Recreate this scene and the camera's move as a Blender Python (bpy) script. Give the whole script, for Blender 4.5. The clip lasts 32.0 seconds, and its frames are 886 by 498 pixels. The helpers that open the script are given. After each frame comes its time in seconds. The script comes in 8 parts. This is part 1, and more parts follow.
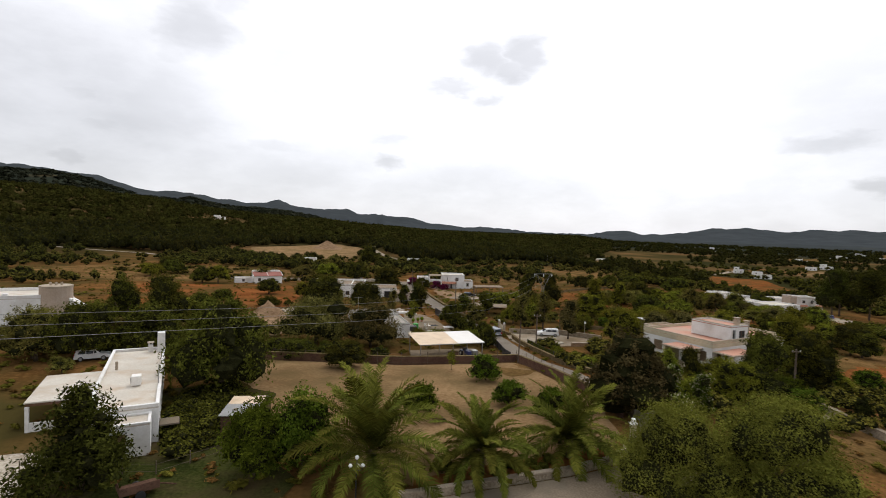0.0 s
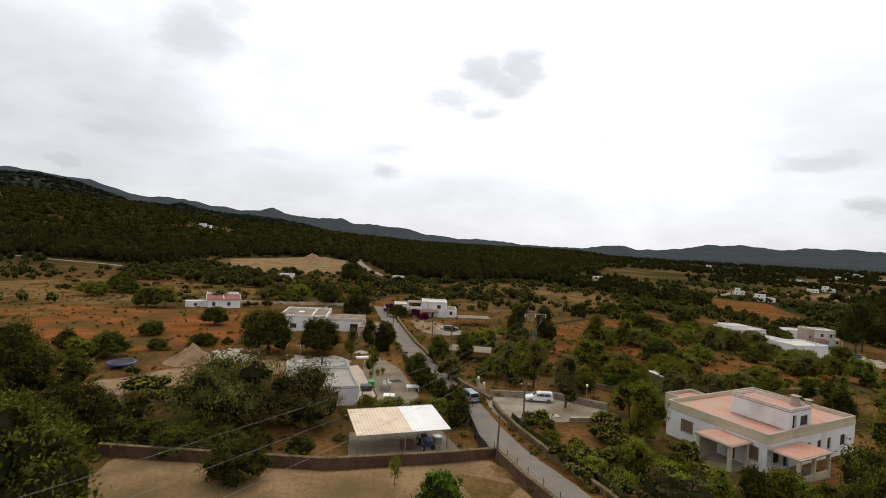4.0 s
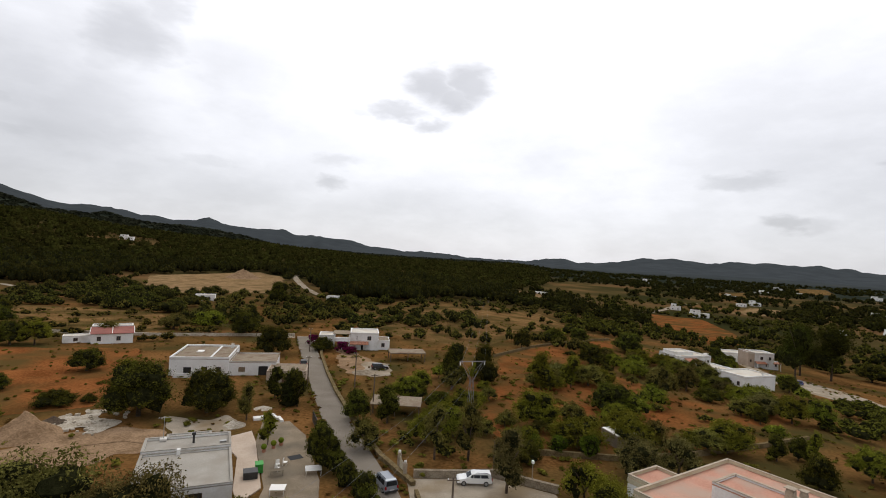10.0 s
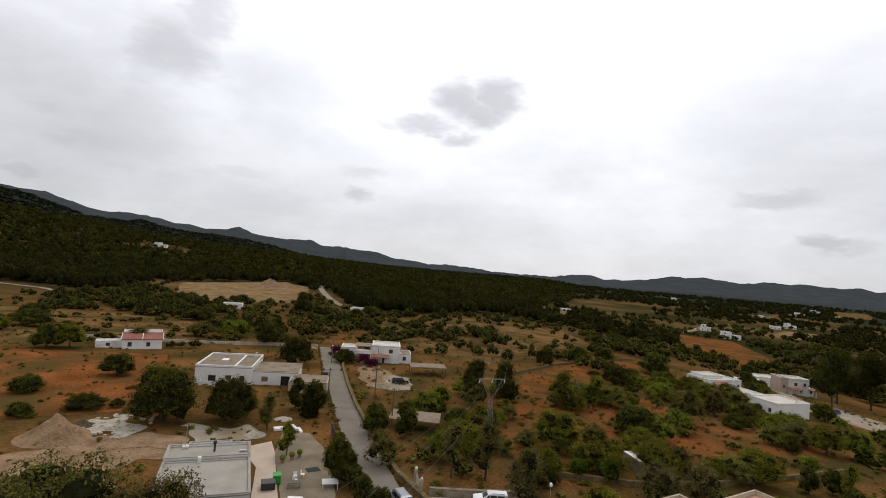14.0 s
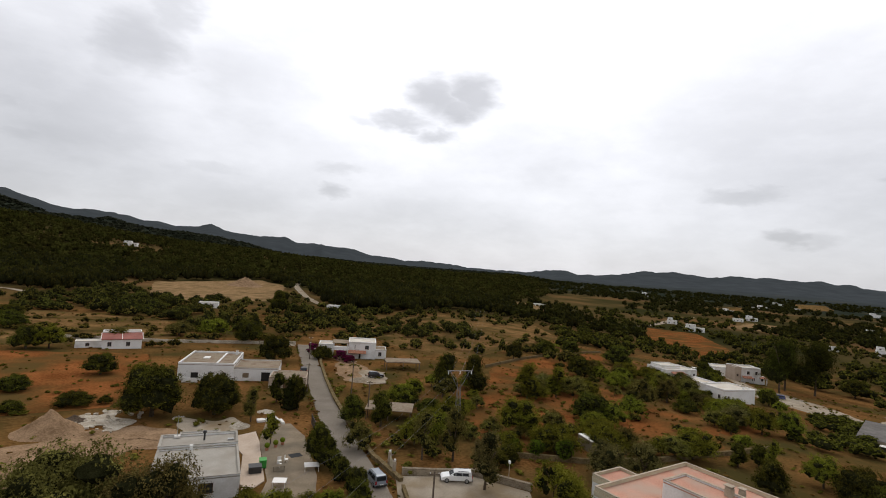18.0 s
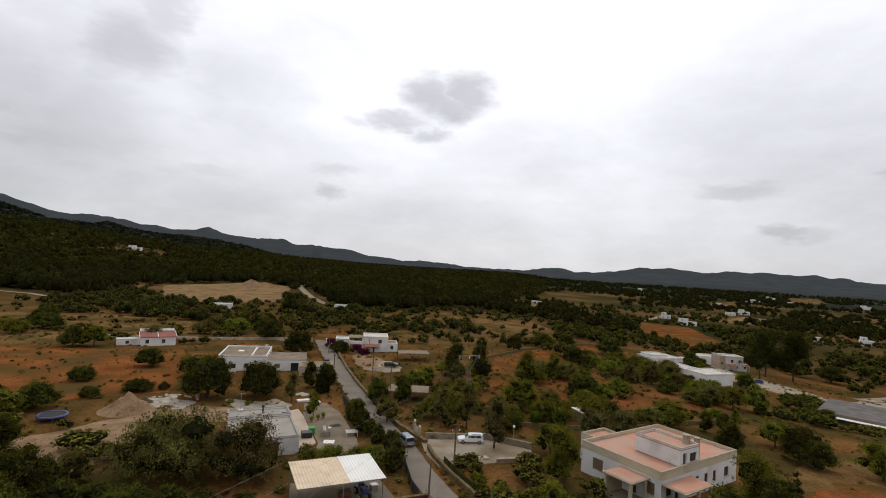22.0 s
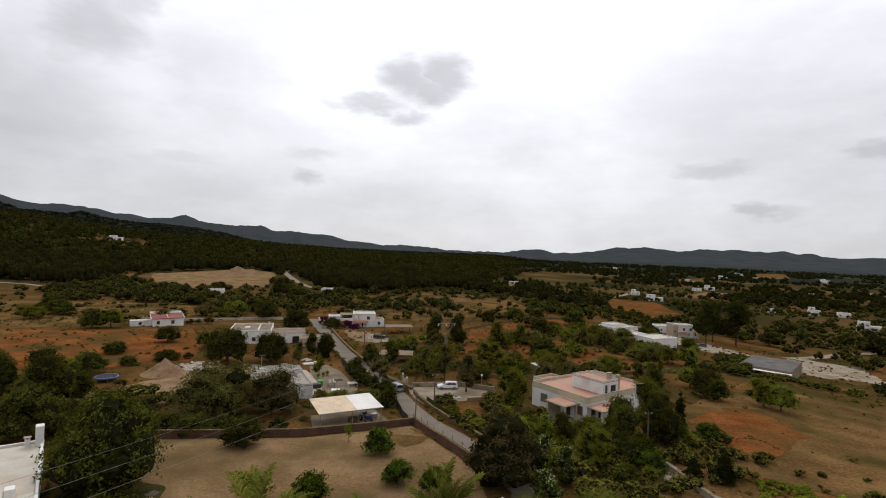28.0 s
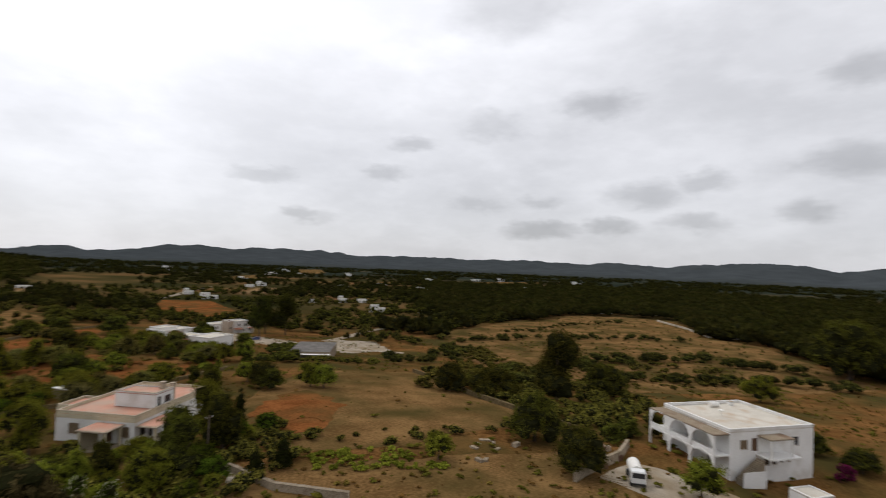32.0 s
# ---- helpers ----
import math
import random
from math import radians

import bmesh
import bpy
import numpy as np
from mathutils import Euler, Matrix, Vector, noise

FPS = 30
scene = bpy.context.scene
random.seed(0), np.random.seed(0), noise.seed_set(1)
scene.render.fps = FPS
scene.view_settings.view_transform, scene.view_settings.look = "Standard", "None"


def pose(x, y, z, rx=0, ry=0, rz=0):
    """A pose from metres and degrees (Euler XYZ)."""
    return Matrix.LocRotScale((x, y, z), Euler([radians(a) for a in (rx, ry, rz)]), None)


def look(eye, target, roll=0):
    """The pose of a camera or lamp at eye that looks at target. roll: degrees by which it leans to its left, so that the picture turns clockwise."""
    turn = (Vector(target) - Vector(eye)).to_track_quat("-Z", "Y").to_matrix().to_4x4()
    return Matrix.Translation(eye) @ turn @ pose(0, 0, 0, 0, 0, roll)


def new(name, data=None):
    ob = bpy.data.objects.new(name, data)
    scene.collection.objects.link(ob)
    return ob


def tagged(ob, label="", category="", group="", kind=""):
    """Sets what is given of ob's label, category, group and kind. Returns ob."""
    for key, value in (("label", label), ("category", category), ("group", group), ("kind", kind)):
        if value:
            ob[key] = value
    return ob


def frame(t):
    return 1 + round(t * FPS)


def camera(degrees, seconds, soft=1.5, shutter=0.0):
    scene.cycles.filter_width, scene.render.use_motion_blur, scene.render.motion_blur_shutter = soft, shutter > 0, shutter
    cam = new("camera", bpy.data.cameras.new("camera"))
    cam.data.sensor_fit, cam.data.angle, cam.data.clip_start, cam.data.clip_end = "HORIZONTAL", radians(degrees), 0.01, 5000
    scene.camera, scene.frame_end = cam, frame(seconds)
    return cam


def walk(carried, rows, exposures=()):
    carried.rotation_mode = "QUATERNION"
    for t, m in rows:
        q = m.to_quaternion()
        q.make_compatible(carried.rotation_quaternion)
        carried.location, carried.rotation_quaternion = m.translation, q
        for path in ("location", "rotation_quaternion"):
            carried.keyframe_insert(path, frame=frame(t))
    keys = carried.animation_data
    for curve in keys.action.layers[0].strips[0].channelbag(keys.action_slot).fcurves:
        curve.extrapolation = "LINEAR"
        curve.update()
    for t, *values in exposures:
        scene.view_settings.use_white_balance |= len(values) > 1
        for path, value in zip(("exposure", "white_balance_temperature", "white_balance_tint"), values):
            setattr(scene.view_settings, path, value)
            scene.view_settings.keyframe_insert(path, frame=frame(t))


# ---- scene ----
cam = camera(82.75, 32.0, soft=0.95, shutter=0.38)
PATH = [
    (0, (-4.75, -10.74, 20.80), (-4.627, -0.746, 20.406), 1.91),
    (0.5, (-4.15, -8.37, 20.77), (-4.364, 1.626, 20.403), 1.63),
    (1, (-3.30, -5.28, 20.54), (-3.079, 4.712, 20.184), 1.99),
    (1.5, (-2.47, -1.61, 20.29), (-1.536, 8.345, 19.947), 2.34),
    (2, (-1.78, 1.64, 20.21), (-1.034, 11.606, 19.842), 2.69),
    (2.5, (-1.19, 5.22, 20.39), (-0.888, 15.204, 19.959), 2.44),
    (3, (-0.56, 8.19, 21.19), (-0.136, 18.175, 20.866), 2.69),
    (3.5, (-0.10, 10.17, 22.59), (0.141, 20.166, 22.347), 2.81),
    (4, (0.18, 11.34, 24.45), (0.387, 21.340, 24.277), 3.00),
    (4.5, (0.81, 11.82, 26.41), (1.029, 21.814, 26.339), 3.22),
    (6.5, (1.36, 15.43, 28.77), (1.887, 25.411, 28.808), 3.66),
    (7, (2.20, 17.94, 28.22), (3.331, 27.876, 28.260), 3.47),
    (7.5, (2.63, 20.81, 27.75), (4.089, 30.703, 27.672), 3.23),
    (8, (2.79, 22.46, 28.23), (3.610, 32.426, 28.030), 3.34),
    (8.5, (3.12, 23.52, 28.39), (3.484, 33.512, 28.297), 3.18),
    (9, (3.81, 24.89, 28.36), (4.378, 34.874, 28.356), 3.19),
    (9.5, (4.57, 26.74, 28.13), (5.748, 36.669, 28.207), 3.18),
    (10, (4.57, 27.44, 28.25), (5.835, 37.356, 28.372), 3.30),
    (10.5, (4.43, 27.48, 28.55), (5.283, 37.446, 28.686), 3.41),
    (11, (4.44, 27.68, 28.71), (4.964, 37.668, 28.876), 3.64),
    (11.5, (4.61, 27.68, 28.73), (5.066, 37.670, 28.952), 4.01),
    (12, (4.74, 27.46, 28.70), (5.208, 37.441, 28.967), 4.42),
    (12.5, (4.96, 27.56, 28.61), (5.561, 37.536, 28.906), 4.47),
    (13, (5.03, 27.67, 28.60), (5.738, 37.637, 28.895), 4.53),
    (13.5, (5.02, 27.45, 28.75), (5.762, 37.422, 29.075), 4.72),
    (14, (5.03, 27.15, 28.70), (5.784, 37.116, 29.053), 4.55),
    (14.5, (5.07, 26.62, 28.77), (6.014, 36.573, 29.171), 4.43),
    (15, (5.32, 25.89, 28.95), (6.465, 35.812, 29.368), 4.43),
    (15.5, (5.08, 25.24, 29.12), (6.221, 35.169, 29.525), 4.36),
    (17.5, (5.36, 21.09, 29.61), (6.513, 31.022, 29.912), 4.15),
    (18, (5.28, 19.86, 29.69), (6.508, 29.781, 30.004), 4.16),
    (18.5, (4.62, 18.56, 29.60), (5.746, 28.487, 29.928), 4.12),
    (19, (3.97, 16.99, 29.58), (4.965, 26.933, 29.907), 4.23),
    (19.5, (3.23, 15.44, 29.68), (4.201, 25.390, 29.992), 4.09),
    (20, (2.80, 13.52, 29.73), (3.928, 23.446, 30.079), 4.00),
    (20.5, (2.33, 11.50, 29.61), (3.581, 21.414, 29.985), 3.77),
    (21, (1.82, 9.26, 29.58), (3.143, 19.162, 29.946), 3.53),
    (21.5, (1.11, 6.92, 29.70), (2.400, 16.831, 30.026), 3.43),
    (22, (0.54, 5.00, 29.77), (1.826, 14.909, 30.076), 3.31),
    (22.5, (0.13, 3.23, 29.82), (1.416, 13.140, 30.103), 3.25),
    (23, (-0.52, 1.64, 29.92), (0.775, 11.548, 30.160), 3.28),
    (23.5, (-0.98, 0.00, 29.82), (0.254, 9.925, 30.052), 3.13),
    (24, (-1.31, -1.57, 29.75), (0.020, 8.337, 29.976), 3.06),
    (24.5, (-1.64, -3.39, 29.80), (-0.311, 6.523, 30.000), 2.92),
    (26.5, (-2.49, -11.85, 29.69), (-1.196, -1.935, 29.958), 2.34),
    (27, (-2.26, -14.15, 29.62), (-0.729, -4.276, 29.911), 2.06),
    (27.5, (-1.93, -15.48, 29.66), (-0.148, -5.642, 29.804), 2.10),
    (28, (-2.00, -15.70, 29.71), (-0.316, -5.845, 29.707), 2.16),
    (28.5, (-1.70, -15.67, 29.65), (-0.471, -5.746, 29.572), 2.09),
    (29, (-1.67, -16.18, 29.67), (-0.753, -6.221, 29.562), 2.12),
    (29.5, (-1.16, -16.57, 29.46), (-0.213, -6.614, 29.366), 2.08),
    (30, (-0.47, -16.06, 29.28), (1.140, -6.194, 29.191), 2.04),
    (30.5, (0.33, -16.05, 29.16), (2.673, -6.326, 29.097), 2.64),
    (31, (-1.18, -15.51, 29.11), (3.123, -6.483, 29.184), 3.19),
    (31.5, (-0.80, -14.87, 28.82), (6.124, -7.658, 29.105), 2.81),
    (32, (-1.51, -12.67, 29.29), (6.917, -7.304, 29.581), 2.25),
]
walk(cam, [(t, look(eye, target, roll)) for t, eye, target, roll in PATH], [(0, 0.16), (4, 0.11), (7, 0.0), (9, 0.0), (13, -0.08), (20, -0.12), (22, -0.17), (24, -0.2), (27, -0.18), (29, -0.08), (31, -0.08), (32, -0.1)])

import collections
import functools

# ---- light ----
SUN_AZ, SUN_EL = radians(12), radians(52)      # ahead of the first view, high behind cloud
sun = new("sun", bpy.data.lights.new("sun", "SUN"))
sun.data.energy, sun.data.angle, sun.data.color = 1.1, radians(18), (1.0, 0.95, 0.88)
sun.matrix_world = look((0, 0, 200), (-200 * math.sin(SUN_AZ) / math.tan(SUN_EL), -200 * math.cos(SUN_AZ) / math.tan(SUN_EL), 0))

# the cloudlets: azimuth from +y to the right, elevation, half width and half height in degrees, darkness
CLOUDS_A = [
    (-33, 12, 15, 9, 0.24), (-20, 6, 15, 3.4, 0.16), (6, 5.5, 18, 2.4, 0.12), (40, 15, 13, 8, 0.16), (-8, 22, 9, 4, 0.15),
    (5.0, 18.6, 3.6, 2.6, 0.68), (9.6, 19.0, 3.7, 2.9, 0.72), (7.4, 17.4, 3.6, 1.9, 0.68), (1.2, 15.8, 3.6, 1.2, 0.58), (-2.4, 15.3, 2.6, 0.7, 0.29), (5.6, 14.5, 3.2, 1.1, 0.54),
    (-25.4, 18.7, 4.2, 3.8, 0.45), (-22.6, 22.6, 2.4, 3.4, 0.36), (-27.6, 16.2, 2.6, 2.2, 0.29), (-14.2, 16.6, 8.0, 6.0, 0.22), (-35.0, 11.0, 2.4, 1.2, 0.30),
    (-33.8, 8.4, 2.6, 1.1, 0.30), (-36.0, 5.4, 2.0, 0.9, 0.30), (-18.3, 8.2, 2.6, 0.9, 0.22), (-6.1, 7.3, 2.4, 0.8, 0.40), (-5.0, 9.8, 2.6, 0.9, 0.25),
    (15.7, 13.2, 9.0, 4.0, 0.19), (37.6, 9.0, 3.8, 1.1, 0.36),
]
CLOUDS_B = [
    (41.4, 5.0, 2.6, 0.8, 0.42), (74.3, 17.4, 4.2, 1.9, 0.50), (62.5, 15.5, 3.8, 1.6, 0.33), (53.4, 13.3, 3.2, 1.1, 0.42), (38.8, 9.0, 3.0, 1.0, 0.33), (50.8, 9.7, 3.0, 1.1, 0.42),
    (79.2, 8.1, 4.2, 1.6, 0.46), (84.5, 9.1, 2.8, 1.2, 0.42), (93.7, 6.1, 2.8, 1.1, 0.46), (68.6, 4.3, 4.0, 1.0, 0.50), (75.8, 4.7, 3.6, 0.9, 0.50),
    (84.3, 5.1, 3.2, 1.2, 0.42), (96.6, 10.4, 4.4, 2.0, 0.46), (97.7, 18.1, 3.4, 1.5, 0.42), (68.5, 7.5, 2.6, 0.8, 0.33), (42.6, 4.9, 3.0, 0.7, 0.25),
    (64.6, 27.5, 7.0, 3.4, 0.38), (61.5, 7.0, 3.0, 0.8, 0.25), (108.0, 14.0, 6.0, 2.4, 0.42), (112.0, 7.0, 5.0, 1.4, 0.42), (-52.0, 12.0, 6.0, 2.2, 0.33),
]


def sky():
    world = bpy.data.worlds.new("overcast_sky")
    scene.world = world
    world.use_nodes = True
    tree = world.node_tree
    n, link = tree.nodes, tree.links.new
    n.clear()

    def math_node(op, a, b, clamp=False):
        m = n.new("ShaderNodeMath")
        m.operation, m.use_clamp = op, clamp
        for i, v in enumerate((a, b)):
            if isinstance(v, (int, float)):
                m.inputs[i].default_value = v
            else:
                link(v, m.inputs[i])
        return m.outputs[0]

    def ramp(value, lo, hi, to0=0.0, to1=1.0):
        m = n.new("ShaderNodeMapRange")
        m.interpolation_type = "SMOOTHSTEP"
        link(value, m.inputs[0])
        for i, v in enumerate((lo, hi, to0, to1)):
            m.inputs[i + 1].default_value = v
        return m.outputs[0]

    def noise_at(vec, scale, detail=5.0, rough=0.55):
        t = n.new("ShaderNodeTexNoise")
        t.inputs["Scale"].default_value, t.inputs["Detail"].default_value = scale, detail
        t.inputs["Roughness"].default_value = rough
        link(vec, t.inputs["Vector"])
        return t

    coord = n.new("ShaderNodeTexCoord").outputs["Generated"]
    split = n.new("ShaderNodeSeparateXYZ")
    link(coord, split.inputs[0])
    up = split.outputs[2]
    # flatten the dome so that clouds lie in level streaks
    flat = n.new("ShaderNodeMapping")
    flat.inputs["Scale"].default_value = (1, 1, 2.4)
    link(coord, flat.inputs[0])
    shifted = coord
    for size, amount in ((9.0, 0.085), (34.0, 0.034)):
        warp = noise_at(flat.outputs[0], size, 3.0, 0.6)
        centred = n.new("ShaderNodeVectorMath")
        centred.operation = "SUBTRACT"
        link(warp.outputs["Color"], centred.inputs[0])
        centred.inputs[1].default_value = (0.5, 0.5, 0.5)
        moved = n.new("ShaderNodeVectorMath")
        moved.operation = "MULTIPLY_ADD"
        link(centred.outputs[0], moved.inputs[0])
        moved.inputs[1].default_value = (amount, amount, amount * 0.5)
        link(shifted, moved.inputs[2])
        shifted = moved.outputs[0]
    total = None
    for az, el, wide, tall, dark in CLOUDS_A + CLOUDS_B:
        a, e = radians(az), radians(el)
        out = Vector((math.sin(a) * math.cos(e), math.cos(a) * math.cos(e), math.sin(e)))
        east = Vector((math.cos(a), -math.sin(a), 0))
        place = n.new("ShaderNodeMapping")
        place.vector_type = "TEXTURE"
        place.inputs["Location"].default_value = out
        place.inputs["Rotation"].default_value = Matrix((east, out.cross(east), out)).transposed().to_euler()
        place.inputs["Scale"].default_value = (radians(wide), radians(tall), 0.5)
        link(shifted, place.inputs[0])
        dist = n.new("ShaderNodeVectorMath")
        dist.operation = "LENGTH"
        link(place.outputs[0], dist.inputs[0])
        spot = ramp(dist.outputs["Value"], 1.30, 0.30, 0.0, dark)
        total = spot if total is None else math_node("MAXIMUM", total, spot)
    # broad light and dark in the cloud deck, brightest where the sun stands behind it
    broad = noise_at(flat.outputs[0], 2.2, 5.0)
    fine = noise_at(flat.outputs[0], 7.0, 6.0, 0.6)
    sunward = n.new("ShaderNodeVectorMath")
    sunward.operation = "DOT_PRODUCT"
    link(coord, sunward.inputs[0])
    sunward.inputs[1].default_value = (math.sin(SUN_AZ) * math.cos(SUN_EL), math.cos(SUN_AZ) * math.cos(SUN_EL), math.sin(SUN_EL))
    glow = ramp(sunward.outputs["Value"], 0.45, 0.98, 0.0, 0.50)
    deck = math_node("ADD", ramp(broad.outputs[0], 0.3, 0.7, 0.77, 0.92), glow)
    deck = math_node("ADD", deck, ramp(fine.outputs[0], 0.35, 0.7, -0.045, 0.045))
    deck = math_node("MULTIPLY", deck, ramp(up, 0.0, 0.36, 0.86, 1.0))
    deck = math_node("MULTIPLY", deck, math_node("SUBTRACT", 1.0, math_node("MULTIPLY", total, 0.6)))
    cloud = n.new("ShaderNodeCombineColor")
    for i, k in enumerate((0.996, 1.0, 1.05)):
        link(math_node("MULTIPLY", deck, k), cloud.inputs[i])
    air = n.new("ShaderNodeTexSky")
    air.sky_type, air.sun_disc, air.sun_elevation, air.sun_rotation = "NISHITA", False, SUN_EL, SUN_AZ
    air_dim = n.new("ShaderNodeVectorMath")
    air_dim.operation = "SCALE"
    link(air.outputs[0], air_dim.inputs[0])
    air_dim.inputs["Scale"].default_value = 0.12
    mix = n.new("ShaderNodeMix")
    mix.data_type = "RGBA"
    mix.inputs["Factor"].default_value = 0.93
    link(air_dim.outputs[0], mix.inputs["A"])
    link(cloud.outputs[0], mix.inputs["B"])
    back = n.new("ShaderNodeBackground")
    back.inputs["Strength"].default_value = 1.0
    link(mix.outputs["Result"], back.inputs[0])
    link(back.outputs[0], n.new("ShaderNodeOutputWorld").inputs[0])


sky()

# ---- materials ----


def surface(name, dark, light, scale=1.0, rough=0.85, bump=0.3, fine=14.0, spread=0.12, third=None, third_scale=0.1, third_amount=0.5, metal=0.0, space="Position", spec=0.3):
    """A surface of two tones with grain at two sizes, some variation from object to object, relief and, if given, patches of a third tone."""
    m = bpy.data.materials.new(name)
    m.use_nodes = True
    tree = m.node_tree
    n, link = tree.nodes, tree.links.new
    bsdf = n["Principled BSDF"]
    if space == "Position":
        vec = n.new("ShaderNodeNewGeometry").outputs["Position"]
    else:
        vec = n.new("ShaderNodeTexCoord").outputs["Object"]

    def noise_of(s, detail):
        t = n.new("ShaderNodeTexNoise")
        t.inputs["Scale"].default_value, t.inputs["Detail"].default_value = s, detail
        link(vec, t.inputs["Vector"])
        return t.outputs[0]

    def mixed(fac, a, b):
        x = n.new("ShaderNodeMix")
        x.data_type = "RGBA"
        link(fac, x.inputs["Factor"])
        for v, k in ((a, "A"), (b, "B")):
            if isinstance(v, tuple):
                x.inputs[k].default_value = (*v, 1)
            else:
                link(v, x.inputs[k])
        return x.outputs["Result"]

    def ramp(value, lo, hi, to0=0.0, to1=1.0):
        r = n.new("ShaderNodeMapRange")
        link(value, r.inputs[0])
        for i, v in enumerate((lo, hi, to0, to1)):
            r.inputs[i + 1].default_value = v
        return r.outputs[0]

    coarse, grain = noise_of(scale, 4.0), noise_of(scale * fine, 3.0)
    blend = n.new("ShaderNodeMath")
    blend.operation = "MULTIPLY_ADD"
    link(grain, blend.inputs[0])
    blend.inputs[1].default_value = 0.5
    half = n.new("ShaderNodeMath")
    half.operation = "MULTIPLY"
    link(coarse, half.inputs[0])
    half.inputs[1].default_value = 0.5
    link(half.outputs[0], blend.inputs[2])
    color = mixed(ramp(blend.outputs[0], *((0.40, 0.60) if spec <= 0.05 else (0.36, 0.64))), dark, light)
    if third:
        color = mixed(ramp(noise_of(third_scale, 5.0), 0.56 - 0.25 * third_amount, 0.80 - 0.25 * third_amount), color, third)
    hsv = n.new("ShaderNodeHueSaturation")
    info = n.new("ShaderNodeObjectInfo").outputs["Random"]
    link(ramp(info, 0, 1, 1 - spread, 1 + spread), hsv.inputs["Value"])
    link(color, hsv.inputs["Color"])
    link(hsv.outputs[0], bsdf.inputs["Base Color"])
    bsdf.inputs["Roughness"].default_value, bsdf.inputs["Metallic"].default_value = rough, metal
    bsdf.inputs["Specular IOR Level"].default_value = spec
    matte = None
    if spec <= 0.05:
        matte = n.new("ShaderNodeBsdfDiffuse")
        matte.inputs["Roughness"].default_value = 0.6
        link(hsv.outputs[0], matte.inputs["Color"])
        link(matte.outputs[0], n["Material Output"].inputs[0])
    if bump:
        b = n.new("ShaderNodeBump")
        b.inputs["Strength"].default_value, b.inputs["Distance"].default_value = bump, 0.3 / max(scale * fine, 0.5)
        link(grain, b.inputs["Height"])
        link(b.outputs[0], (matte or bsdf).inputs["Normal"])
    return m


def foliage(name, dark, light, spread=0.25, patch=0.55):
    """Leaves: tone varies from leaf to leaf, spray to spray and tree to tree, and some light comes through."""
    dark, light = [tuple(v * k for v, k in zip(c, (1.08, 1.0, 0.78))) for c in (dark, light)]
    middle = [(a + b) / 2 for a, b in zip(dark, light)]
    dark, light = [0.5 * a + 0.42 * c for a, c in zip(dark, middle)], [0.62 * b + 0.42 * c for b, c in zip(light, middle)]
    m = bpy.data.materials.new(name)
    m.use_nodes = True
    tree = m.node_tree
    n, link = tree.nodes, tree.links.new
    geo = n.new("ShaderNodeNewGeometry")
    x = n.new("ShaderNodeMix")
    x.data_type = "RGBA"
    link(geo.outputs["Random Per Island"], x.inputs["Factor"])
    x.inputs["A"].default_value, x.inputs["B"].default_value = (*dark, 1), (*light, 1)
    spray = n.new("ShaderNodeTexNoise")
    spray.inputs["Scale"].default_value, spray.inputs["Detail"].default_value = patch, 3.0
    link(geo.outputs["Position"], spray.inputs["Vector"])
    tone = n.new("ShaderNodeMapRange")
    link(spray.outputs[0], tone.inputs[0])
    for i, v in enumerate((0.3, 0.7, 0.48, 1.52)):
        tone.inputs[i + 1].default_value = v
    hsv = n.new("ShaderNodeHueSaturation")
    info = n.new("ShaderNodeObjectInfo").outputs["Random"]
    both_tones = n.new("ShaderNodeMath")
    both_tones.operation = "MULTIPLY"
    link(tone.outputs[0], both_tones.inputs[0])
    stand = n.new("ShaderNodeTexNoise")
    stand.inputs["Scale"].default_value, stand.inputs["Detail"].default_value = patch * 0.6, 2.0
    link(geo.outputs["Position"], stand.inputs["Vector"])
    spread_hue = n.new("ShaderNodeMapRange")
    link(stand.outputs[0], spread_hue.inputs[0])
    spread_hue.inputs[1].default_value, spread_hue.inputs[2].default_value = 0.3, 0.7
    for key, lo, hi in (("Value", 1 - spread, 1 + spread), ("Hue", 0.472, 0.516)):
        r = n.new("ShaderNodeMapRange")
        link(spread_hue.outputs[0] if key == "Hue" and patch < 0.3 else info, r.inputs[0])
        r.inputs[3].default_value, r.inputs[4].default_value = lo, hi
        link(r.outputs[0], both_tones.inputs[1] if key == "Value" else hsv.inputs[key])
    link(both_tones.outputs[0], hsv.inputs["Value"])
    link(x.outputs["Result"], hsv.inputs["Color"])
    n.remove(n["Principled BSDF"])
    bsdf = n.new("ShaderNodeBsdfDiffuse")
    link(hsv.outputs[0], bsdf.inputs["Color"])
    glow = n.new("ShaderNodeBsdfTranslucent")
    link(hsv.outputs[0], glow.inputs[0])
    both = n.new("ShaderNodeMixShader")
    both.inputs[0].default_value = 0.12
    link(bsdf.outputs[0], both.inputs[1])
    link(glow.outputs[0], both.inputs[2])
    link(both.outputs[0], n["Material Output"].inputs[0])
    return m


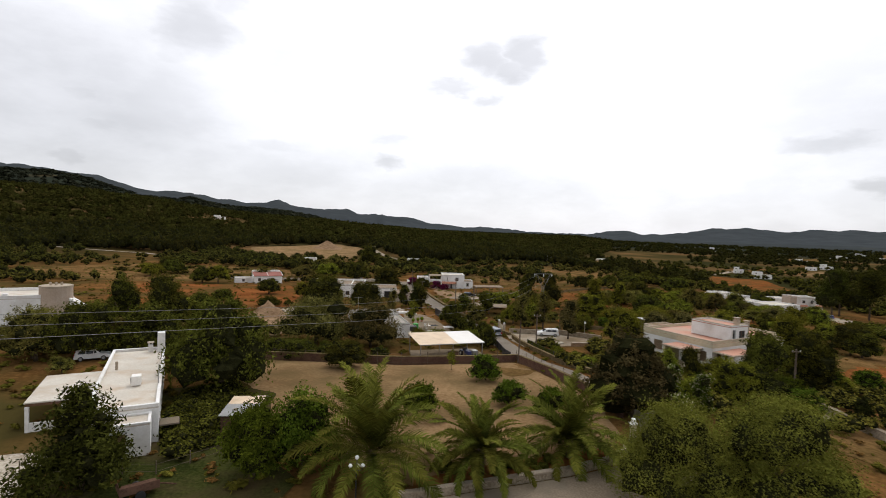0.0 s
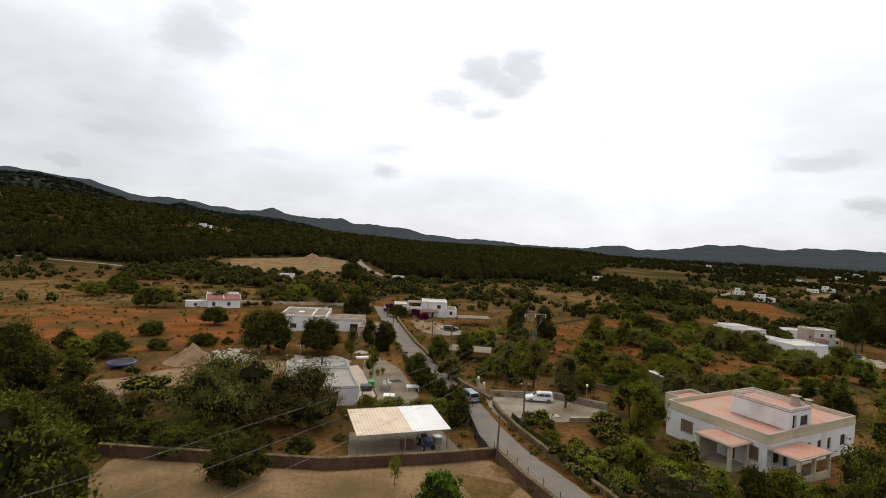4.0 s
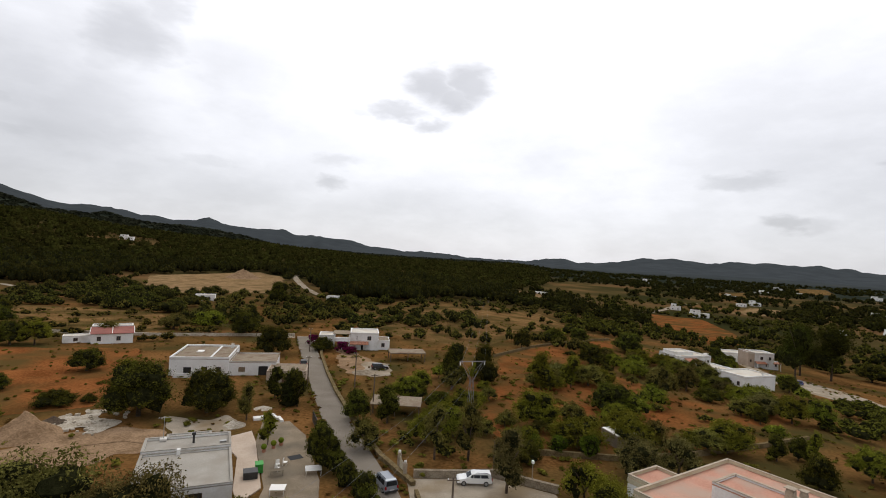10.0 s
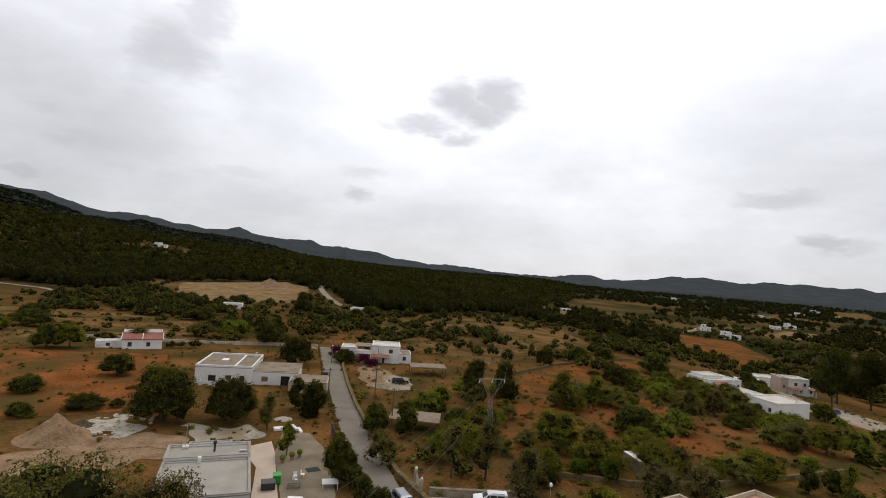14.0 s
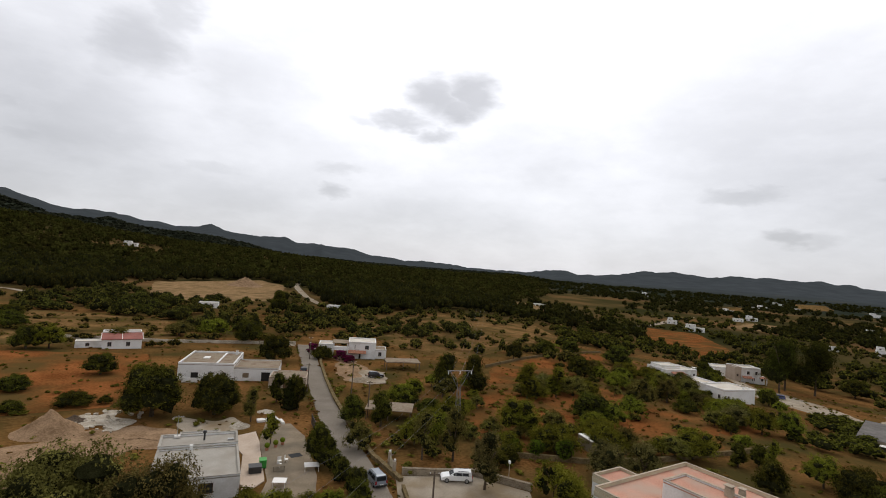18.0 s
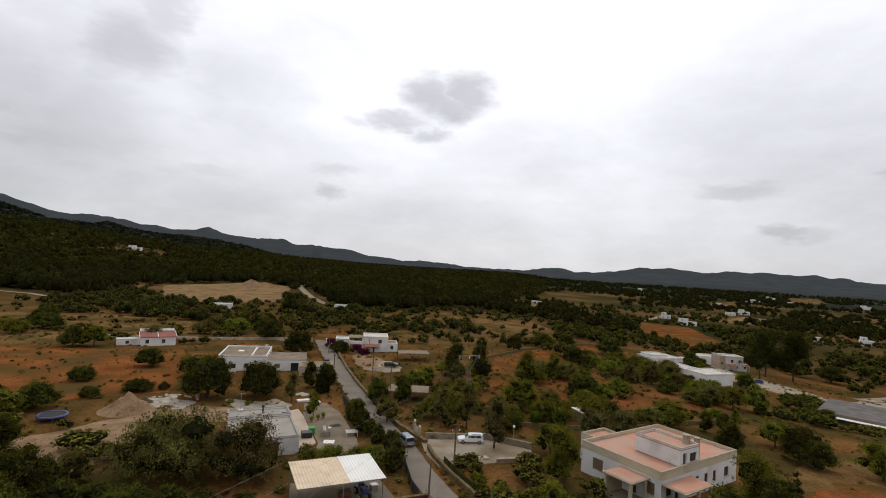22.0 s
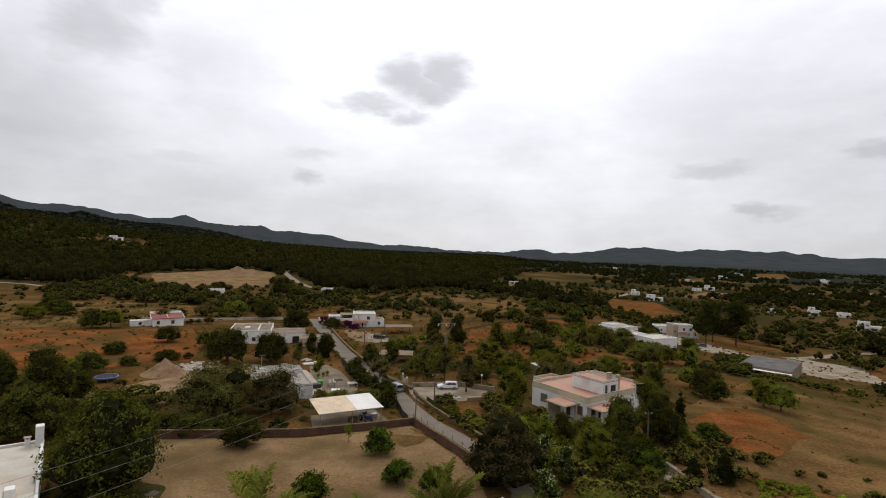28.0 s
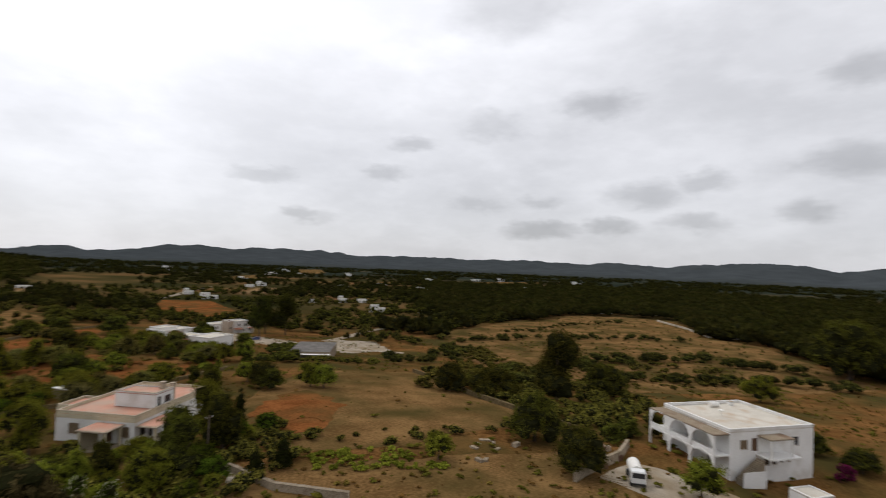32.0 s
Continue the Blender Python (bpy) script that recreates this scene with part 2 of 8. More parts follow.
M = {
    "ground": surface("dry_ground", (0.100, 0.047, 0.0148), (0.208, 0.103, 0.035), 0.12, 0.95, 0.5, 16, 0, (0.062, 0.049, 0.016), 0.05, 0.62, spec=0.04),
    "red_soil": surface("red_soil", (0.138, 0.048, 0.0145), (0.262, 0.098, 0.031), 0.15, 0.95, 0.5, 14, 0.03, (0.095, 0.060, 0.020), 0.07, 0.6, spec=0.04),
    "dry_grass": surface("dry_grass", (0.116, 0.064, 0.0235), (0.224, 0.130, 0.051), 0.14, 0.95, 0.5, 16, 0.03, (0.066, 0.050, 0.016), 0.06, 0.55, spec=0.04),
    "sand": surface("packed_sand", (0.195, 0.120, 0.056), (0.295, 0.190, 0.096), 0.2, 0.95, 0.4, 12, 0.03, (0.13, 0.09, 0.04), 0.12, 0.4, spec=0.04),
    "rubble": surface("pale_rubble", (0.32, 0.27, 0.20), (0.56, 0.50, 0.41), 0.5, 0.95, 0.7, 8, 0.05, spec=0.04),
    "earth": surface("dug_earth", (0.195, 0.124, 0.070), (0.345, 0.228, 0.136), 0.4, 0.95, 0.6, 9, 0.05, spec=0.04),
    "asphalt": surface("worn_asphalt", (0.185, 0.156, 0.124), (0.260, 0.224, 0.180), 0.25, 0.9, 0.2, 24, 0, (0.22, 0.19, 0.15), 0.15, 0.45, spec=0.04),
    "concrete": surface("grey_concrete", (0.195, 0.154, 0.106), (0.298, 0.238, 0.168), 0.35, 0.85, 0.25, 18, 0.06, (0.16, 0.135, 0.10), 0.2, 0.4, spec=0.04),
    "gravel": surface("pale_gravel", (0.265, 0.22, 0.165), (0.40, 0.342, 0.262), 0.4, 0.95, 0.5, 16, 0.03, (0.24, 0.18, 0.11), 0.15, 0.5, spec=0.04),
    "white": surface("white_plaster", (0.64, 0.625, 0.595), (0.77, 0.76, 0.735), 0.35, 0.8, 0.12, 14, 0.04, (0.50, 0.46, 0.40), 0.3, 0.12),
    "cream": surface("cream_plaster", (0.46, 0.40, 0.27), (0.58, 0.51, 0.36), 0.4, 0.85, 0.12, 14, 0.04, (0.36, 0.31, 0.22), 0.4, 0.25),
    "beige": surface("beige_plaster", (0.34, 0.26, 0.19), (0.45, 0.36, 0.28), 0.4, 0.85, 0.15, 14, 0.04),
    "pink_roof": surface("terracotta_roof", (0.36, 0.172, 0.112), (0.48, 0.248, 0.172), 0.35, 0.85, 0.15, 16, 0.04, (0.36, 0.25, 0.185), 0.25, 0.5),
    "coping": surface("weathered_coping", (0.26, 0.21, 0.15), (0.42, 0.35, 0.26), 0.8, 0.85, 0.2, 12, 0.05),
    "grey_roof": surface("grey_roof", (0.25, 0.228, 0.19), (0.335, 0.308, 0.262), 0.3, 0.85, 0.12, 20, 0.03, (0.24, 0.21, 0.17), 0.35, 0.35),
    "pale_roof": surface("pale_roof", (0.43, 0.39, 0.325), (0.56, 0.52, 0.445), 0.3, 0.85, 0.12, 18, 0.03, (0.42, 0.33, 0.24), 0.4, 0.3),
    "brown_roof": surface("weathered_roof", (0.24, 0.19, 0.13), (0.35, 0.29, 0.22), 0.4, 0.9, 0.2, 14, 0.04, (0.18, 0.12, 0.08), 0.4, 0.4, spec=0.04),
    "barn_roof": surface("grey_barn_roof", (0.12, 0.11, 0.10), (0.19, 0.175, 0.16), 0.4, 0.9, 0.2, 14, 0.04, spec=0.05),
    "red_roof": surface("dark_red_roof", (0.17, 0.055, 0.04), (0.26, 0.09, 0.065), 0.5, 0.85, 0.2, 14, 0.04),
    "tile": surface("clay_tile", (0.30, 0.13, 0.075), (0.44, 0.21, 0.13), 1.2, 0.8, 0.25, 10, 0.12),
    "wood": surface("brown_wood", (0.085, 0.045, 0.025), (0.16, 0.09, 0.05), 1.5, 0.7, 0.25, 12, 0.1),
    "pole_wood": surface("pole_wood", (0.09, 0.065, 0.045), (0.16, 0.12, 0.085), 2.0, 0.85, 0.3, 10, 0.1),
    "rust_wall": surface("brown_wall", (0.085, 0.048, 0.034), (0.14, 0.08, 0.055), 0.6, 0.9, 0.25, 10, 0.05, spec=0.04),
    "stone": surface("dry_stone", (0.20, 0.155, 0.105), (0.36, 0.30, 0.22), 1.2, 0.95, 0.8, 6, 0.15, spec=0.04),
    # painted dark of unlit rooms; also the trampoline's dark mat
    "dark": surface("interior_shade_and_mat", (0.018, 0.016, 0.014), (0.03, 0.027, 0.024), 1.0, 0.8, 0.0),
    "glass": surface("window_glass", (0.03, 0.035, 0.04), (0.045, 0.05, 0.055), 0.5, 0.12, 0.0, spec=0.6),
    "shutter": surface("brown_shutter", (0.15, 0.105, 0.06), (0.22, 0.16, 0.10), 3.0, 0.7, 0.2, 6, 0.1),
    "metal": surface("grey_metal", (0.30, 0.30, 0.29), (0.42, 0.42, 0.41), 2.0, 0.45, 0.1, 8, 0.05, metal=0.7),
    "cable": surface("cable_metal", (0.16, 0.155, 0.15), (0.22, 0.215, 0.21), 2.0, 0.6, 0.0),
    "dark_metal": surface("dark_metal", (0.03, 0.03, 0.03), (0.055, 0.052, 0.05), 2.0, 0.5, 0.1, 8, 0.05, metal=0.3),
    "sheet_cream": surface("cream_sheet", (0.56, 0.43, 0.29), (0.68, 0.54, 0.38), 0.5, 0.55, 0.1, 16, 0.03, (0.46, 0.34, 0.22), 0.6, 0.3),
    "sheet_white": surface("white_sheet", (0.66, 0.63, 0.58), (0.78, 0.76, 0.71), 0.5, 0.5, 0.1, 16, 0.03),
    "bark": surface("bark", (0.055, 0.04, 0.028), (0.12, 0.09, 0.065), 3.0, 0.95, 0.8, 5, 0.15, spec=0.04),
    "rubber": surface("tyre_rubber", (0.015, 0.015, 0.015), (0.025, 0.025, 0.025), 5.0, 0.85, 0.1),
    "silver_paint": surface("silver_paint", (0.20, 0.22, 0.25), (0.25, 0.27, 0.30), 0.8, 0.35, 0.0, metal=0.3, spec=0.5),
    "white_paint": surface("white_paint", (0.70, 0.70, 0.68), (0.76, 0.76, 0.74), 0.8, 0.3, 0.0, spec=0.5),
    "black_paint": surface("black_paint", (0.012, 0.012, 0.014), (0.02, 0.02, 0.022), 0.8, 0.25, 0.0, spec=0.5),
    "blue_paint": surface("blue_paint", (0.02, 0.03, 0.11), (0.03, 0.045, 0.15), 0.8, 0.3, 0.0, spec=0.5),
    "red_paint": surface("red_paint", (0.28, 0.03, 0.02), (0.36, 0.045, 0.03), 0.8, 0.4, 0.0),
    "green_paint": surface("green_plastic", (0.03, 0.22, 0.03), (0.05, 0.30, 0.05), 1.5, 0.45, 0.0),
    "globe": surface("opal_globe", (0.78, 0.78, 0.76), (0.85, 0.85, 0.83), 2.0, 0.25, 0.0),
    "lamp_red": surface("tail_lamp", (0.25, 0.01, 0.01), (0.32, 0.02, 0.02), 2.0, 0.25, 0.0),
    "carob": foliage("carob_leaves", (0.0109, 0.014, 0.00312), (0.1075, 0.1153, 0.02311)),
    "olive": foliage("olive_leaves", (0.025, 0.0265, 0.00752), (0.1993, 0.1887, 0.05661)),
    "silver": foliage("grey_olive_leaves", (0.0312, 0.032, 0.01184), (0.1966, 0.19, 0.0734)),
    "lime": foliage("bright_leaves", (0.0234, 0.0312, 0.0044), (0.2097, 0.2333, 0.03359)),
    "citrus": foliage("citrus_leaves", (0.0109, 0.0234, 0.00312), (0.09825, 0.1442, 0.01884)),
    "acacia": foliage("feathery_leaves", (0.072, 0.085, 0.017), (0.172, 0.184, 0.040), 0.1, 0.35),
    "pine": foliage("pine_needles", (0.0086, 0.0117, 0.00312), (0.061, 0.0701, 0.01624), 0.2),
    "cypress": foliage("cypress_leaves", (0.008, 0.011, 0.004), (0.028, 0.034, 0.01), 0.15),
    "palm": foliage("palm_leaflets", (0.028, 0.038, 0.007), (0.140, 0.160, 0.034), 0.1),
    "flower_white": foliage("white_flowers", (0.45, 0.43, 0.38), (0.70, 0.68, 0.62), 0.05),
    "flower_purple": foliage("purple_bracts", (0.065, 0.008, 0.030), (0.150, 0.018, 0.065), 0.1),
    "forest": foliage("pine_wood", (0.0150, 0.0172, 0.0050), (0.0440, 0.0465, 0.0130), 0.1, 0.085),
    # green greyed for far woods: distance haze put into the leaf colour
    "hill_haze": foliage("hazy_hill_wood", (0.0190, 0.0235, 0.0185), (0.0315, 0.0370, 0.0280), 0.1, 0.02),
    "scrub": foliage("mixed_scrub", (0.03978, 0.04505, 0.01061), (0.1671, 0.1583, 0.03566), 0.1),
    "weed_ground": surface("weedy_ground", (0.022, 0.028, 0.0076), (0.056, 0.062, 0.0160), 0.3, 0.95, 0.6, 14, 0, (0.08, 0.055, 0.028), 0.2, 0.4, spec=0.04),
    "grove": foliage("orchard_leaves", (0.062, 0.064, 0.0170), (0.142, 0.136, 0.0345), 0.1, 0.14),
    "mid_green": foliage("mixed_tree_leaves", (0.026, 0.030, 0.0080), (0.100, 0.107, 0.0270), 0.1, 0.11),
    "vine": foliage("vine_leaves", (0.085, 0.110, 0.016), (0.185, 0.215, 0.034), 0.1, 0.2),
    # crown cores: the shade among inner leaves and twigs, put into the colour
    "shade_core": surface("painted_crown_shade", (0.010, 0.011, 0.004), (0.026, 0.026, 0.010), 1.5, 0.95, 0.5, 6, 0.1, spec=0.04),
    "straw": foliage("dry_weeds", (0.06, 0.042, 0.012), (0.19, 0.132, 0.0416), 0.1),
    "old_wall": surface("old_field_stone", (0.09, 0.064, 0.0304), (0.2, 0.15, 0.0784), 1.2, 0.95, 0.8, 6, 0.12, spec=0.04),
    "weed": foliage("weeds", (0.0468, 0.0492, 0.01032), (0.119, 0.102, 0.02312), 0.1),
}

# ---- building helpers ----


def part(name, bm, material, parent=None, label=""):
    me = bpy.data.meshes.new(name)
    bm.to_mesh(me)
    bm.free()
    me.materials.append(M[material])
    ob = new(name, me)
    ob.parent = parent
    if label:
        ob["label"] = label
    return ob


def thing(name, m, label, category, group="", kind=""):
    ob = new(name)
    ob.empty_display_size = 0.3
    ob.matrix_basis = m
    return tagged(ob, label, category, group, kind)


def add_box(bm, x0, x1, y0, y1, z0, z1, bevel=0.0):
    vs = [bm.verts.new((x, y, z)) for z in (z0, z1) for y in (y0, y1) for x in (x0, x1)]
    fs = [(0, 2, 3, 1), (4, 5, 7, 6), (0, 1, 5, 4), (1, 3, 7, 5), (3, 2, 6, 7), (2, 0, 4, 6)]
    faces = [bm.faces.new([vs[i] for i in f]) for f in fs]
    if bevel:
        edges = list({e for f in faces for e in f.edges})
        bmesh.ops.bevel(bm, geom=edges, offset=bevel, segments=1, affect="EDGES")
    return vs


def box(x0, x1, y0, y1, z0, z1, bevel=0.02):
    bm = bmesh.new()
    add_box(bm, x0, x1, y0, y1, z0, z1, bevel)
    return bm


def boxes(rows, bevel=0.0):
    bm = bmesh.new()
    for r in rows:
        add_box(bm, *r, bevel)
    return bm


def rod(points, radius, sides=6, taper=1.0):
    """A tube through the points."""
    bm = bmesh.new()
    pts = [Vector(p) for p in points]
    rings = []
    for i, p in enumerate(pts):
        d = (pts[min(i + 1, len(pts) - 1)] - pts[max(i - 1, 0)]).normalized()
        side = d.orthogonal().normalized() if abs(d.z) > 0.9 else d.cross(Vector((0, 0, 1))).normalized()
        other = d.cross(side)
        r = radius * (1 + (taper - 1) * i / max(len(pts) - 1, 1))
        rings.append([bm.verts.new(p + r * (math.cos(a) * side + math.sin(a) * other)) for a in (2 * math.pi * k / sides for k in range(sides))])
    for a, b in zip(rings, rings[1:]):
        for k in range(sides):
            bm.faces.new((a[k], a[(k + 1) % sides], b[(k + 1) % sides], b[k]))
    bm.faces.new(rings[0][::-1])
    bm.faces.new(rings[-1])
    return bm


def ball(radius, z=0.0, sub=2, x=0.0, y=0.0, squash=1.0):
    bm = bmesh.new()
    bmesh.ops.create_icosphere(bm, subdivisions=sub, radius=radius, matrix=Matrix.Translation((x, y, z)) @ Matrix.Diagonal((1, 1, squash, 1)))
    return bm


def smoothstep(a, b, v):
    v = np.clip((np.asarray(v, float) - a) / (b - a), 0, 1)
    return v * v * (3 - 2 * v)


# ---- the land ----
RIDGE_A = [(-180, 1.2), (-120, 1.6), (-80, 2.6), (-60, 3.9), (-41, 4.35), (-37.5, 3.95), (-36, 3.75), (-34, 3.7), (-32, 3.1), (-30, 2.7), (-28, 2.8), (-26, 2.5), (-23, 2.06), (-21, 1.9), (-18.8, 1.97), (-17.6, 2.36), (-16.4, 1.92), (-14, 1.64), (-10.6, 1.68), (-9, 1.2), (-6.7, 1.2), (-3.6, 1.0)]
RIDGE_B = [(-0.5, 0.44), (3.4, 0.1), (7.0, -0.05), (8.5, -0.15), (12, -0.3), (16.5, -0.3), (18.0, -0.12), (20.5, 0.28), (22.5, -0.15), (24.5, 0.05), (28, 0.62), (31.6, 0.86), (35, 0.6), (37.5, 0.76), (43.4, 0.75), (46, 0.55), (49, 0.35), (52, 0.48), (58.6, 0.48), (67, 0.61), (73.6, 0.45), (77, 0.74), (81.5, 0.45), (84, 0.65), (88.6, 1.15), (93.5, 1.05), (96, 0.45), (99, 0.95), (130, 1.4), (180, 1.2)]
HILL = [(-180, 1.0), (-60, 3.4), (-37.6, 4.05), (-35.4, 3.75), (-33.3, 3.15), (-31.6, 2.55), (-30.7, 2.35), (-27.5, 2.1), (-26.1, 2.45), (-24.6, 1.95), (-22, 1.66), (-19.4, 1.62), (-16.6, 1.42), (-13.6, 0.92), (-11.8, 0.5), (-10, 0.1), (-7.5, -0.2), (-4, -0.5), (6, -0.75), (12, -0.75), (19, -1.2), (40, -1.4), (180, -1.2)]
WOOD = [(-180, 1.0), (-60, 2.5), (-37.5, 2.3), (-35, 2.2), (-32.8, 1.95), (-29.3, 1.65), (-24.5, 0.98), (-19.3, 0.53), (-13.6, 0.28), (-7.5, -0.15), (-1.2, -0.58), (5.3, -0.73), (11.7, -0.72), (15.5, -0.7), (18, -1.05), (19.5, -1.45), (40, -1.6), (180, -1.2)]
EYE_Z = 30.0


def near_height(x, y):
    x, y = np.asarray(x, float), np.asarray(y, float)
    a = np.interp(y, [-100, 35, 90, 190, 400, 700], [1.5, 1.0, 0, -2.0, -5.0, -7.0])
    rise = np.interp(y, [-60, 10, 38, 50, 58, 67], [0, 0.4, 0.75, 0.97, 0.85, 0]) * (1 - smoothstep(30, 55, x))
    dip = 2.4 * smoothstep(26, 9, np.hypot(x - 84, y + 24))      # the ground falls away before the house with arches
    return a + rise - 12 * smoothstep(50, 220, x) - dip


def height(x, y):
    """The height of the ground."""
    x, y = np.asarray(x, float), np.asarray(y, float)
    r, az = np.hypot(x, y), np.degrees(np.arctan2(x, y))
    low = near_height(x, y)
    wood_el = np.interp(az, *zip(*WOOD))
    wood_top = EYE_Z + np.tan(np.radians(wood_el)) * 1250 - 8
    mid = low + (wood_top - low) * smoothstep(380, 1250, r)
    ridge_el = np.interp(az, *zip(*(RIDGE_A + RIDGE_B)))
    ridge_top = EYE_Z + np.tan(np.radians(ridge_el)) * 3900
    far = mid - 45 * smoothstep(1250, 1900, r) * (wood_el > -0.2)
    hill_top = EYE_Z + np.tan(np.radians(np.interp(az, *zip(*HILL)))) * 2150 - 14
    far = far + np.maximum(hill_top - far, 0) * smoothstep(1300, 2150, r) * (1 - smoothstep(2150, 2700, r))
    return far + (ridge_top - far) * smoothstep(2500, 3900, r)


def land():
    radii = [0.0]
    step = 4.0
    while radii[-1] < 4500:
        radii.append(radii[-1] + step)
        step = step * 1.035 if radii[-1] > 60 else step
    angles = np.radians(np.concatenate([np.arange(-60, 110, 0.4), np.arange(110, 300, 2.5)]))
    count = len(angles)
    verts, faces = [(0.0, 0.0, float(height(0, 0)))], []
    for r in radii[1:]:
        x, y = r * np.sin(angles), r * np.cos(angles)
        z = height(x, y)
        if r > 2600:
            z = z + np.array([30 * noise.noise((0.0045 * a, 0.0045 * b, 0.3)) + 15 * noise.noise((0.013 * a, 0.013 * b, 4.1)) + 6 * noise.noise((0.04 * a, 0.04 * b, 1.7)) for a, b in zip(x, y)]) * min(1, (r - 2600) / 600) * 0.75
        verts += list(zip(x.tolist(), y.tolist(), z.tolist()))
    for i in range(count):
        faces.append((0, 1 + (i + 1) % count, 1 + i))
    for k in range(len(radii) - 2):
        a, b = 1 + k * count, 1 + (k + 1) * count
        for i in range(count):
            j = (i + 1) % count
            faces.append((a + i, a + j, b + j, b + i))
    me = bpy.data.meshes.new("ground")
    me.from_pydata(verts, [], faces)
    me.polygons.foreach_set("use_smooth", [True] * len(faces))
    me.materials.append(M["land"])
    return tagged(new("ground", me), "dry brown and green valley ground rising to hills", "ground", kind="structure")


def land_material():
    m = M["ground"].copy()
    m.name = "valley_ground"
    n, link = m.node_tree.nodes, m.node_tree.links.new
    matte = next(x for x in n if x.type == "BSDF_DIFFUSE")
    near = matte.inputs["Color"].links[0].from_socket
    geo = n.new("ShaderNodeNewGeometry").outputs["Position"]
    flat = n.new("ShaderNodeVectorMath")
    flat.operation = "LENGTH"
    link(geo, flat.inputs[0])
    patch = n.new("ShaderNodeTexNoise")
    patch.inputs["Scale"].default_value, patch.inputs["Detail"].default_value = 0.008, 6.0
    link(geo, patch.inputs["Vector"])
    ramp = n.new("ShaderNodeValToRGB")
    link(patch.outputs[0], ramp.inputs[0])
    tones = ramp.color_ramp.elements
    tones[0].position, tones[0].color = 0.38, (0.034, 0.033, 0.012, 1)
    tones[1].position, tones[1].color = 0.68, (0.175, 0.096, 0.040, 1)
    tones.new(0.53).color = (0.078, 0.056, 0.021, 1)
    # wooded hills: a little haze mixed into the greens
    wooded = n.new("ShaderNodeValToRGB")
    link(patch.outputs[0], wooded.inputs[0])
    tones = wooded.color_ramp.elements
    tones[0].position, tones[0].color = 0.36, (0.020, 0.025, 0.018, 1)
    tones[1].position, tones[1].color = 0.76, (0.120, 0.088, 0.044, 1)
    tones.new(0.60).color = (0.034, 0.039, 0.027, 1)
    # farthest hills: aerial haze painted as a blue-grey base colour
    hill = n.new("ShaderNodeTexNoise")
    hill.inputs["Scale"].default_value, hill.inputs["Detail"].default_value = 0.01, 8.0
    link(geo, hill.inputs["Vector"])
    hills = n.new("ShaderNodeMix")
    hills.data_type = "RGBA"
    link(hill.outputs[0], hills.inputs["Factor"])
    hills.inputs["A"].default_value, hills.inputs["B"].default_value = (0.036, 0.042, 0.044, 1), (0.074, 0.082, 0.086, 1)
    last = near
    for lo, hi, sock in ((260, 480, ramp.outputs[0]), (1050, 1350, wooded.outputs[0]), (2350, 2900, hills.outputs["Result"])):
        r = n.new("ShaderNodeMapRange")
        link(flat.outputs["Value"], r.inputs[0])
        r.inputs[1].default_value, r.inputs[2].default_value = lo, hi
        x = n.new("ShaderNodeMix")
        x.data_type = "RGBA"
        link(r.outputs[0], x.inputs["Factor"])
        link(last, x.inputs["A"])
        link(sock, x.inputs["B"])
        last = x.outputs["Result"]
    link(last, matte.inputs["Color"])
    return m


M["land"] = land_material()
land()


def inside(poly, x, y):
    hit = np.zeros(np.shape(x), bool)
    for (x0, y0), (x1, y1) in zip(poly, poly[1:] + poly[:1]):
        if y0 != y1:
            hit ^= ((y0 > y) != (y1 > y)) & (x < (x1 - x0) * (y - y0) / (y1 - y0) + x0)
    return hit


def field(name, poly, material, label, category="field", lift=0.05, step=None, ragged=0.6):
    """A sheet of soil or paving that follows the ground within the outline, its edge a little ragged."""
    xs, ys = zip(*poly)
    span = max(max(xs) - min(xs), max(ys) - min(ys))
    step = step or max(0.5, span / 70)
    gx, gy = np.arange(min(xs) - step, max(xs) + step, step), np.arange(min(ys) - step, max(ys) + step, step)
    cx, cy = np.meshgrid(gx, gy)
    jx = np.array([[ragged * 2.2 * noise.noise((0.25 * a, 0.25 * b, 3.1)) for a, b in zip(ra, rb)] for ra, rb in zip(cx, cy)])
    jy = np.array([[ragged * 2.2 * noise.noise((0.25 * a, 0.25 * b, 8.4)) for a, b in zip(ra, rb)] for ra, rb in zip(cx, cy)])
    keep = inside(list(poly), cx + step / 2 + jx, cy + step / 2 + jy)
    verts, faces, index = [], [], {}

    def vert(i, j):
        if (i, j) not in index:
            index[i, j] = len(verts)
            x = gx[0] + j * step
            y = gy[0] + i * step
            verts.append((x, y, float(height(x, y)) + lift))
        return index[i, j]

    for i, j in zip(*np.nonzero(keep)):
        faces.append((vert(i, j), vert(i, j + 1), vert(i + 1, j + 1), vert(i + 1, j)))
    # round the stepped rim off
    seen = collections.Counter(tuple(sorted(e)) for f in faces for e in zip(f, f[1:] + f[:1]))
    rim = collections.defaultdict(list)
    for (a, b), times in seen.items():
        if times == 1:
            rim[a].append(b)
            rim[b].append(a)
    flat = {k: verts[k][:2] for k in rim}
    for _ in range(4):
        flat = {k: tuple(0.4 * flat[k][c] + 0.6 * sum(flat[q][c] for q in rim[k]) / len(rim[k]) for c in (0, 1)) for k in rim}
    for k, (x, y) in flat.items():
        verts[k] = (x, y, float(height(x, y)) + lift)
    me = bpy.data.meshes.new(name)
    me.from_pydata(verts, [], faces)
    me.polygons.foreach_set("use_smooth", [True] * len(faces))
    me.materials.append(M[material])
    return tagged(new(name, me), label, category, kind="structure")


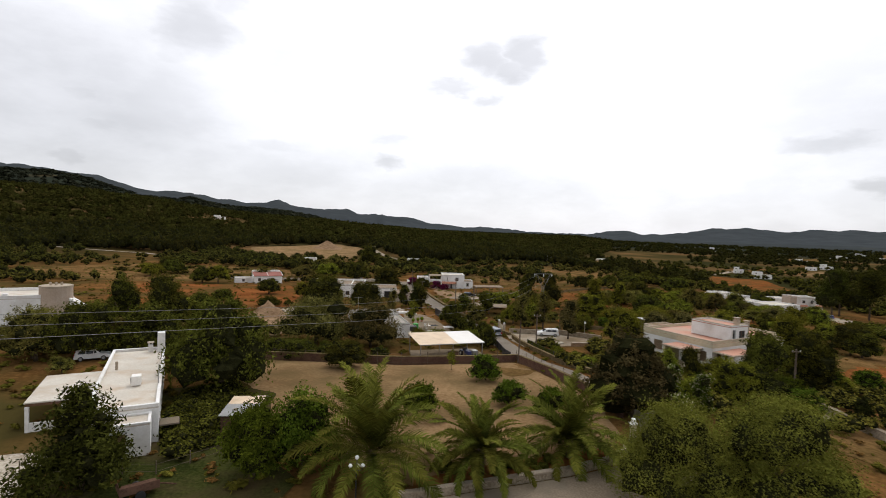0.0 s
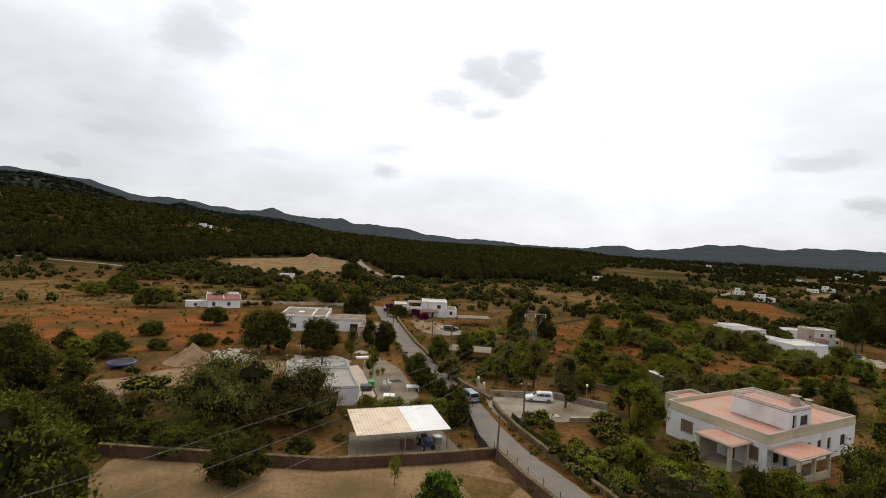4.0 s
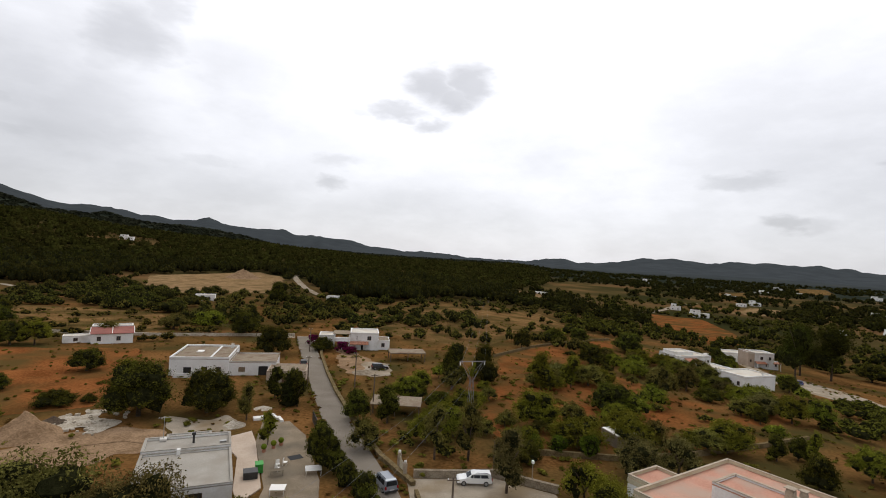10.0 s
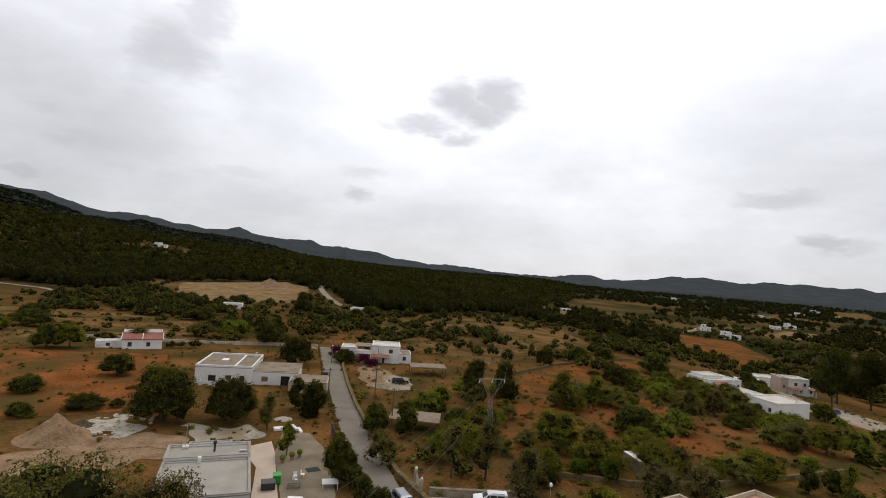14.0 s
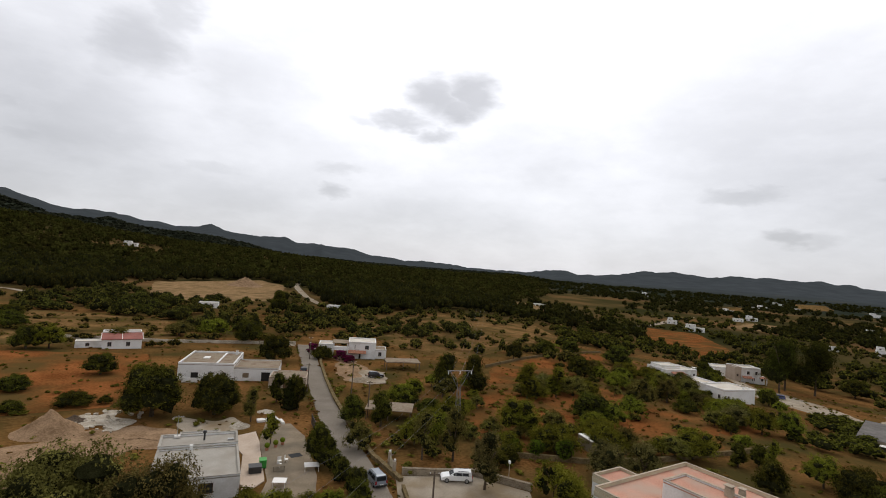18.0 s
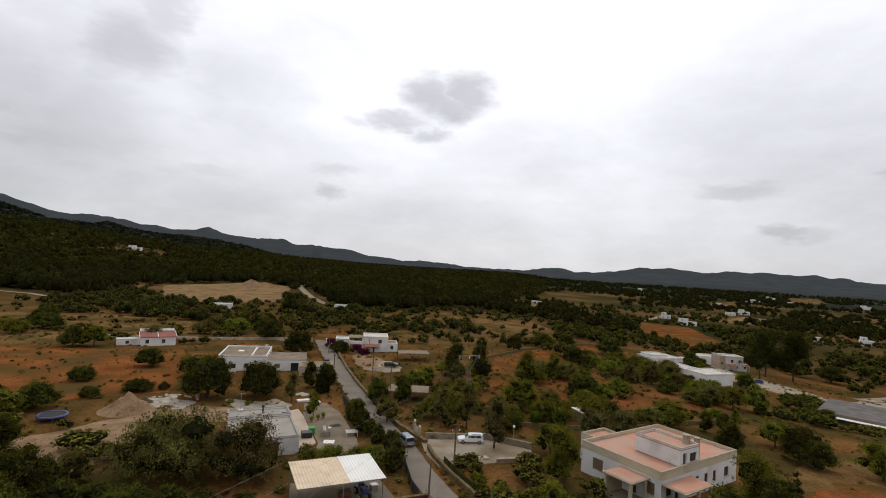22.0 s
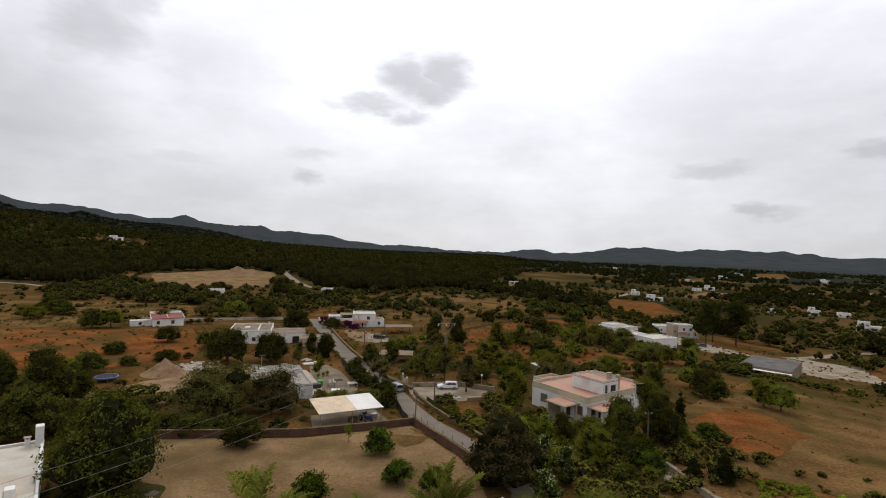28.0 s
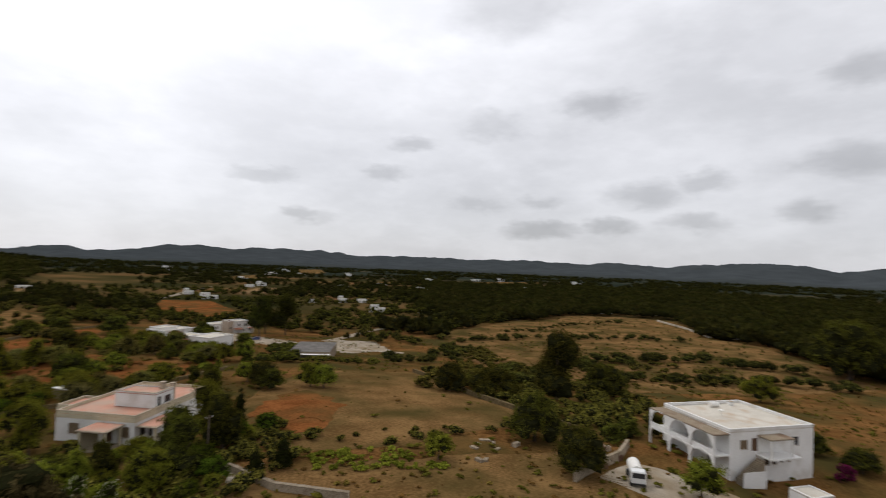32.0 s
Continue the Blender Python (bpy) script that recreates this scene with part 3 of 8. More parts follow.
def paving(name, poly, material, label, category="yard", lift=0.07, wobble=0.06):
    """A paved area with clean edges that lies on the ground."""
    rows = []
    for (x0, y0), (x1, y1) in zip(poly, poly[1:] + poly[:1]):
        n = max(1, int(math.hypot(x1 - x0, y1 - y0) / 1.0))
        for k in range(n):
            x, y = x0 + (x1 - x0) * k / n, y0 + (y1 - y0) * k / n
            rows.append((x + wobble * noise.noise((x, y, 0.5)), y + wobble * noise.noise((x, y, 4.5))))
    bm = bmesh.new()
    top = [bm.verts.new((x, y, float(height(x, y)) + lift)) for x, y in rows]
    low = [bm.verts.new((x, y, float(height(x, y)) - 0.1)) for x, y in rows]
    for k in range(len(rows)):
        j = (k + 1) % len(rows)
        bm.faces.new((top[k], low[k], low[j], top[j]))
    bmesh.ops.triangulate(bm, faces=[bm.faces.new(top)])
    bmesh.ops.recalc_face_normals(bm, faces=bm.faces)
    return tagged(part(name, bm, material), label, category, kind="structure")


def strip(name, line, widths, material, label, category="road", lift=0.09, step=1.5):
    """A road along the line."""
    pts = [Vector(p) for p in line]
    rows = []
    for k in range(len(pts) - 1):
        n = max(1, int((pts[k + 1] - pts[k]).length / step))
        for i in range(n + (k == len(pts) - 2)):
            f = i / n
            rows.append((pts[k].lerp(pts[k + 1], f), widths[k] + (widths[k + 1] - widths[k]) * f))
    verts, faces = [], []
    for k, (p, w) in enumerate(rows):
        d = (rows[min(k + 2, len(rows) - 1)][0] - rows[max(k - 2, 0)][0]).normalized()
        side = Vector((d.y, -d.x))
        for s in (-0.5, -0.17, 0.17, 0.5):
            e = 0.12 * noise.noise((p.x * 0.6, p.y * 0.6, s * 9)) if abs(s) == 0.5 else 0
            q = p + side * (w * s + e)
            verts.append((q.x, q.y, float(height(q.x, q.y)) + lift))
    for k in range(len(rows) - 1):
        for c in range(3):
            a = 4 * k + c
            faces.append((a, a + 1, a + 5, a + 4))
    me = bpy.data.meshes.new(name)
    me.from_pydata(verts, [], faces)
    me.materials.append(M[material])
    return tagged(new(name, me), label, category, kind="structure")


def wall_run(name, line, thick, tall, material, label, cap=None, kind="structure", sink=0.3, step=2.5):
    """A wall along the line that follows the ground, with a coping as a part."""
    pts = [Vector(p) for p in line]
    rows = []
    for k in range(len(pts) - 1):
        n = max(1, int((pts[k + 1] - pts[k]).length / step))
        rows += [pts[k].lerp(pts[k + 1], i / n) for i in range(n)]
    rows.append(pts[-1])

    def mesh(half, lo, hi):
        bm = bmesh.new()
        rings = []
        for k, p in enumerate(rows):
            d = (rows[min(k + 1, len(rows) - 1)] - rows[max(k - 1, 0)]).normalized()
            s = Vector((d.y, -d.x)) * half
            z = float(height(p.x, p.y))
            wob = 0.04 * noise.noise((p.x, p.y, 2.2))
            rings.append([bm.verts.new((q.x, q.y, zz)) for q, zz in ((p + s, z + lo), (p - s, z + lo), (p - s, z + hi + wob), (p + s, z + hi + wob))])
        for a, b in zip(rings, rings[1:]):
            for k in range(4):
                bm.faces.new((a[k], a[(k + 1) % 4], b[(k + 1) % 4], b[k]))
        bm.faces.new(rings[0][::-1])
        bm.faces.new(rings[-1])
        return bm

    ob = tagged(part(name, mesh(thick / 2, -sink, tall), material), label, "wall", kind=kind)
    if cap:
        part("coping", mesh(thick / 2 + 0.05, tall + 0.003, tall + 0.09), cap, ob)
    return ob

# ---- fields, roads and walls ----
field("red_field", [(-107, 166), (-58, 173.5), (-48, 150), (-41, 119), (-58, 110), (-75, 108), (-95, 125)], "red_soil", "tilled red-brown field with weedy strips")
field("left_pasture", [(-190, 205), (-165, 265), (-85, 255), (-62, 205), (-75, 186), (-110, 172), (-160, 172)], "dry_grass", "dry pasture beyond the red field")
field("upper_red_field", [(36, 152), (42, 176), (60, 196), (112, 246), (100, 220), (78, 186), (60, 158)], "red_soil", "bare red soil field among olive trees")
field("garden_red_soil", [(28, 146), (72, 156), (80, 120), (72, 108), (50, 98), (26, 101), (23, 120)], "red_soil", "red soil between garden trees")
field("hill_red_field", [(268, 482), (300, 452), (262, 360), (225, 305), (196, 300), (222, 412)], "red_soil", "red field below white houses")
field("red_ramp", [(99, 146), (94, 124), (81, 114), (78, 120), (89, 140)], "red_soil", "red soil bank below the villas")
field("orchard_grass", [(-10, 310), (60, 365), (118, 372), (108, 290), (38, 190), (10, 215)], "dry_grass", "dry grass under orchard trees")
field("clearing", [(-186, 480), (-120, 585), (-85, 545), (-70, 385), (-132, 345)], "sand", "pale clearing at the edge of the pine wood")
field("quarry", [(-150, 520), (-128, 560), (-105, 545), (-118, 505)], "earth", "bare earth at the head of the clearing")
field("paddock", [(55, 66), (79, 87), (105, 94), (128, 78), (106, 47), (92, 18), (78, 30), (62, 34), (52, 43), (48, 53)], "dry_grass", "brown dry paddock with red bare spots")
field("paddock_bare_soil", [(56, 62), (66, 72), (80, 74), (76, 60), (62, 50), (54, 50)], "red_soil", "bare red soil in the dry paddock", lift=0.09, ragged=1.6)
field("lower_meadow", [(33.36, 46.67), (52, 36), (77, 14), (70, 2), (58, -6), (30.68, 36.38)], "dry_grass", "brown meadow with green weeds")
WIDE_FIELD = [(262, 156), (360, 150), (433, 140), (462, 92), (452, 46), (352, 16), (340, -12), (290, -32), (240, -50), (150, 30), (150, 60), (224, 123)]
field("wide_field", WIDE_FIELD, "dry_grass", "wide dry field with rows of young trees", ragged=2.0)
field("sandy_yard", [(-30.47, 61.72), (-8.86, 60.42), (1.94, 63.81), (7.8, 66.4), (9.61, 58.61), (12.27, 51.29), (14.16, 44.59), (13.35, 36.35), (10.51, 31.28), (1.84, 27.51), (-5.91, 25.61), (-13.62, 30.72), (-20.32, 35.41), (-23.04, 43.68), (-27.77, 49.3)], "sand", "pale sandy yard with sparse grass", "yard", ragged=0.1)
field("yard_grass", [(2.92, 63.02), (7.92, 65), (9.51, 56.57), (5.62, 55.31), (1.83, 57.85)], "dry_grass", "thin dry grass in the yard's corner", "grass", lift=0.08, ragged=3.0)
paving("parking_gravel", [(9.7, 90.5), (9.8, 84), (11.4, 78.6), (18, 79.6), (27, 82), (27.5, 86), (21, 90.6)], "gravel", "pale gravel parking place", "ground", lift=0.1)
paving("terrace_paving", [(-16.5, 104), (-13, 107.5), (-11.4, 103), (-7.3, 88), (-9, 84), (-10.3, 87.5), (-12.4, 97)], "beige", "beige paved terrace beside the house", "terrace", lift=0.13)
paving("court", [(-12.4, 112), (-8.2, 112.5), (-4.8, 106), (-0.9, 90), (-0.4, 84), (-7, 82), (-7, 88), (-11.4, 103)], "concrete", "worn concrete forecourt", "forecourt", lift=0.09)
field("gravel_patch", [(-28, 115), (-15, 114), (-13.5, 108), (-25, 106)], "gravel", "grey gravel behind the house", "ground", ragged=2.0)
field("bare_earth", [(-52, 87), (-43, 100), (-34, 108), (-26, 108), (-24, 100), (-31, 94), (-33, 84), (-39, 72), (-46, 74)], "earth", "rutted bare earth", "ground", ragged=1.0)
field("rubble_spread", [(-41.5, 105), (-36.5, 105.5), (-33.5, 109), (-36, 114), (-40.5, 117), (-43, 111)], "rubble", "spread of white rubble", "ground", lift=0.12, ragged=2.4, step=0.3)
paving("canopy_floor", [(-8.8, 72.5), (2.2, 75.5), (4.6, 68.2), (-7.54, 63.55)], "concrete", "concrete floor below the carport roof", "floor", lift=0.12)
paving("driveway", [(-7.86, 19.33), (-5.72, 23.71), (0.87, 25.9), (6.29, 27.7), (10.91, 29.96), (14.33, 34.48), (16.64, 40.03), (21, 38.19), (15.4, 25.99), (6.74, 18.37), (-3.98, 13.56)], "concrete", "grey driveway", "driveway", lift=0.13)
paving("planter_soil", [(-5.91, 24.85), (0.87, 27.13), (6.09, 28.93), (10.51, 31.28), (10.98, 32.98), (5.68, 31.28), (-0.1, 29.21), (-5.9, 26.56)], "red_soil", "red soil of the palm bed", "flower bed", lift=0.2)
field("weedy_plot", [(-36, 45), (-30, 48), (-22, 45), (-20.5, 33), (-14, 26), (-16, 19), (-30, 17), (-33, 28)], "weed_ground", "overgrown green plot", "plot", lift=0.08)
field("limestone_path", [(-40.7, 28.83), (-34.88, 29.78), (-30.23, 20.28), (-35.17, 16.45), (-42.84, 21.24)], "rubble", "pale limestone ground beside the house", "path", ragged=1.0)
field("arch_house_yard", [(70, 6), (80, 4), (82, -14), (74, -20), (66, -6)], "gravel", "pale concrete yard of the white house", "yard", ragged=0.3)
field("villa_yard", [(136, 196), (150, 206), (166, 200), (166, 176), (158, 156), (142, 158), (138, 176)], "gravel", "pale gravel court between the villas", "yard", ragged=0.5)
field("barn_yard", [(150, 150), (190, 178), (205, 160), (180, 128), (150, 128)], "gravel", "pale gravel beside the barn", "yard", ragged=1.0)
field("upper_lane_bank", [(-6, 190), (-4, 158), (-1, 150), (6, 148), (8, 158), (2, 172)], "earth", "bare bank beside the lane", "bank", ragged=0.8)
field("car_bay", [(2, 164), (9, 162), (9.5, 148), (3.5, 146)], "gravel", "gravel parking bay", "ground", lift=0.09)

LANE = [(-18.6, 203), (-15.9, 188), (-12, 168), (-8.1, 149), (-4.5, 131), (-0.2, 111), (3.4, 97), (6.5, 86.3), (8.6, 76), (10, 70.5), (12.38, 63.02), (15.14, 52.3), (17.62, 43.68), (19.63, 34.48), (18.38, 21.24), (12, 8)]
strip("lane", LANE,
      [5.4, 5.2, 4.8, 4.6, 4.6, 4.6, 4.5, 4.2, 3.9, 4.0, 4.0, 3.6, 3.5, 3.5, 3.5, 3.5], "asphalt", "narrow worn asphalt lane")
strip("farm_track", [(-16.4, 201.5), (-24, 201.5), (-45, 201), (-62, 197), (-95, 196)], [4.4, 3.4, 3, 3, 3], "gravel", "pale farm track past the red-roofed house", "track", lift=0.08)
strip("forest_track", [(-19, 355), (-36, 391), (-52, 444), (-69, 514), (-82, 572), (-60, 640)], [5, 5, 5, 6, 6, 6], "gravel", "pale track into the pine wood", "track", lift=0.3)
strip("villa_road", [(178, 120), (158, 152), (156, 182), (152, 198), (165, 232), (190, 262)], [6, 6, 6, 6, 5, 5], "gravel", "pale road past the villas", "road", lift=0.1)
strip("valley_road", [(182, 172), (230, 190), (290, 196), (350, 170), (372, 150)], [5, 5, 6, 6, 6], "gravel", "pale road winding through the valley", "road", lift=0.25)
strip("left_track", [(-300, 372), (-235, 362), (-217, 358), (-187, 337), (-168, 318)], [4, 4, 4, 4, 4], "gravel", "pale track below the wood", "track", lift=0.3)

wall_run("yard_wall", [(-32.52, 62.5), (-19.67, 61.59), (-9.36, 61.07), (1.96, 64.47), (8.4, 67), (10.12, 59.13), (12.84, 51.49), (14.72, 45.49), (15.19, 40.94)], 0.35, 1.15, "rust_wall", "low brown wall round the sandy yard", "old_wall")
wall_run("planter_wall", [(-6.88, 23.9), (-5.72, 24.19), (0.87, 26.47), (6.19, 28.27), (10.81, 30.53), (13.57, 33.91)], 0.4, 0.55, "stone", "low curved stone wall of the palm bed", "coping")
wall_run("lane_wall", [(10.4, 88.5), (6.4, 97.5), (2.6, 111), (-2.2, 131), (-5.8, 149), (-9.6, 171), (-10.4, 180)], 0.6, 0.55, "old_wall", "dry stone wall along the lane", "old_wall")
wall_run("lane_white_wall", [(-10.6, 181), (-12.4, 186), (-15.6, 197), (-16.8, 203)], 0.35, 1.0, "white", "white painted wall curving at the junction", "white")
wall_run("lane_low_wall", [(10.5, 86), (10.9, 82), (12.6, 75), (14.2, 70), (15.93, 63.02), (18.58, 52.3), (20.36, 44.59)], 0.35, 0.7, "old_wall", "low stone wall beside the lane", "old_wall")
wall_run("parking_wall", [(10.6, 91.2), (15, 91), (21, 91.2), (28, 86.5)], 0.45, 0.9, "stone", "dry stone wall behind the parking place", "stone")
wall_run("track_wall", [(-22, 204), (-45, 198.4), (-62, 194.4), (-97, 193.4)], 0.4, 1.0, "rubble", "pale stone wall along the farm track")
wall_run("terrace_wall", [(38.72, 52.25), (39.82, 44.63), (39.59, 36.03), (43.38, 27.57)], 0.5, 0.9, "stone", "dry stone terrace wall in the garden", "stone")
wall_run("paddock_wall", [(128, 79), (117, 60), (106, 46), (98, 30), (92, 16)], 0.6, 1.1, "old_wall", "old dry stone wall along the paddock")
wall_run("field_wall", [(41, 177), (59, 197), (84, 221), (112, 248)], 0.5, 0.8, "old_wall", "dry stone wall below the red field")
wall_run("orchard_wall", [(24, 100), (40, 97), (52, 98), (70, 104), (84, 110)], 0.5, 0.8, "old_wall", "old dry stone terrace wall")
wall_run("arch_yard_wall", [(66, 8), (70, 7.5), (80, 5.5), (88, 6)], 0.5, 1.4, "stone", "rough stone wall behind the yard")
strip("hill_road", [(228, 452), (262, 486), (300, 520), (345, 570), (420, 640)], [7, 7, 7, 7, 7], "gravel", "pale road winding up past far houses", "road", lift=0.4, step=6)
strip("earth_track", [(-24, 103), (-29, 104.5), (-34, 102.5), (-40, 97), (-46, 88), (-50, 80)], [3.2, 3.4, 3.6, 4, 4, 4], "earth", "pale rutted earth track", "track", lift=0.11)
wall_run("farm_wall", [(446, 60), (400, 34), (356, 14)], 0.5, 1.4, "rubble", "pale boundary wall of the far farm")

# ---- trees ----


def crown_mesh(name, seed, lobes=9, leaves=2200, leaf=0.085, base=0.22, wide=0.62, material="carob", core=0.6, shape="broad", extra=None, loose=0.075, slim=1.33):
    """A crown in a unit space (radius 1, height 1): leaf clumps scattered over several lobes, with cores inside them
    coloured dark as inner shade.
    """
    rng = np.random.default_rng(seed)
    if shape in ("broad", "round") and slim > 1.7:
        lobes, leaves = int(lobes * slim / 1.5), int(leaves * min(slim / 1.5, 1.6))
    upright = 1 / slim
    centres, radii, squash = [], [], []
    for k in range(lobes):
        a = k * 2.39996 + rng.uniform(-0.5, 0.5)
        if shape == "column":
            f = k / max(lobes - 1, 1)
            c, r, q = (rng.uniform(-0.12, 0.12), rng.uniform(-0.12, 0.12), 0.12 + 0.76 * f), 0.78 * (1 - 0.72 * f ** 1.6), 0.2
        elif shape == "cone":
            f = (k + 0.5) / lobes
            d = rng.uniform(0.3, 0.8) * (1 - f)
            c, r, q = (d * math.cos(a), d * math.sin(a), 0.1 + 0.84 * f), 0.42 * (1 - 0.66 * f), 0.42
        else:
            f = k / max(lobes - 1, 1)
            low = f < 0.55
            d = wide * (rng.uniform(0.75, 1.0) if low else rng.uniform(0.1, 0.75))
            zc = base + (1 - base) * (rng.uniform(0.22, 0.42) if low else rng.uniform(0.5, 0.74))
            r = rng.uniform(0.30, 0.46) if shape == "broad" else rng.uniform(0.44, 0.56)
            c, q = (d * math.cos(a), d * math.sin(a), zc), min((1 - base) * rng.uniform(0.5, 0.64), 1.15 * upright)
            if slim > 2.2:
                up = k * 0.618 % 1.0
                d = wide * rng.uniform(0.1, 0.85) * (1.05 - 0.6 * up)
                r *= 1.15
                c = (d * math.cos(a), d * math.sin(a), base + (1 - base) * (0.18 + 0.66 * up))
        centres.append(c)
        radii.append(r)
        squash.append(q)
    c, r, sq = np.array(centres), np.array(radii), np.array(squash)
    # sprays of leaves stand off the lobes, with gaps between them
    per = 24
    sprays = leaves // per
    leaves = sprays * per
    pick = rng.choice(lobes, sprays, p=r ** 2 / (r ** 2).sum())
    d = rng.normal(size=(sprays, 3))
    d /= np.linalg.norm(d, axis=1, keepdims=True)
    d[:, 2] = np.where(d[:, 2] < -0.6, -d[:, 2], d[:, 2])
    stretch = np.stack([np.ones(sprays), np.ones(sprays), sq[pick]], 1)
    spray = c[pick] + d * (r[pick] * (0.70 + 0.42 * rng.random(sprays)))[:, None] * stretch
    size = loose * rng.uniform(0.6, 1.4, sprays)
    d = np.repeat(d, per, 0)
    p = np.repeat(spray, per, 0) + rng.normal(scale=1.0, size=(leaves, 3)) * np.repeat(size, per)[:, None] * np.array([1, 1, 0.8 * upright])
    p[:, 2] = base * 0.5 + 0.01 + np.abs(p[:, 2] - base * 0.5 - 0.01)
    nrm = d * 0.6 + rng.normal(scale=0.7, size=(leaves, 3)) + np.array([0, 0, 0.4])
    nrm /= np.linalg.norm(nrm, axis=1, keepdims=True)
    u = np.cross(nrm, rng.normal(size=(leaves, 3)))
    u /= np.linalg.norm(u, axis=1, keepdims=True)
    v = np.cross(nrm, u)
    s = (leaf * rng.uniform(0.55, 1.4, leaves))[:, None]
    flat = np.array([1, 1, upright])
    tri = np.stack([p - u * s * 0.5 * flat, p + u * s * 0.5 * flat, p + v * s * 1.5 * flat + nrm * s * 0.2], 1)
    verts = tri.reshape(-1, 3).tolist()
    faces = [(3 * i, 3 * i + 1, 3 * i + 2) for i in range(leaves)]
    bm = bmesh.new()
    bmesh.ops.create_icosphere(bm, subdivisions=2, radius=1)
    ball_v = np.array([x.co[:] for x in bm.verts])
    ball_f = [[x.index for x in f.verts] for f in bm.faces]
    bm.free()
    # a core in each lobe, its dark colour standing for inner shade
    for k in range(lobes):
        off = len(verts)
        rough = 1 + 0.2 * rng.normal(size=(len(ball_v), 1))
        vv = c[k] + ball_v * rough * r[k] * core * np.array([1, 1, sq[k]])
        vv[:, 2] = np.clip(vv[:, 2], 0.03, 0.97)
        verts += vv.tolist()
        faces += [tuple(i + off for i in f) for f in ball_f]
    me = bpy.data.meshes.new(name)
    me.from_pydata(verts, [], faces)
    for each in [material, "shade_core"] + ([extra] if extra else []):
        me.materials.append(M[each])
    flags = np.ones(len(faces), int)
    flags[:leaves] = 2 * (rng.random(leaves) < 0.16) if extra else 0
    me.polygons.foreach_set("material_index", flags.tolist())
    return me


def trunk_mesh(name, seed, base=0.3, thick=0.07, limbs=4, reach=0.45, lean=0.1):
    """A tapered trunk that forks into limbs, in the crown's unit space."""
    rng = random.Random(seed)
    bm = rod([(0, 0, -0.06), (rng.uniform(-1, 1) * lean * 0.4, rng.uniform(-1, 1) * lean * 0.4, base * 0.5), (lean * rng.uniform(-1, 1), lean * rng.uniform(-1, 1), base)], thick, 7, 0.62)
    top = Vector((0, 0, base * 0.85))
    for k in range(limbs):
        a = 2 * math.pi * k / limbs + rng.uniform(-0.4, 0.4)
        end = Vector((math.cos(a) * reach, math.sin(a) * reach, base + rng.uniform(0.18, 0.42)))
        limb = rod([top, top.lerp(end, 0.5) + Vector((0, 0, 0.04)), end], thick * 0.55, 5, 0.35)
        me = bpy.data.meshes.new("limb")
        limb.to_mesh(me)
        limb.free()
        bm.from_mesh(me)
        bpy.data.meshes.remove(me)
    me = bpy.data.meshes.new(name)
    bm.to_mesh(me)
    bm.free()
    me.materials.append(M["bark"])
    return me


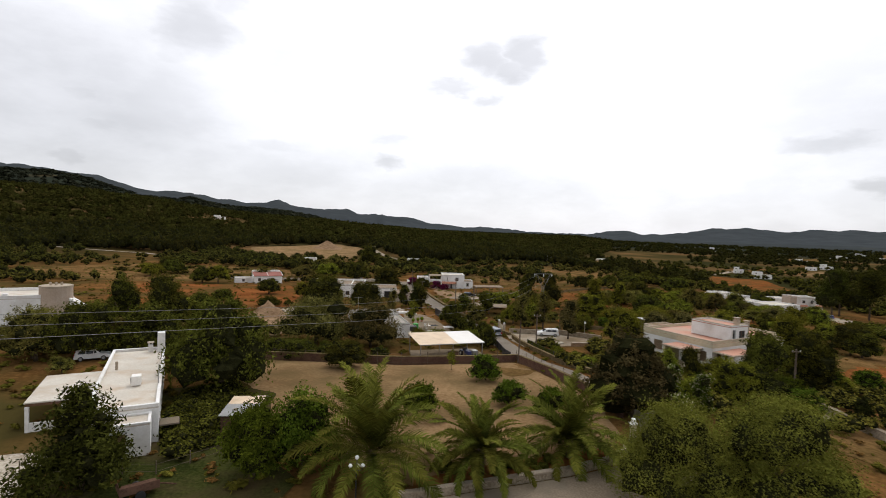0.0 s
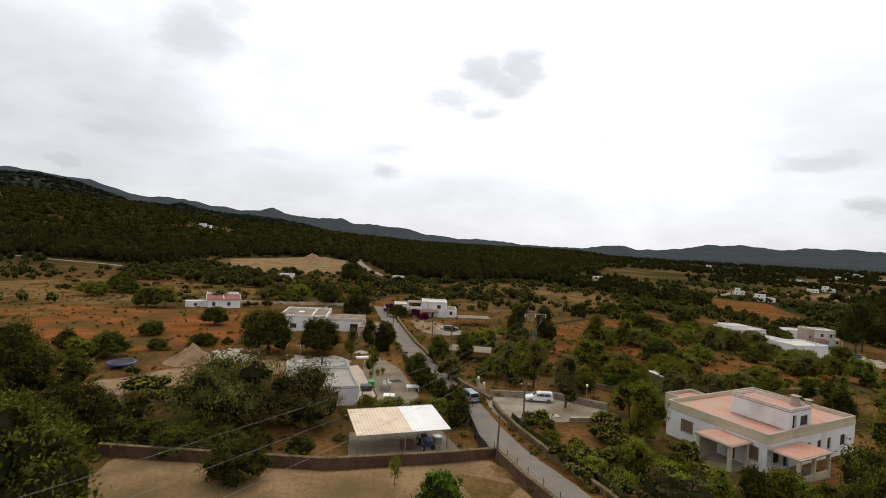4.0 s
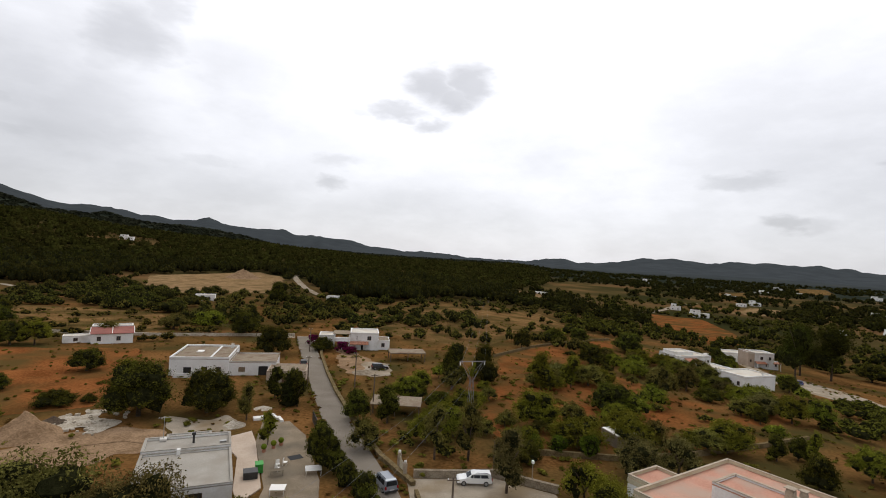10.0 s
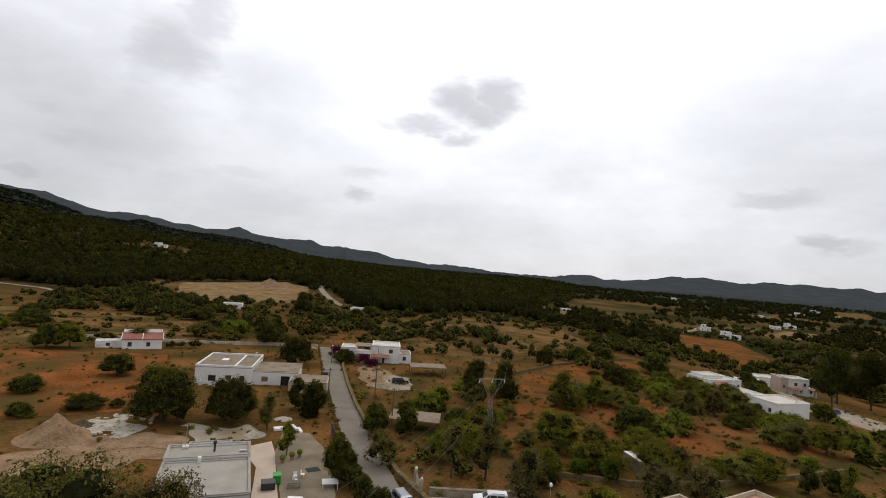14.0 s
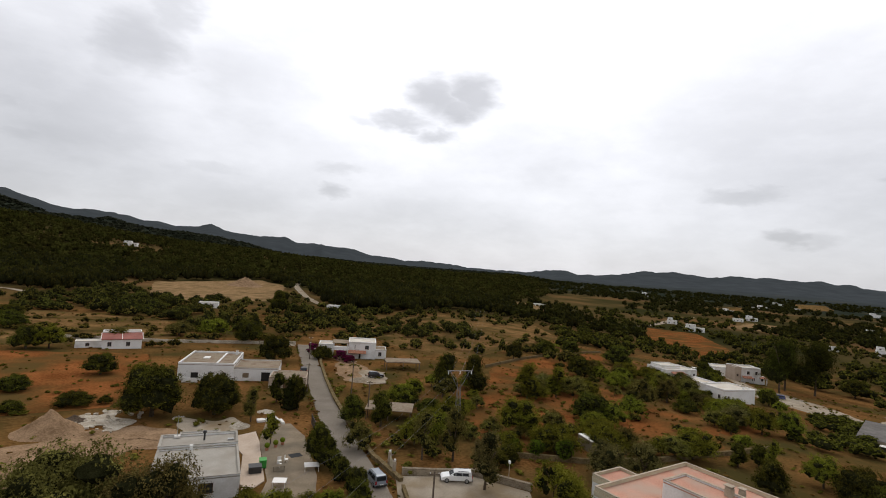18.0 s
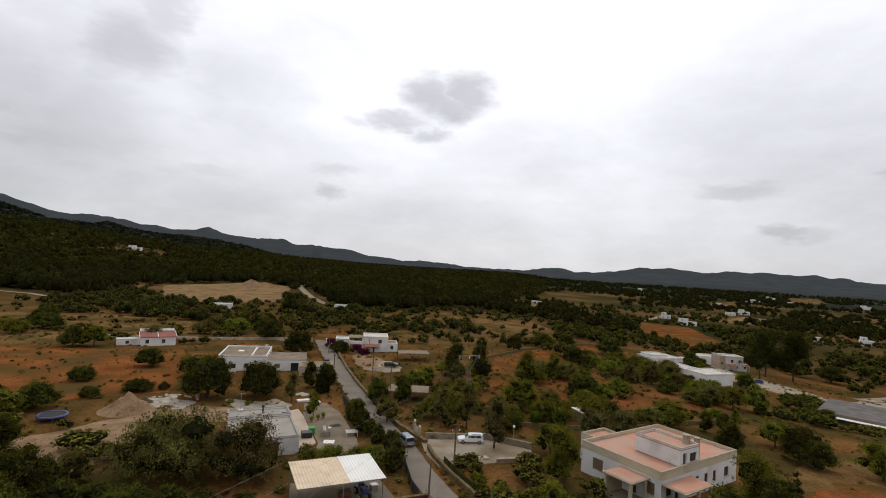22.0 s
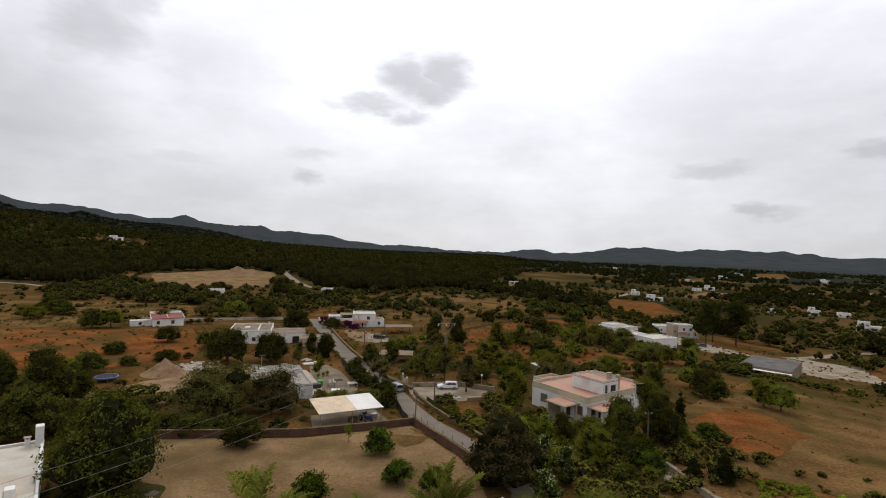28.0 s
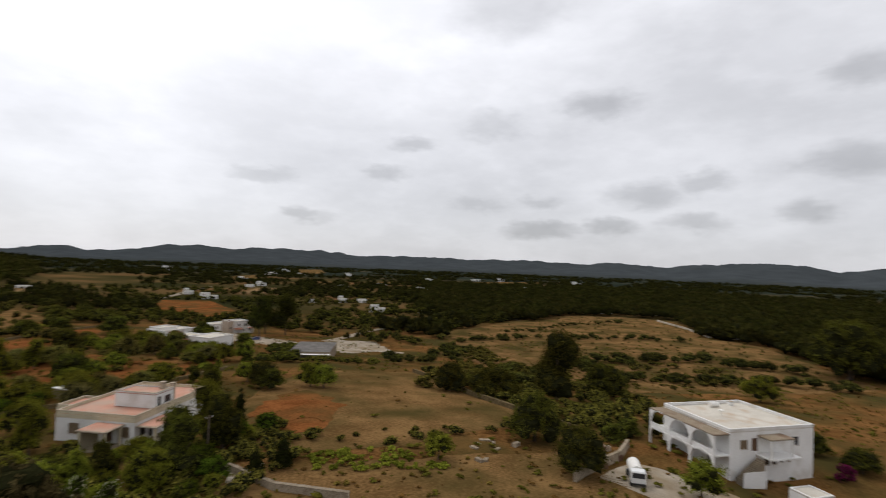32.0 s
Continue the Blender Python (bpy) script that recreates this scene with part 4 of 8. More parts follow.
KINDS = {
    # kind: (thing, label, category, variants, crown settings, trunk settings)
    "carob": ("carob_tree", "dense dark green carob tree", "tree", 4, dict(lobes=17, leaves=5200, leaf=0.052, base=0.05, wide=0.64, material="carob", core=0.66), dict(base=0.3, thick=0.075)),
    "wide": ("olive_tree", "broad brownish-green tree spreading beside the cottage", "tree", 2, dict(lobes=24, leaves=16000, leaf=0.026, base=0.04, wide=0.72, material="dusky", core=0.55, loose=0.06), dict(base=0.3, thick=0.05, limbs=7)),
    "olive": ("olive_tree", "grey-green olive tree with a loose crown", "tree", 4, dict(lobes=13, leaves=3900, leaf=0.050, base=0.13, wide=0.64, material="olive", core=0.5), dict(base=0.34, thick=0.075, limbs=6)),
    "silver": ("olive_tree", "tall silvery olive tree", "tree", 3, dict(lobes=14, leaves=4600, leaf=0.046, base=0.08, wide=0.62, material="silver", core=0.55), dict(base=0.34, thick=0.07, limbs=6)),
    "lime": ("almond_tree", "bright green leafy tree", "tree", 4, dict(lobes=13, leaves=3900, leaf=0.052, base=0.10, wide=0.64, material="lime", core=0.5), dict(base=0.34, thick=0.055, limbs=6)),
    "citrus": ("citrus_tree", "round glossy green citrus tree", "tree", 2, dict(lobes=9, leaves=4200, leaf=0.062, base=0.14, wide=0.5, material="citrus", shape="round", core=0.7), dict(base=0.25, thick=0.05)),
    "round": ("carob_tree", "very dense dome-shaped dark evergreen tree", "tree", 1, dict(lobes=14, leaves=11000, leaf=0.040, base=0.05, wide=0.45, material="silver_dark", shape="round", core=0.78, loose=0.05), dict(base=0.25, thick=0.07)),
    "pine": ("pine_tree", "tall dark pine with a ragged crown", "tree", 3, dict(lobes=22, leaves=9000, leaf=0.034, base=0.2, wide=0.74, material="pine", core=0.5), dict(base=0.55, thick=0.05, limbs=7, reach=0.45)),
    "fir": ("conifer_tree", "young conifer with upswept branches", "tree", 1, dict(lobes=30, leaves=12000, leaf=0.036, base=0.04, material="pine", shape="cone", core=0.4, loose=0.06), dict(base=0.8, thick=0.04, limbs=0, lean=0.03)),
    "cypress": ("cypress_tree", "dark narrow upright cypress tree", "tree", 2, dict(lobes=8, leaves=2900, leaf=0.085, base=0.02, material="cypress", shape="column", core=0.72), dict(base=0.3, thick=0.12, limbs=2, reach=0.2)),
    "oleander": ("oleander_bush", "oleander bush with white flowers", "shrub", 2, dict(lobes=9, leaves=3400, leaf=0.060, base=0.02, wide=0.6, material="citrus", extra="flower_white"), dict(base=0.2, thick=0.05)),
    "almond": ("almond_tree", "thin sparse young almond tree", "tree", 2, dict(lobes=9, leaves=1500, leaf=0.065, base=0.2, wide=0.65, material="lime", core=0.12, loose=0.10), dict(base=0.4, thick=0.045, limbs=7)),
    "acacia": ("pepper_tree", "large feathery bright green pepper tree", "tree", 2, dict(lobes=30, leaves=46000, leaf=0.017, base=0.05, wide=0.72, material="acacia", core=0.55, loose=0.06), dict(base=0.35, thick=0.06, limbs=7)),
    "leafy": ("fig_tree", "leafy green tree beside the palms", "tree", 2, dict(lobes=17, leaves=12000, leaf=0.040, base=0.05, wide=0.66, material="citrus", core=0.5, loose=0.08), dict(base=0.34, thick=0.05, limbs=6)),
    "bougainvillea": ("bougainvillea", "purple bougainvillea in bloom", "shrub", 1, dict(lobes=8, leaves=2400, leaf=0.07, base=0.02, wide=0.6, material="flower_purple"), dict(base=0.2, thick=0.04)),
    "hedge": ("hedge_bush", "dense trimmed green hedge bush beside the lane", "hedge", 2, dict(lobes=9, leaves=3400, leaf=0.058, base=0.02, wide=0.5, material="carob", shape="round", core=0.72, loose=0.06), dict(base=0.2, thick=0.05)),
}
M["silver_dark"] = foliage("dull_dark_leaves", (0.036, 0.036, 0.016), (0.112, 0.106, 0.046))
M["dusky"] = foliage("dusky_leaves", (0.042, 0.044, 0.014), (0.150, 0.142, 0.048), 0.1)
TREE_MESH = {}
# large trees of these kinds get a finer leaf
for kind_name in ("carob", "olive", "silver", "lime"):
    tree_name, text, category, _, crown_set, trunk_set = KINDS[kind_name]
    KINDS["large_" + kind_name] = (tree_name, text, category, 2, dict(crown_set, lobes=crown_set["lobes"] + 7, leaves=int(crown_set["leaves"] * 2.6), leaf=crown_set["leaf"] * 0.58, loose=0.055), trunk_set)
for kind_name, (tree_name, _, _, variants, crown_set, trunk_set) in KINDS.items():
    TREE_MESH[kind_name] = [trunk_mesh("trunk", 7 * i + len(kind_name), **trunk_set) for i in range(variants)]


@functools.lru_cache(None)
def crown_of(kind_name, i, slim):
    return crown_mesh("crown", 100 + 17 * i + len(kind_name), slim=slim, **KINDS[kind_name][4])


planting = random.Random(5)


def plant(kind_name, x, y, tall, radius, label="", group=""):
    if radius > 3.1 and "large_" + kind_name in KINDS:
        kind_name = "large_" + kind_name
    tree_name, text, category, variants, _, _ = KINDS[kind_name]
    pick = planting.randrange(variants)
    slim = min((1.0, 1.4, 1.9, 2.5, 3.2), key=lambda v: abs(v - tall / radius))
    crown_me, trunk_me = crown_of(kind_name, pick, slim), TREE_MESH[kind_name][pick]
    z = float(height(x, y))
    m = Matrix.Translation((x, y, z)) @ Matrix.Rotation(planting.uniform(0, 6.28), 4, "Z") @ Matrix.Diagonal((radius, radius, tall, 1))
    ob = thing(tree_name, m, label or text, category, group)
    for part_name, me in (("trunk", trunk_me), ("crown", crown_me)):
        new(part_name, me).parent = ob
    return ob


# trees, kind by kind: x, y, height, crown radius
CAROB_A = [
    (-24.2, 74.6, 9.1, 6), (-32.3, 114.3, 9.6, 5.8), (-22.5, 116.6, 8, 4.8), (-13.4, 126.6, 6.2, 2.1),
    (-8.4, 121.3, 6.7, 2.1), (2.7, 113.3, 5.7, 2.7), (7.7, 112.6, 6.2, 2.7), (22.6, 138.2, 10, 3.7),
    (29.6, 138, 9.5, 3.8), (55.2, 195.8, 6.2, 3.5), (72.7, 211.9, 5.9, 5.1), (87.4, 224.1, 6.1, 4.4),
    (99.2, 205.8, 8.4, 6), (69.6, 172.4, 6.7, 4.4), (51.3, 120.8, 6.4, 4.5), (67.1, 97.8, 4.1, 1.8),
    (71.6, 98.7, 3.9, 1.9), (209.4, 211.2, 7.9, 5.9), (92.1, 129.8, 4.2, 2.7), (81.4, 118.4, 3.8, 1.8),
    (36.2, 50.7, 7.9, 3.1), (43.7, 52.3, 8.3, 3.7), (28.2, 52.5, 5.1, 1.8), (74.3, 82.9, 6.7, 3.4),
]
CAROB_B = [
    (64.6, 87.7, 5.1, 2.4), (-28.6, 45.8, 10.7, 6.5), (-59.8, 78.5, 10, 3.9), (-49.6, 73.8, 11.3, 4.7),
    (-16.9, 57.5, 4.2, 3.4), (-25.1, 64.1, 3.2, 3.2), (34.2, 47.3, 7.7, 3.3), (121.3, 30.2, 17.2, 7.5),
    (79, 19.1, 8.2, 5), (69.2, 8.2, 7.2, 4), (141.1, 23.5, 9.8, 6.1), (254.1, -42.6, 25.7, 14.1),
    (74.5, 80.5, 5.2, 3.4), (107.1, 53, 7.5, 4.9), (111.3, 42.5, 7.3, 7.4), (100.3, 3.9, 4.1, 1.8),
    (-127.3, 222.4, 6.6, 6.1), (-89.6, 172.4, 6.3, 4.6), (-56.2, 144.8, 5.2, 4), (-63.1, 127.3, 3.4, 3.3),
    (-54.1, 113.3, 2.2, 2.1), (-58.5, 104.7, 5, 4), (-43.1, 120.9, 1.7, 1.4), (-47.8, 119.4, 2.6, 3.6),
]
CAROB_C = [
    (-48.6, 82.1, 5.5, 2.4), (-119.6, 210.2, 5.8, 6.3), (-37.8, 201.6, 8.4, 5.3), (-22.6, 169.6, 8.5, 5.3),
    (-48.1, 311.1, 12.8, 6), (-9.8, 178.1, 4.1, 3.8), (-9.4, 122.9, 6.4, 2.6), (-1.2, 92.8, 5.8, 2.4),
]
OLIVE_A = [
    (-13.8, 73.8, 8.4, 4.2), (-15.2, 113, 6.2, 1.9), (4.2, 100.2, 4.8, 2.7), (13.9, 97, 7.5, 2.3),
    (18.6, 96.6, 8.2, 2.7), (69.1, 133.3, 8, 4), (83, 145, 6.6, 3.4), (89.6, 146.2, 7.5, 3.5),
    (49, 101.3, 4.8, 2.9), (-54.7, 60.6, 6.9, 2.4), (-63.4, 79.4, 5.9, 2.2), (-59.1, 57.6, 7.4, 4.5),
    (-72, 185.3, 5.6, 4.3), (-63.6, 210.5, 5.4, 6),
]
LIME_A = [
    (-9.5, 101.9, 5.1, 1.7), (42.7, 137.6, 8.5, 3.7), (50.9, 140.5, 7.6, 3.2), (32.7, 110.5, 7.4, 4.3),
    (60.7, 100.5, 5.4, 4.4), (30, 83.6, 5.5, 3), (71.5, 95.7, 5.6, 1.5), (76.5, 91.1, 5.3, 3.2),
    (91.1, 121.5, 6.1, 3.7), (97.1, 120.6, 6.3, 3.7), (30.3, 46.8, 5.6, 3.2), (27.4, 71.7, 8.3, 3.3),
    (25.9, 53.5, 4.9, 1.6), (83, 76.6, 6.4, 3.9), (-17.9, 26.4, 6.0, 3.0), (-14.6, 27.7, 6.4, 3.2),
    (44, 56.3, 9.7, 3.8), (60.8, 26.4, 4.4, 2.4), (73.5, -6.5, 5.2, 3.1), (84.3, 73.6, 5.8, 3.6),
    (182.1, -12.7, 8.4, 5.9), (-120.5, 193.7, 5.7, 5.7), (-84.3, 173.6, 7.3, 4.4), (-59.8, 99.5, 4.8, 2.9),
]
LIME_B = [
    (-43, 134, 5.4, 2.7), (-52.8, 213.8, 6.6, 6.1),
]
SILVER_A = [
    (21.4, 86.5, 8, 2.8), (40.6, 90.4, 5.8, 3.5), (46.2, 90.5, 6, 2.9),
]
CITRUS_A = [
    (29.2, 100.1, 2.8, 1.5), (32.6, 99.1, 2.8, 1.5), (36.8, 97.8, 3.4, 1.6), (-6.3, 39.7, 3.4, 2.5),
    (3.7, 43.4, 2.8, 2.1), (7.6, 40.8, 3, 1.9), (2.1, 53, 3.3, 2.5),
]
PINE_A = [
    (164.5, 200.6, 20.3, 7.2), (185.7, 206.5, 22, 8.8), (-28.9, 23.9, 7.9, 4.6),
]
CYPRESS_A = [
    (51.8, 59.8, 7.3, 1.4), (50.3, 61.4, 5.9, 1.3), (45.2, 41.1, 4.6, 1.6), (40.7, 41.1, 3.5, 1.5),
    (-10.1, 120.9, 6.6, 2.1),
]
OLEANDER_A = [
    (22.5, 45.5, 4.9, 1.8), (23.8, 41.5, 5.1, 1.7), (19.9, 37.8, 3.8, 1.9),
]
ALMOND_A = [
    (-12, 40.2, 4.2, 2.5), (-2.2, 57.7, 2.9, 0.9),
]
ACACIA_A = [
    (12.1, 23.1, 8.6, 4.2), (18.8, 22.2, 9.6, 4.5),
]
PALM_A = [
    (-9.2, 27.2, 7.6, 4.6), (-0.8, 27.6, 5.7, 3), (7, 31, 6.4, 3.9),
]

for kind_name, rows in (
    ("wide", [(-25, 75.2, 8.4, 7.0), (-15.4, 74.4, 8.2, 5.4)]), ("carob", CAROB_A[1:] + CAROB_B + CAROB_C), ("olive", OLIVE_A[1:]), ("silver", SILVER_A), ("lime", LIME_A[:14] + LIME_A[16:] + LIME_B), ("leafy", LIME_A[14:16]), ("citrus", CITRUS_A), ("round", [(16.4, 41.6, 8.6, 5.2)]),
    ("cypress", CYPRESS_A), ("oleander", OLEANDER_A), ("almond", ALMOND_A), ("acacia", ACACIA_A), ("pine", PINE_A[:2] + [(177, 212, 20.5, 8.2)]), ("fir", PINE_A[2:]),
):
    for x, y, tall, radius in rows:
        plant(kind_name, x, y, tall, radius, group={"citrus": "citrus trees of the yard"}.get(kind_name, ""))
for x, y, tall, radius in [(-2.4, 104, 3.2, 1.5), (-1.2, 100, 3.4, 1.6), (0.0, 96, 3.4, 1.6), (1.2, 92, 3.3, 1.5), (2.6, 88.5, 3.2, 1.5), (4.6, 85, 3.6, 1.7), (5.0, 81, 3.8, 1.8), (4.6, 77, 3.6, 1.7)]:
    plant("hedge", x, y, tall, radius, group="hedge along the lane")
for x, y, tall, radius in [(-7.5, 80, 2.6, 2.2), (-4, 79.5, 2.6, 2.2), (-0.5, 79, 2.6, 2.2), (2.0, 79.5, 2.8, 2.0)]:
    plant("lime", x, y, tall, radius, "pale green shrubs behind the carport roof", "shrubs behind the carport")
for x, y, tall, radius in [(-14, 187, 3.4, 2.6), (-4.5, 177, 3.2, 2.6), (-2, 174, 2.2, 2.4)]:
    plant("bougainvillea", x, y, tall, radius)
for x, y, tall, radius in [(-33, 66, 3, 2.4), (-29, 66, 3, 2.4), (-25, 66, 2.8, 2.4), (-21, 66, 2.6, 2.2), (-17.5, 65.6, 2.4, 2.0), (-13, 65, 2.2, 1.8)]:
    plant("hedge", x, y, tall, radius, "dark hedge behind the yard wall", "hedge behind the yard wall")
for x, y, tall, radius in [(16, 72, 1.6, 1.5), (17.5, 68, 1.6, 1.5), (18.5, 64, 1.7, 1.6), (20, 60, 1.7, 1.6), (21.5, 56, 1.7, 1.6)]:
    plant("lime", x, y, tall, radius, "low green garden shrub beside the lane", "shrubs beside the lane")

# trees of the wild gardens beyond the lane
wild = random.Random(77)
garden = [(12, 94), (26, 93), (52, 96), (80, 108), (100, 128), (96, 150), (104, 182), (82, 190), (64, 178), (60, 162), (30, 152), (14, 146), (8, 120)]
bare = [[(30, 132), (70, 146), (76, 126), (48, 118), (28, 122)], [(36, 152), (42, 176), (60, 196), (112, 246), (100, 220), (78, 186), (60, 158)]]
planted = 0
while planted < 84:
    x, y = wild.uniform(8, 104), wild.uniform(93, 190)
    if not inside(garden, np.array(x), np.array(y)) or any(inside(b, np.array(x), np.array(y)) for b in bare) and wild.random() < 0.85:
        continue
    tall = wild.uniform(2.4, 5.2)
    plant(wild.choice(("lime", "olive", "lime", "carob", "silver", "lime")), x, y, tall, tall * wild.uniform(0.62, 0.95))
    planted += 1
planted = 0
while planted < 45:
    x, y = wild.uniform(22, 62), wild.uniform(38, 72)
    if inside([(22, 66), (30, 70), (33, 62), (40, 56), (50, 60), (58, 64), (52, 52), (40, 48), (34, 40), (22, 40)], np.array(x), np.array(y)):
        tall = wild.uniform(1.6, 3.6)
        plant(wild.choice(("lime", "citrus", "carob", "lime")), x, y, tall, tall * wild.uniform(0.55, 0.8))
        planted += 1
planted = 0
while planted < 26:
    x, y = wild.uniform(-84, -30), wild.uniform(56, 112)
    if inside([(-84, 90), (-60, 60), (-48, 62), (-34, 70), (-30, 84), (-38, 72), (-48, 74), (-56, 90), (-62, 112), (-80, 110)], np.array(x), np.array(y)):
        tall = wild.uniform(3, 6)
        plant(wild.choice(("carob", "carob", "olive", "lime")), x, y, tall, tall * wild.uniform(0.5, 0.7))
        planted += 1

# olive trees before the large house
for x, y, tall, radius in [(-57.5, 56, 5.6, 4.0), (-62, 50, 4.6, 3.2), (-50, 50.5, 2.2, 1.6)]:
    plant("olive", x, y, tall, radius)
# dark trees behind the narrow house
for x, y, tall, radius in [(-38, 65.5, 7, 4.6), (-45.5, 62, 8, 5.2), (-53, 58, 8.5, 5.2), (-36, 58.5, 6.5, 4.2)]:
    plant("carob", x, y, tall, radius)
# shrubs and trees round the house with arches
for kind_name, x, y, tall, radius in [("carob", 112, -20, 4.5, 3.6), ("carob", 106, -27, 4.0, 3.2), ("olive", 117, -12, 4.8, 3.4), ("carob", 99, -33, 3.6, 3.0), ("carob", 90, 9, 3.2, 2.6), ("olive", 84, 12, 2.8, 2.4), ("carob", 96, 8, 3.4, 2.6), ("olive", 122, -2, 4.6, 3.6), ("bougainvillea", 101, -24.5, 2.6, 1.8)]:
    plant(kind_name, x, y, tall, radius)
# trees close round the villas
for kind_name, x, y, tall, radius in [("olive", 106, 172, 5.5, 3.8), ("carob", 108, 178, 4.6, 3.2), ("olive", 102, 184, 4.6, 3.2), ("carob", 123, 187, 5.5, 3.6), ("lime", 133, 196, 5, 3.2), ("carob", 141, 207, 5.2, 3.6), ("lime", 124, 154, 3.4, 2.4), ("carob", 128, 163, 4.8, 3.4), ("lime", 134, 171, 5, 3.4), ("olive", 96, 168, 5, 3.6), ("carob", 103, 214, 5.8, 4.0), ("olive", 135, 219, 5.4, 3.8), ("carob", 176, 238, 6.5, 4.4), ("carob", 150, 226, 6, 4)]:
    plant(kind_name, x, y, tall, radius)

# ---- palms ----


def frond_mesh(seed, length, rise, bend):
    """A feather frond: a midrib that leaves the crown at the angle rise, bows over by bend, and carries two rows of narrow leaflets."""
    rng = random.Random(seed)
    bm = bmesh.new()
    n = 60
    p, prev = Vector((0, 0, 0)), None
    for k in range(n + 1):
        f = k / n
        a = radians(rise - bend * f ** 1.3)
        d, up = Vector((math.cos(a), 0, math.sin(a))), Vector((-math.sin(a), 0, math.cos(a)))
        p = p + d * (length / n)
        w = 0.045 * (1 - f) + 0.008
        ring = [bm.verts.new(p + q) for q in (Vector((0, -w, 0)), up * w * 0.8, Vector((0, w, 0)))]
        if prev:
            for i in (0, 1):
                bm.faces.new((prev[i], ring[i], ring[i + 1], prev[i + 1]))
        prev = ring
        if k > 4:
            size = length * 0.17 * math.sin(math.pi * min(1, 0.16 + 0.80 * f)) ** 0.6
            for s in (-1, 1):
                out = d * rng.uniform(0.55, 0.85) + Vector((0, s * rng.uniform(0.7, 0.9), 0)) + up * rng.uniform(0.05, 0.4)
                out.normalize()
                tip = p + out * size * rng.uniform(0.85, 1.1) - Vector((0, 0, size * rng.uniform(0.05, 0.3)))
                mid = p + out * size * 0.5
                bm.faces.new([bm.verts.new(q) for q in (p - d * 0.045, mid - d * 0.065, tip, mid + d * 0.065, p + d * 0.045)])
    me = bpy.data.meshes.new("frond")
    bm.to_mesh(me)
    bm.free()
    me.materials.append(M["palm"])
    return me


def palm(x, y, tall, radius):
    rng = random.Random(int(x * 10))
    ob = thing("date_palm", Matrix.Translation((x, y, float(height(x, y)))), "date palm with arching feathery green fronds", "palm tree", "palms in front of the yard")
    reach = radius * 1.6
    stem = max(0.9, tall - 0.8 * reach)
    part("trunk", rod([(0, 0, -0.2), (0.03, 0, stem * 0.5), (0, 0, stem)], 0.30, 10, 0.95), "bark", ob)
    part("crown_base", ball(0.42, stem, 2, squash=1.3), "bark", ob)
    meshes = [frond_mesh(k, reach, 84 - 10.5 * k, 50 + 7 * k) for k in range(8)]
    count = 48
    for k in range(count):
        f = (k / count) ** 0.85
        fr = new("frond", meshes[min(7, int(f * 8))])
        fr.parent = ob
        fr.matrix_basis = Matrix.Translation((0, 0, stem + 0.3 - 0.3 * f)) @ Matrix.Rotation(k * 2.39996 + rng.uniform(-0.2, 0.2), 4, "Z") @ Matrix.Rotation(rng.uniform(-0.16, 0.16), 4, "Y") @ Matrix.Rotation(rng.uniform(-0.35, 0.35), 4, "X") @ Matrix.Scale(rng.uniform(0.78, 1.08), 4)
    return ob


for x, y, tall, radius in PALM_A:
    palm(x, y, tall, radius)

# ---- woods, orchards and scrub ----


def clump_meshes(count, leaves, seed, lobes=4, core=0.8):
    """Light unit trees for the woods: a dome of rough lobes with leaf clumps standing on them."""
    out = []
    bm = bmesh.new()
    bmesh.ops.create_icosphere(bm, subdivisions=1, radius=1)
    bv = np.array([v.co[:] for v in bm.verts])
    bf = np.array([[v.index for v in f.verts] for f in bm.faces])
    bm.free()
    for k in range(count):
        g = np.random.default_rng(seed + k)
        a = np.arange(lobes) * 2.39996 + g.uniform(-0.5, 0.5, lobes)
        far = np.where(np.arange(lobes) == lobes - 1, 0.12, g.uniform(0.34, 0.58, lobes)) if lobes > 1 else np.zeros(1)
        c = np.stack([far * np.cos(a), far * np.sin(a), np.where(np.arange(lobes) == lobes - 1, 0.62, g.uniform(0.36, 0.56, lobes))], 1)
        r = g.uniform(0.40, 0.56, lobes) if lobes > 1 else np.array([0.9])
        flat = np.array([1, 1, 0.56 if lobes > 1 else 0.48])
        verts, faces, off = [], [], 0
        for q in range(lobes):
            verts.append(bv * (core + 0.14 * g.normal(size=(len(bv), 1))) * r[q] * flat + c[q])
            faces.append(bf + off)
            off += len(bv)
        pick = g.integers(lobes, size=leaves)
        d = g.normal(size=(leaves, 3))
        d /= np.linalg.norm(d, axis=1, keepdims=True)
        d[:, 2] = np.where(d[:, 2] < -0.35, -d[:, 2], d[:, 2])
        p = c[pick] + d * r[pick, None] * flat * g.uniform(0.72, 1.14, (leaves, 1))
        nrm = d * 0.7 + g.normal(scale=0.5, size=(leaves, 3)) + np.array([0, 0, 0.35])
        nrm /= np.linalg.norm(nrm, axis=1, keepdims=True)
        u = np.cross(nrm, g.normal(size=(leaves, 3)))
        u /= np.linalg.norm(u, axis=1, keepdims=True)
        w = np.cross(nrm, u)
        s = g.uniform(0.6, 1.4, (leaves, 1)) * 1.25 / math.sqrt(leaves)
        low = np.array([1, 1, 0.7])
        tri = np.stack([p - u * s * low, p + u * s * low, p + w * s * 1.5 * low], 1).reshape(-1, 3)
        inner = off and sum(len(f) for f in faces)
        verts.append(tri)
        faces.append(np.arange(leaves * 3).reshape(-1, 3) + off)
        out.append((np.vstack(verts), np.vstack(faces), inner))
    return out


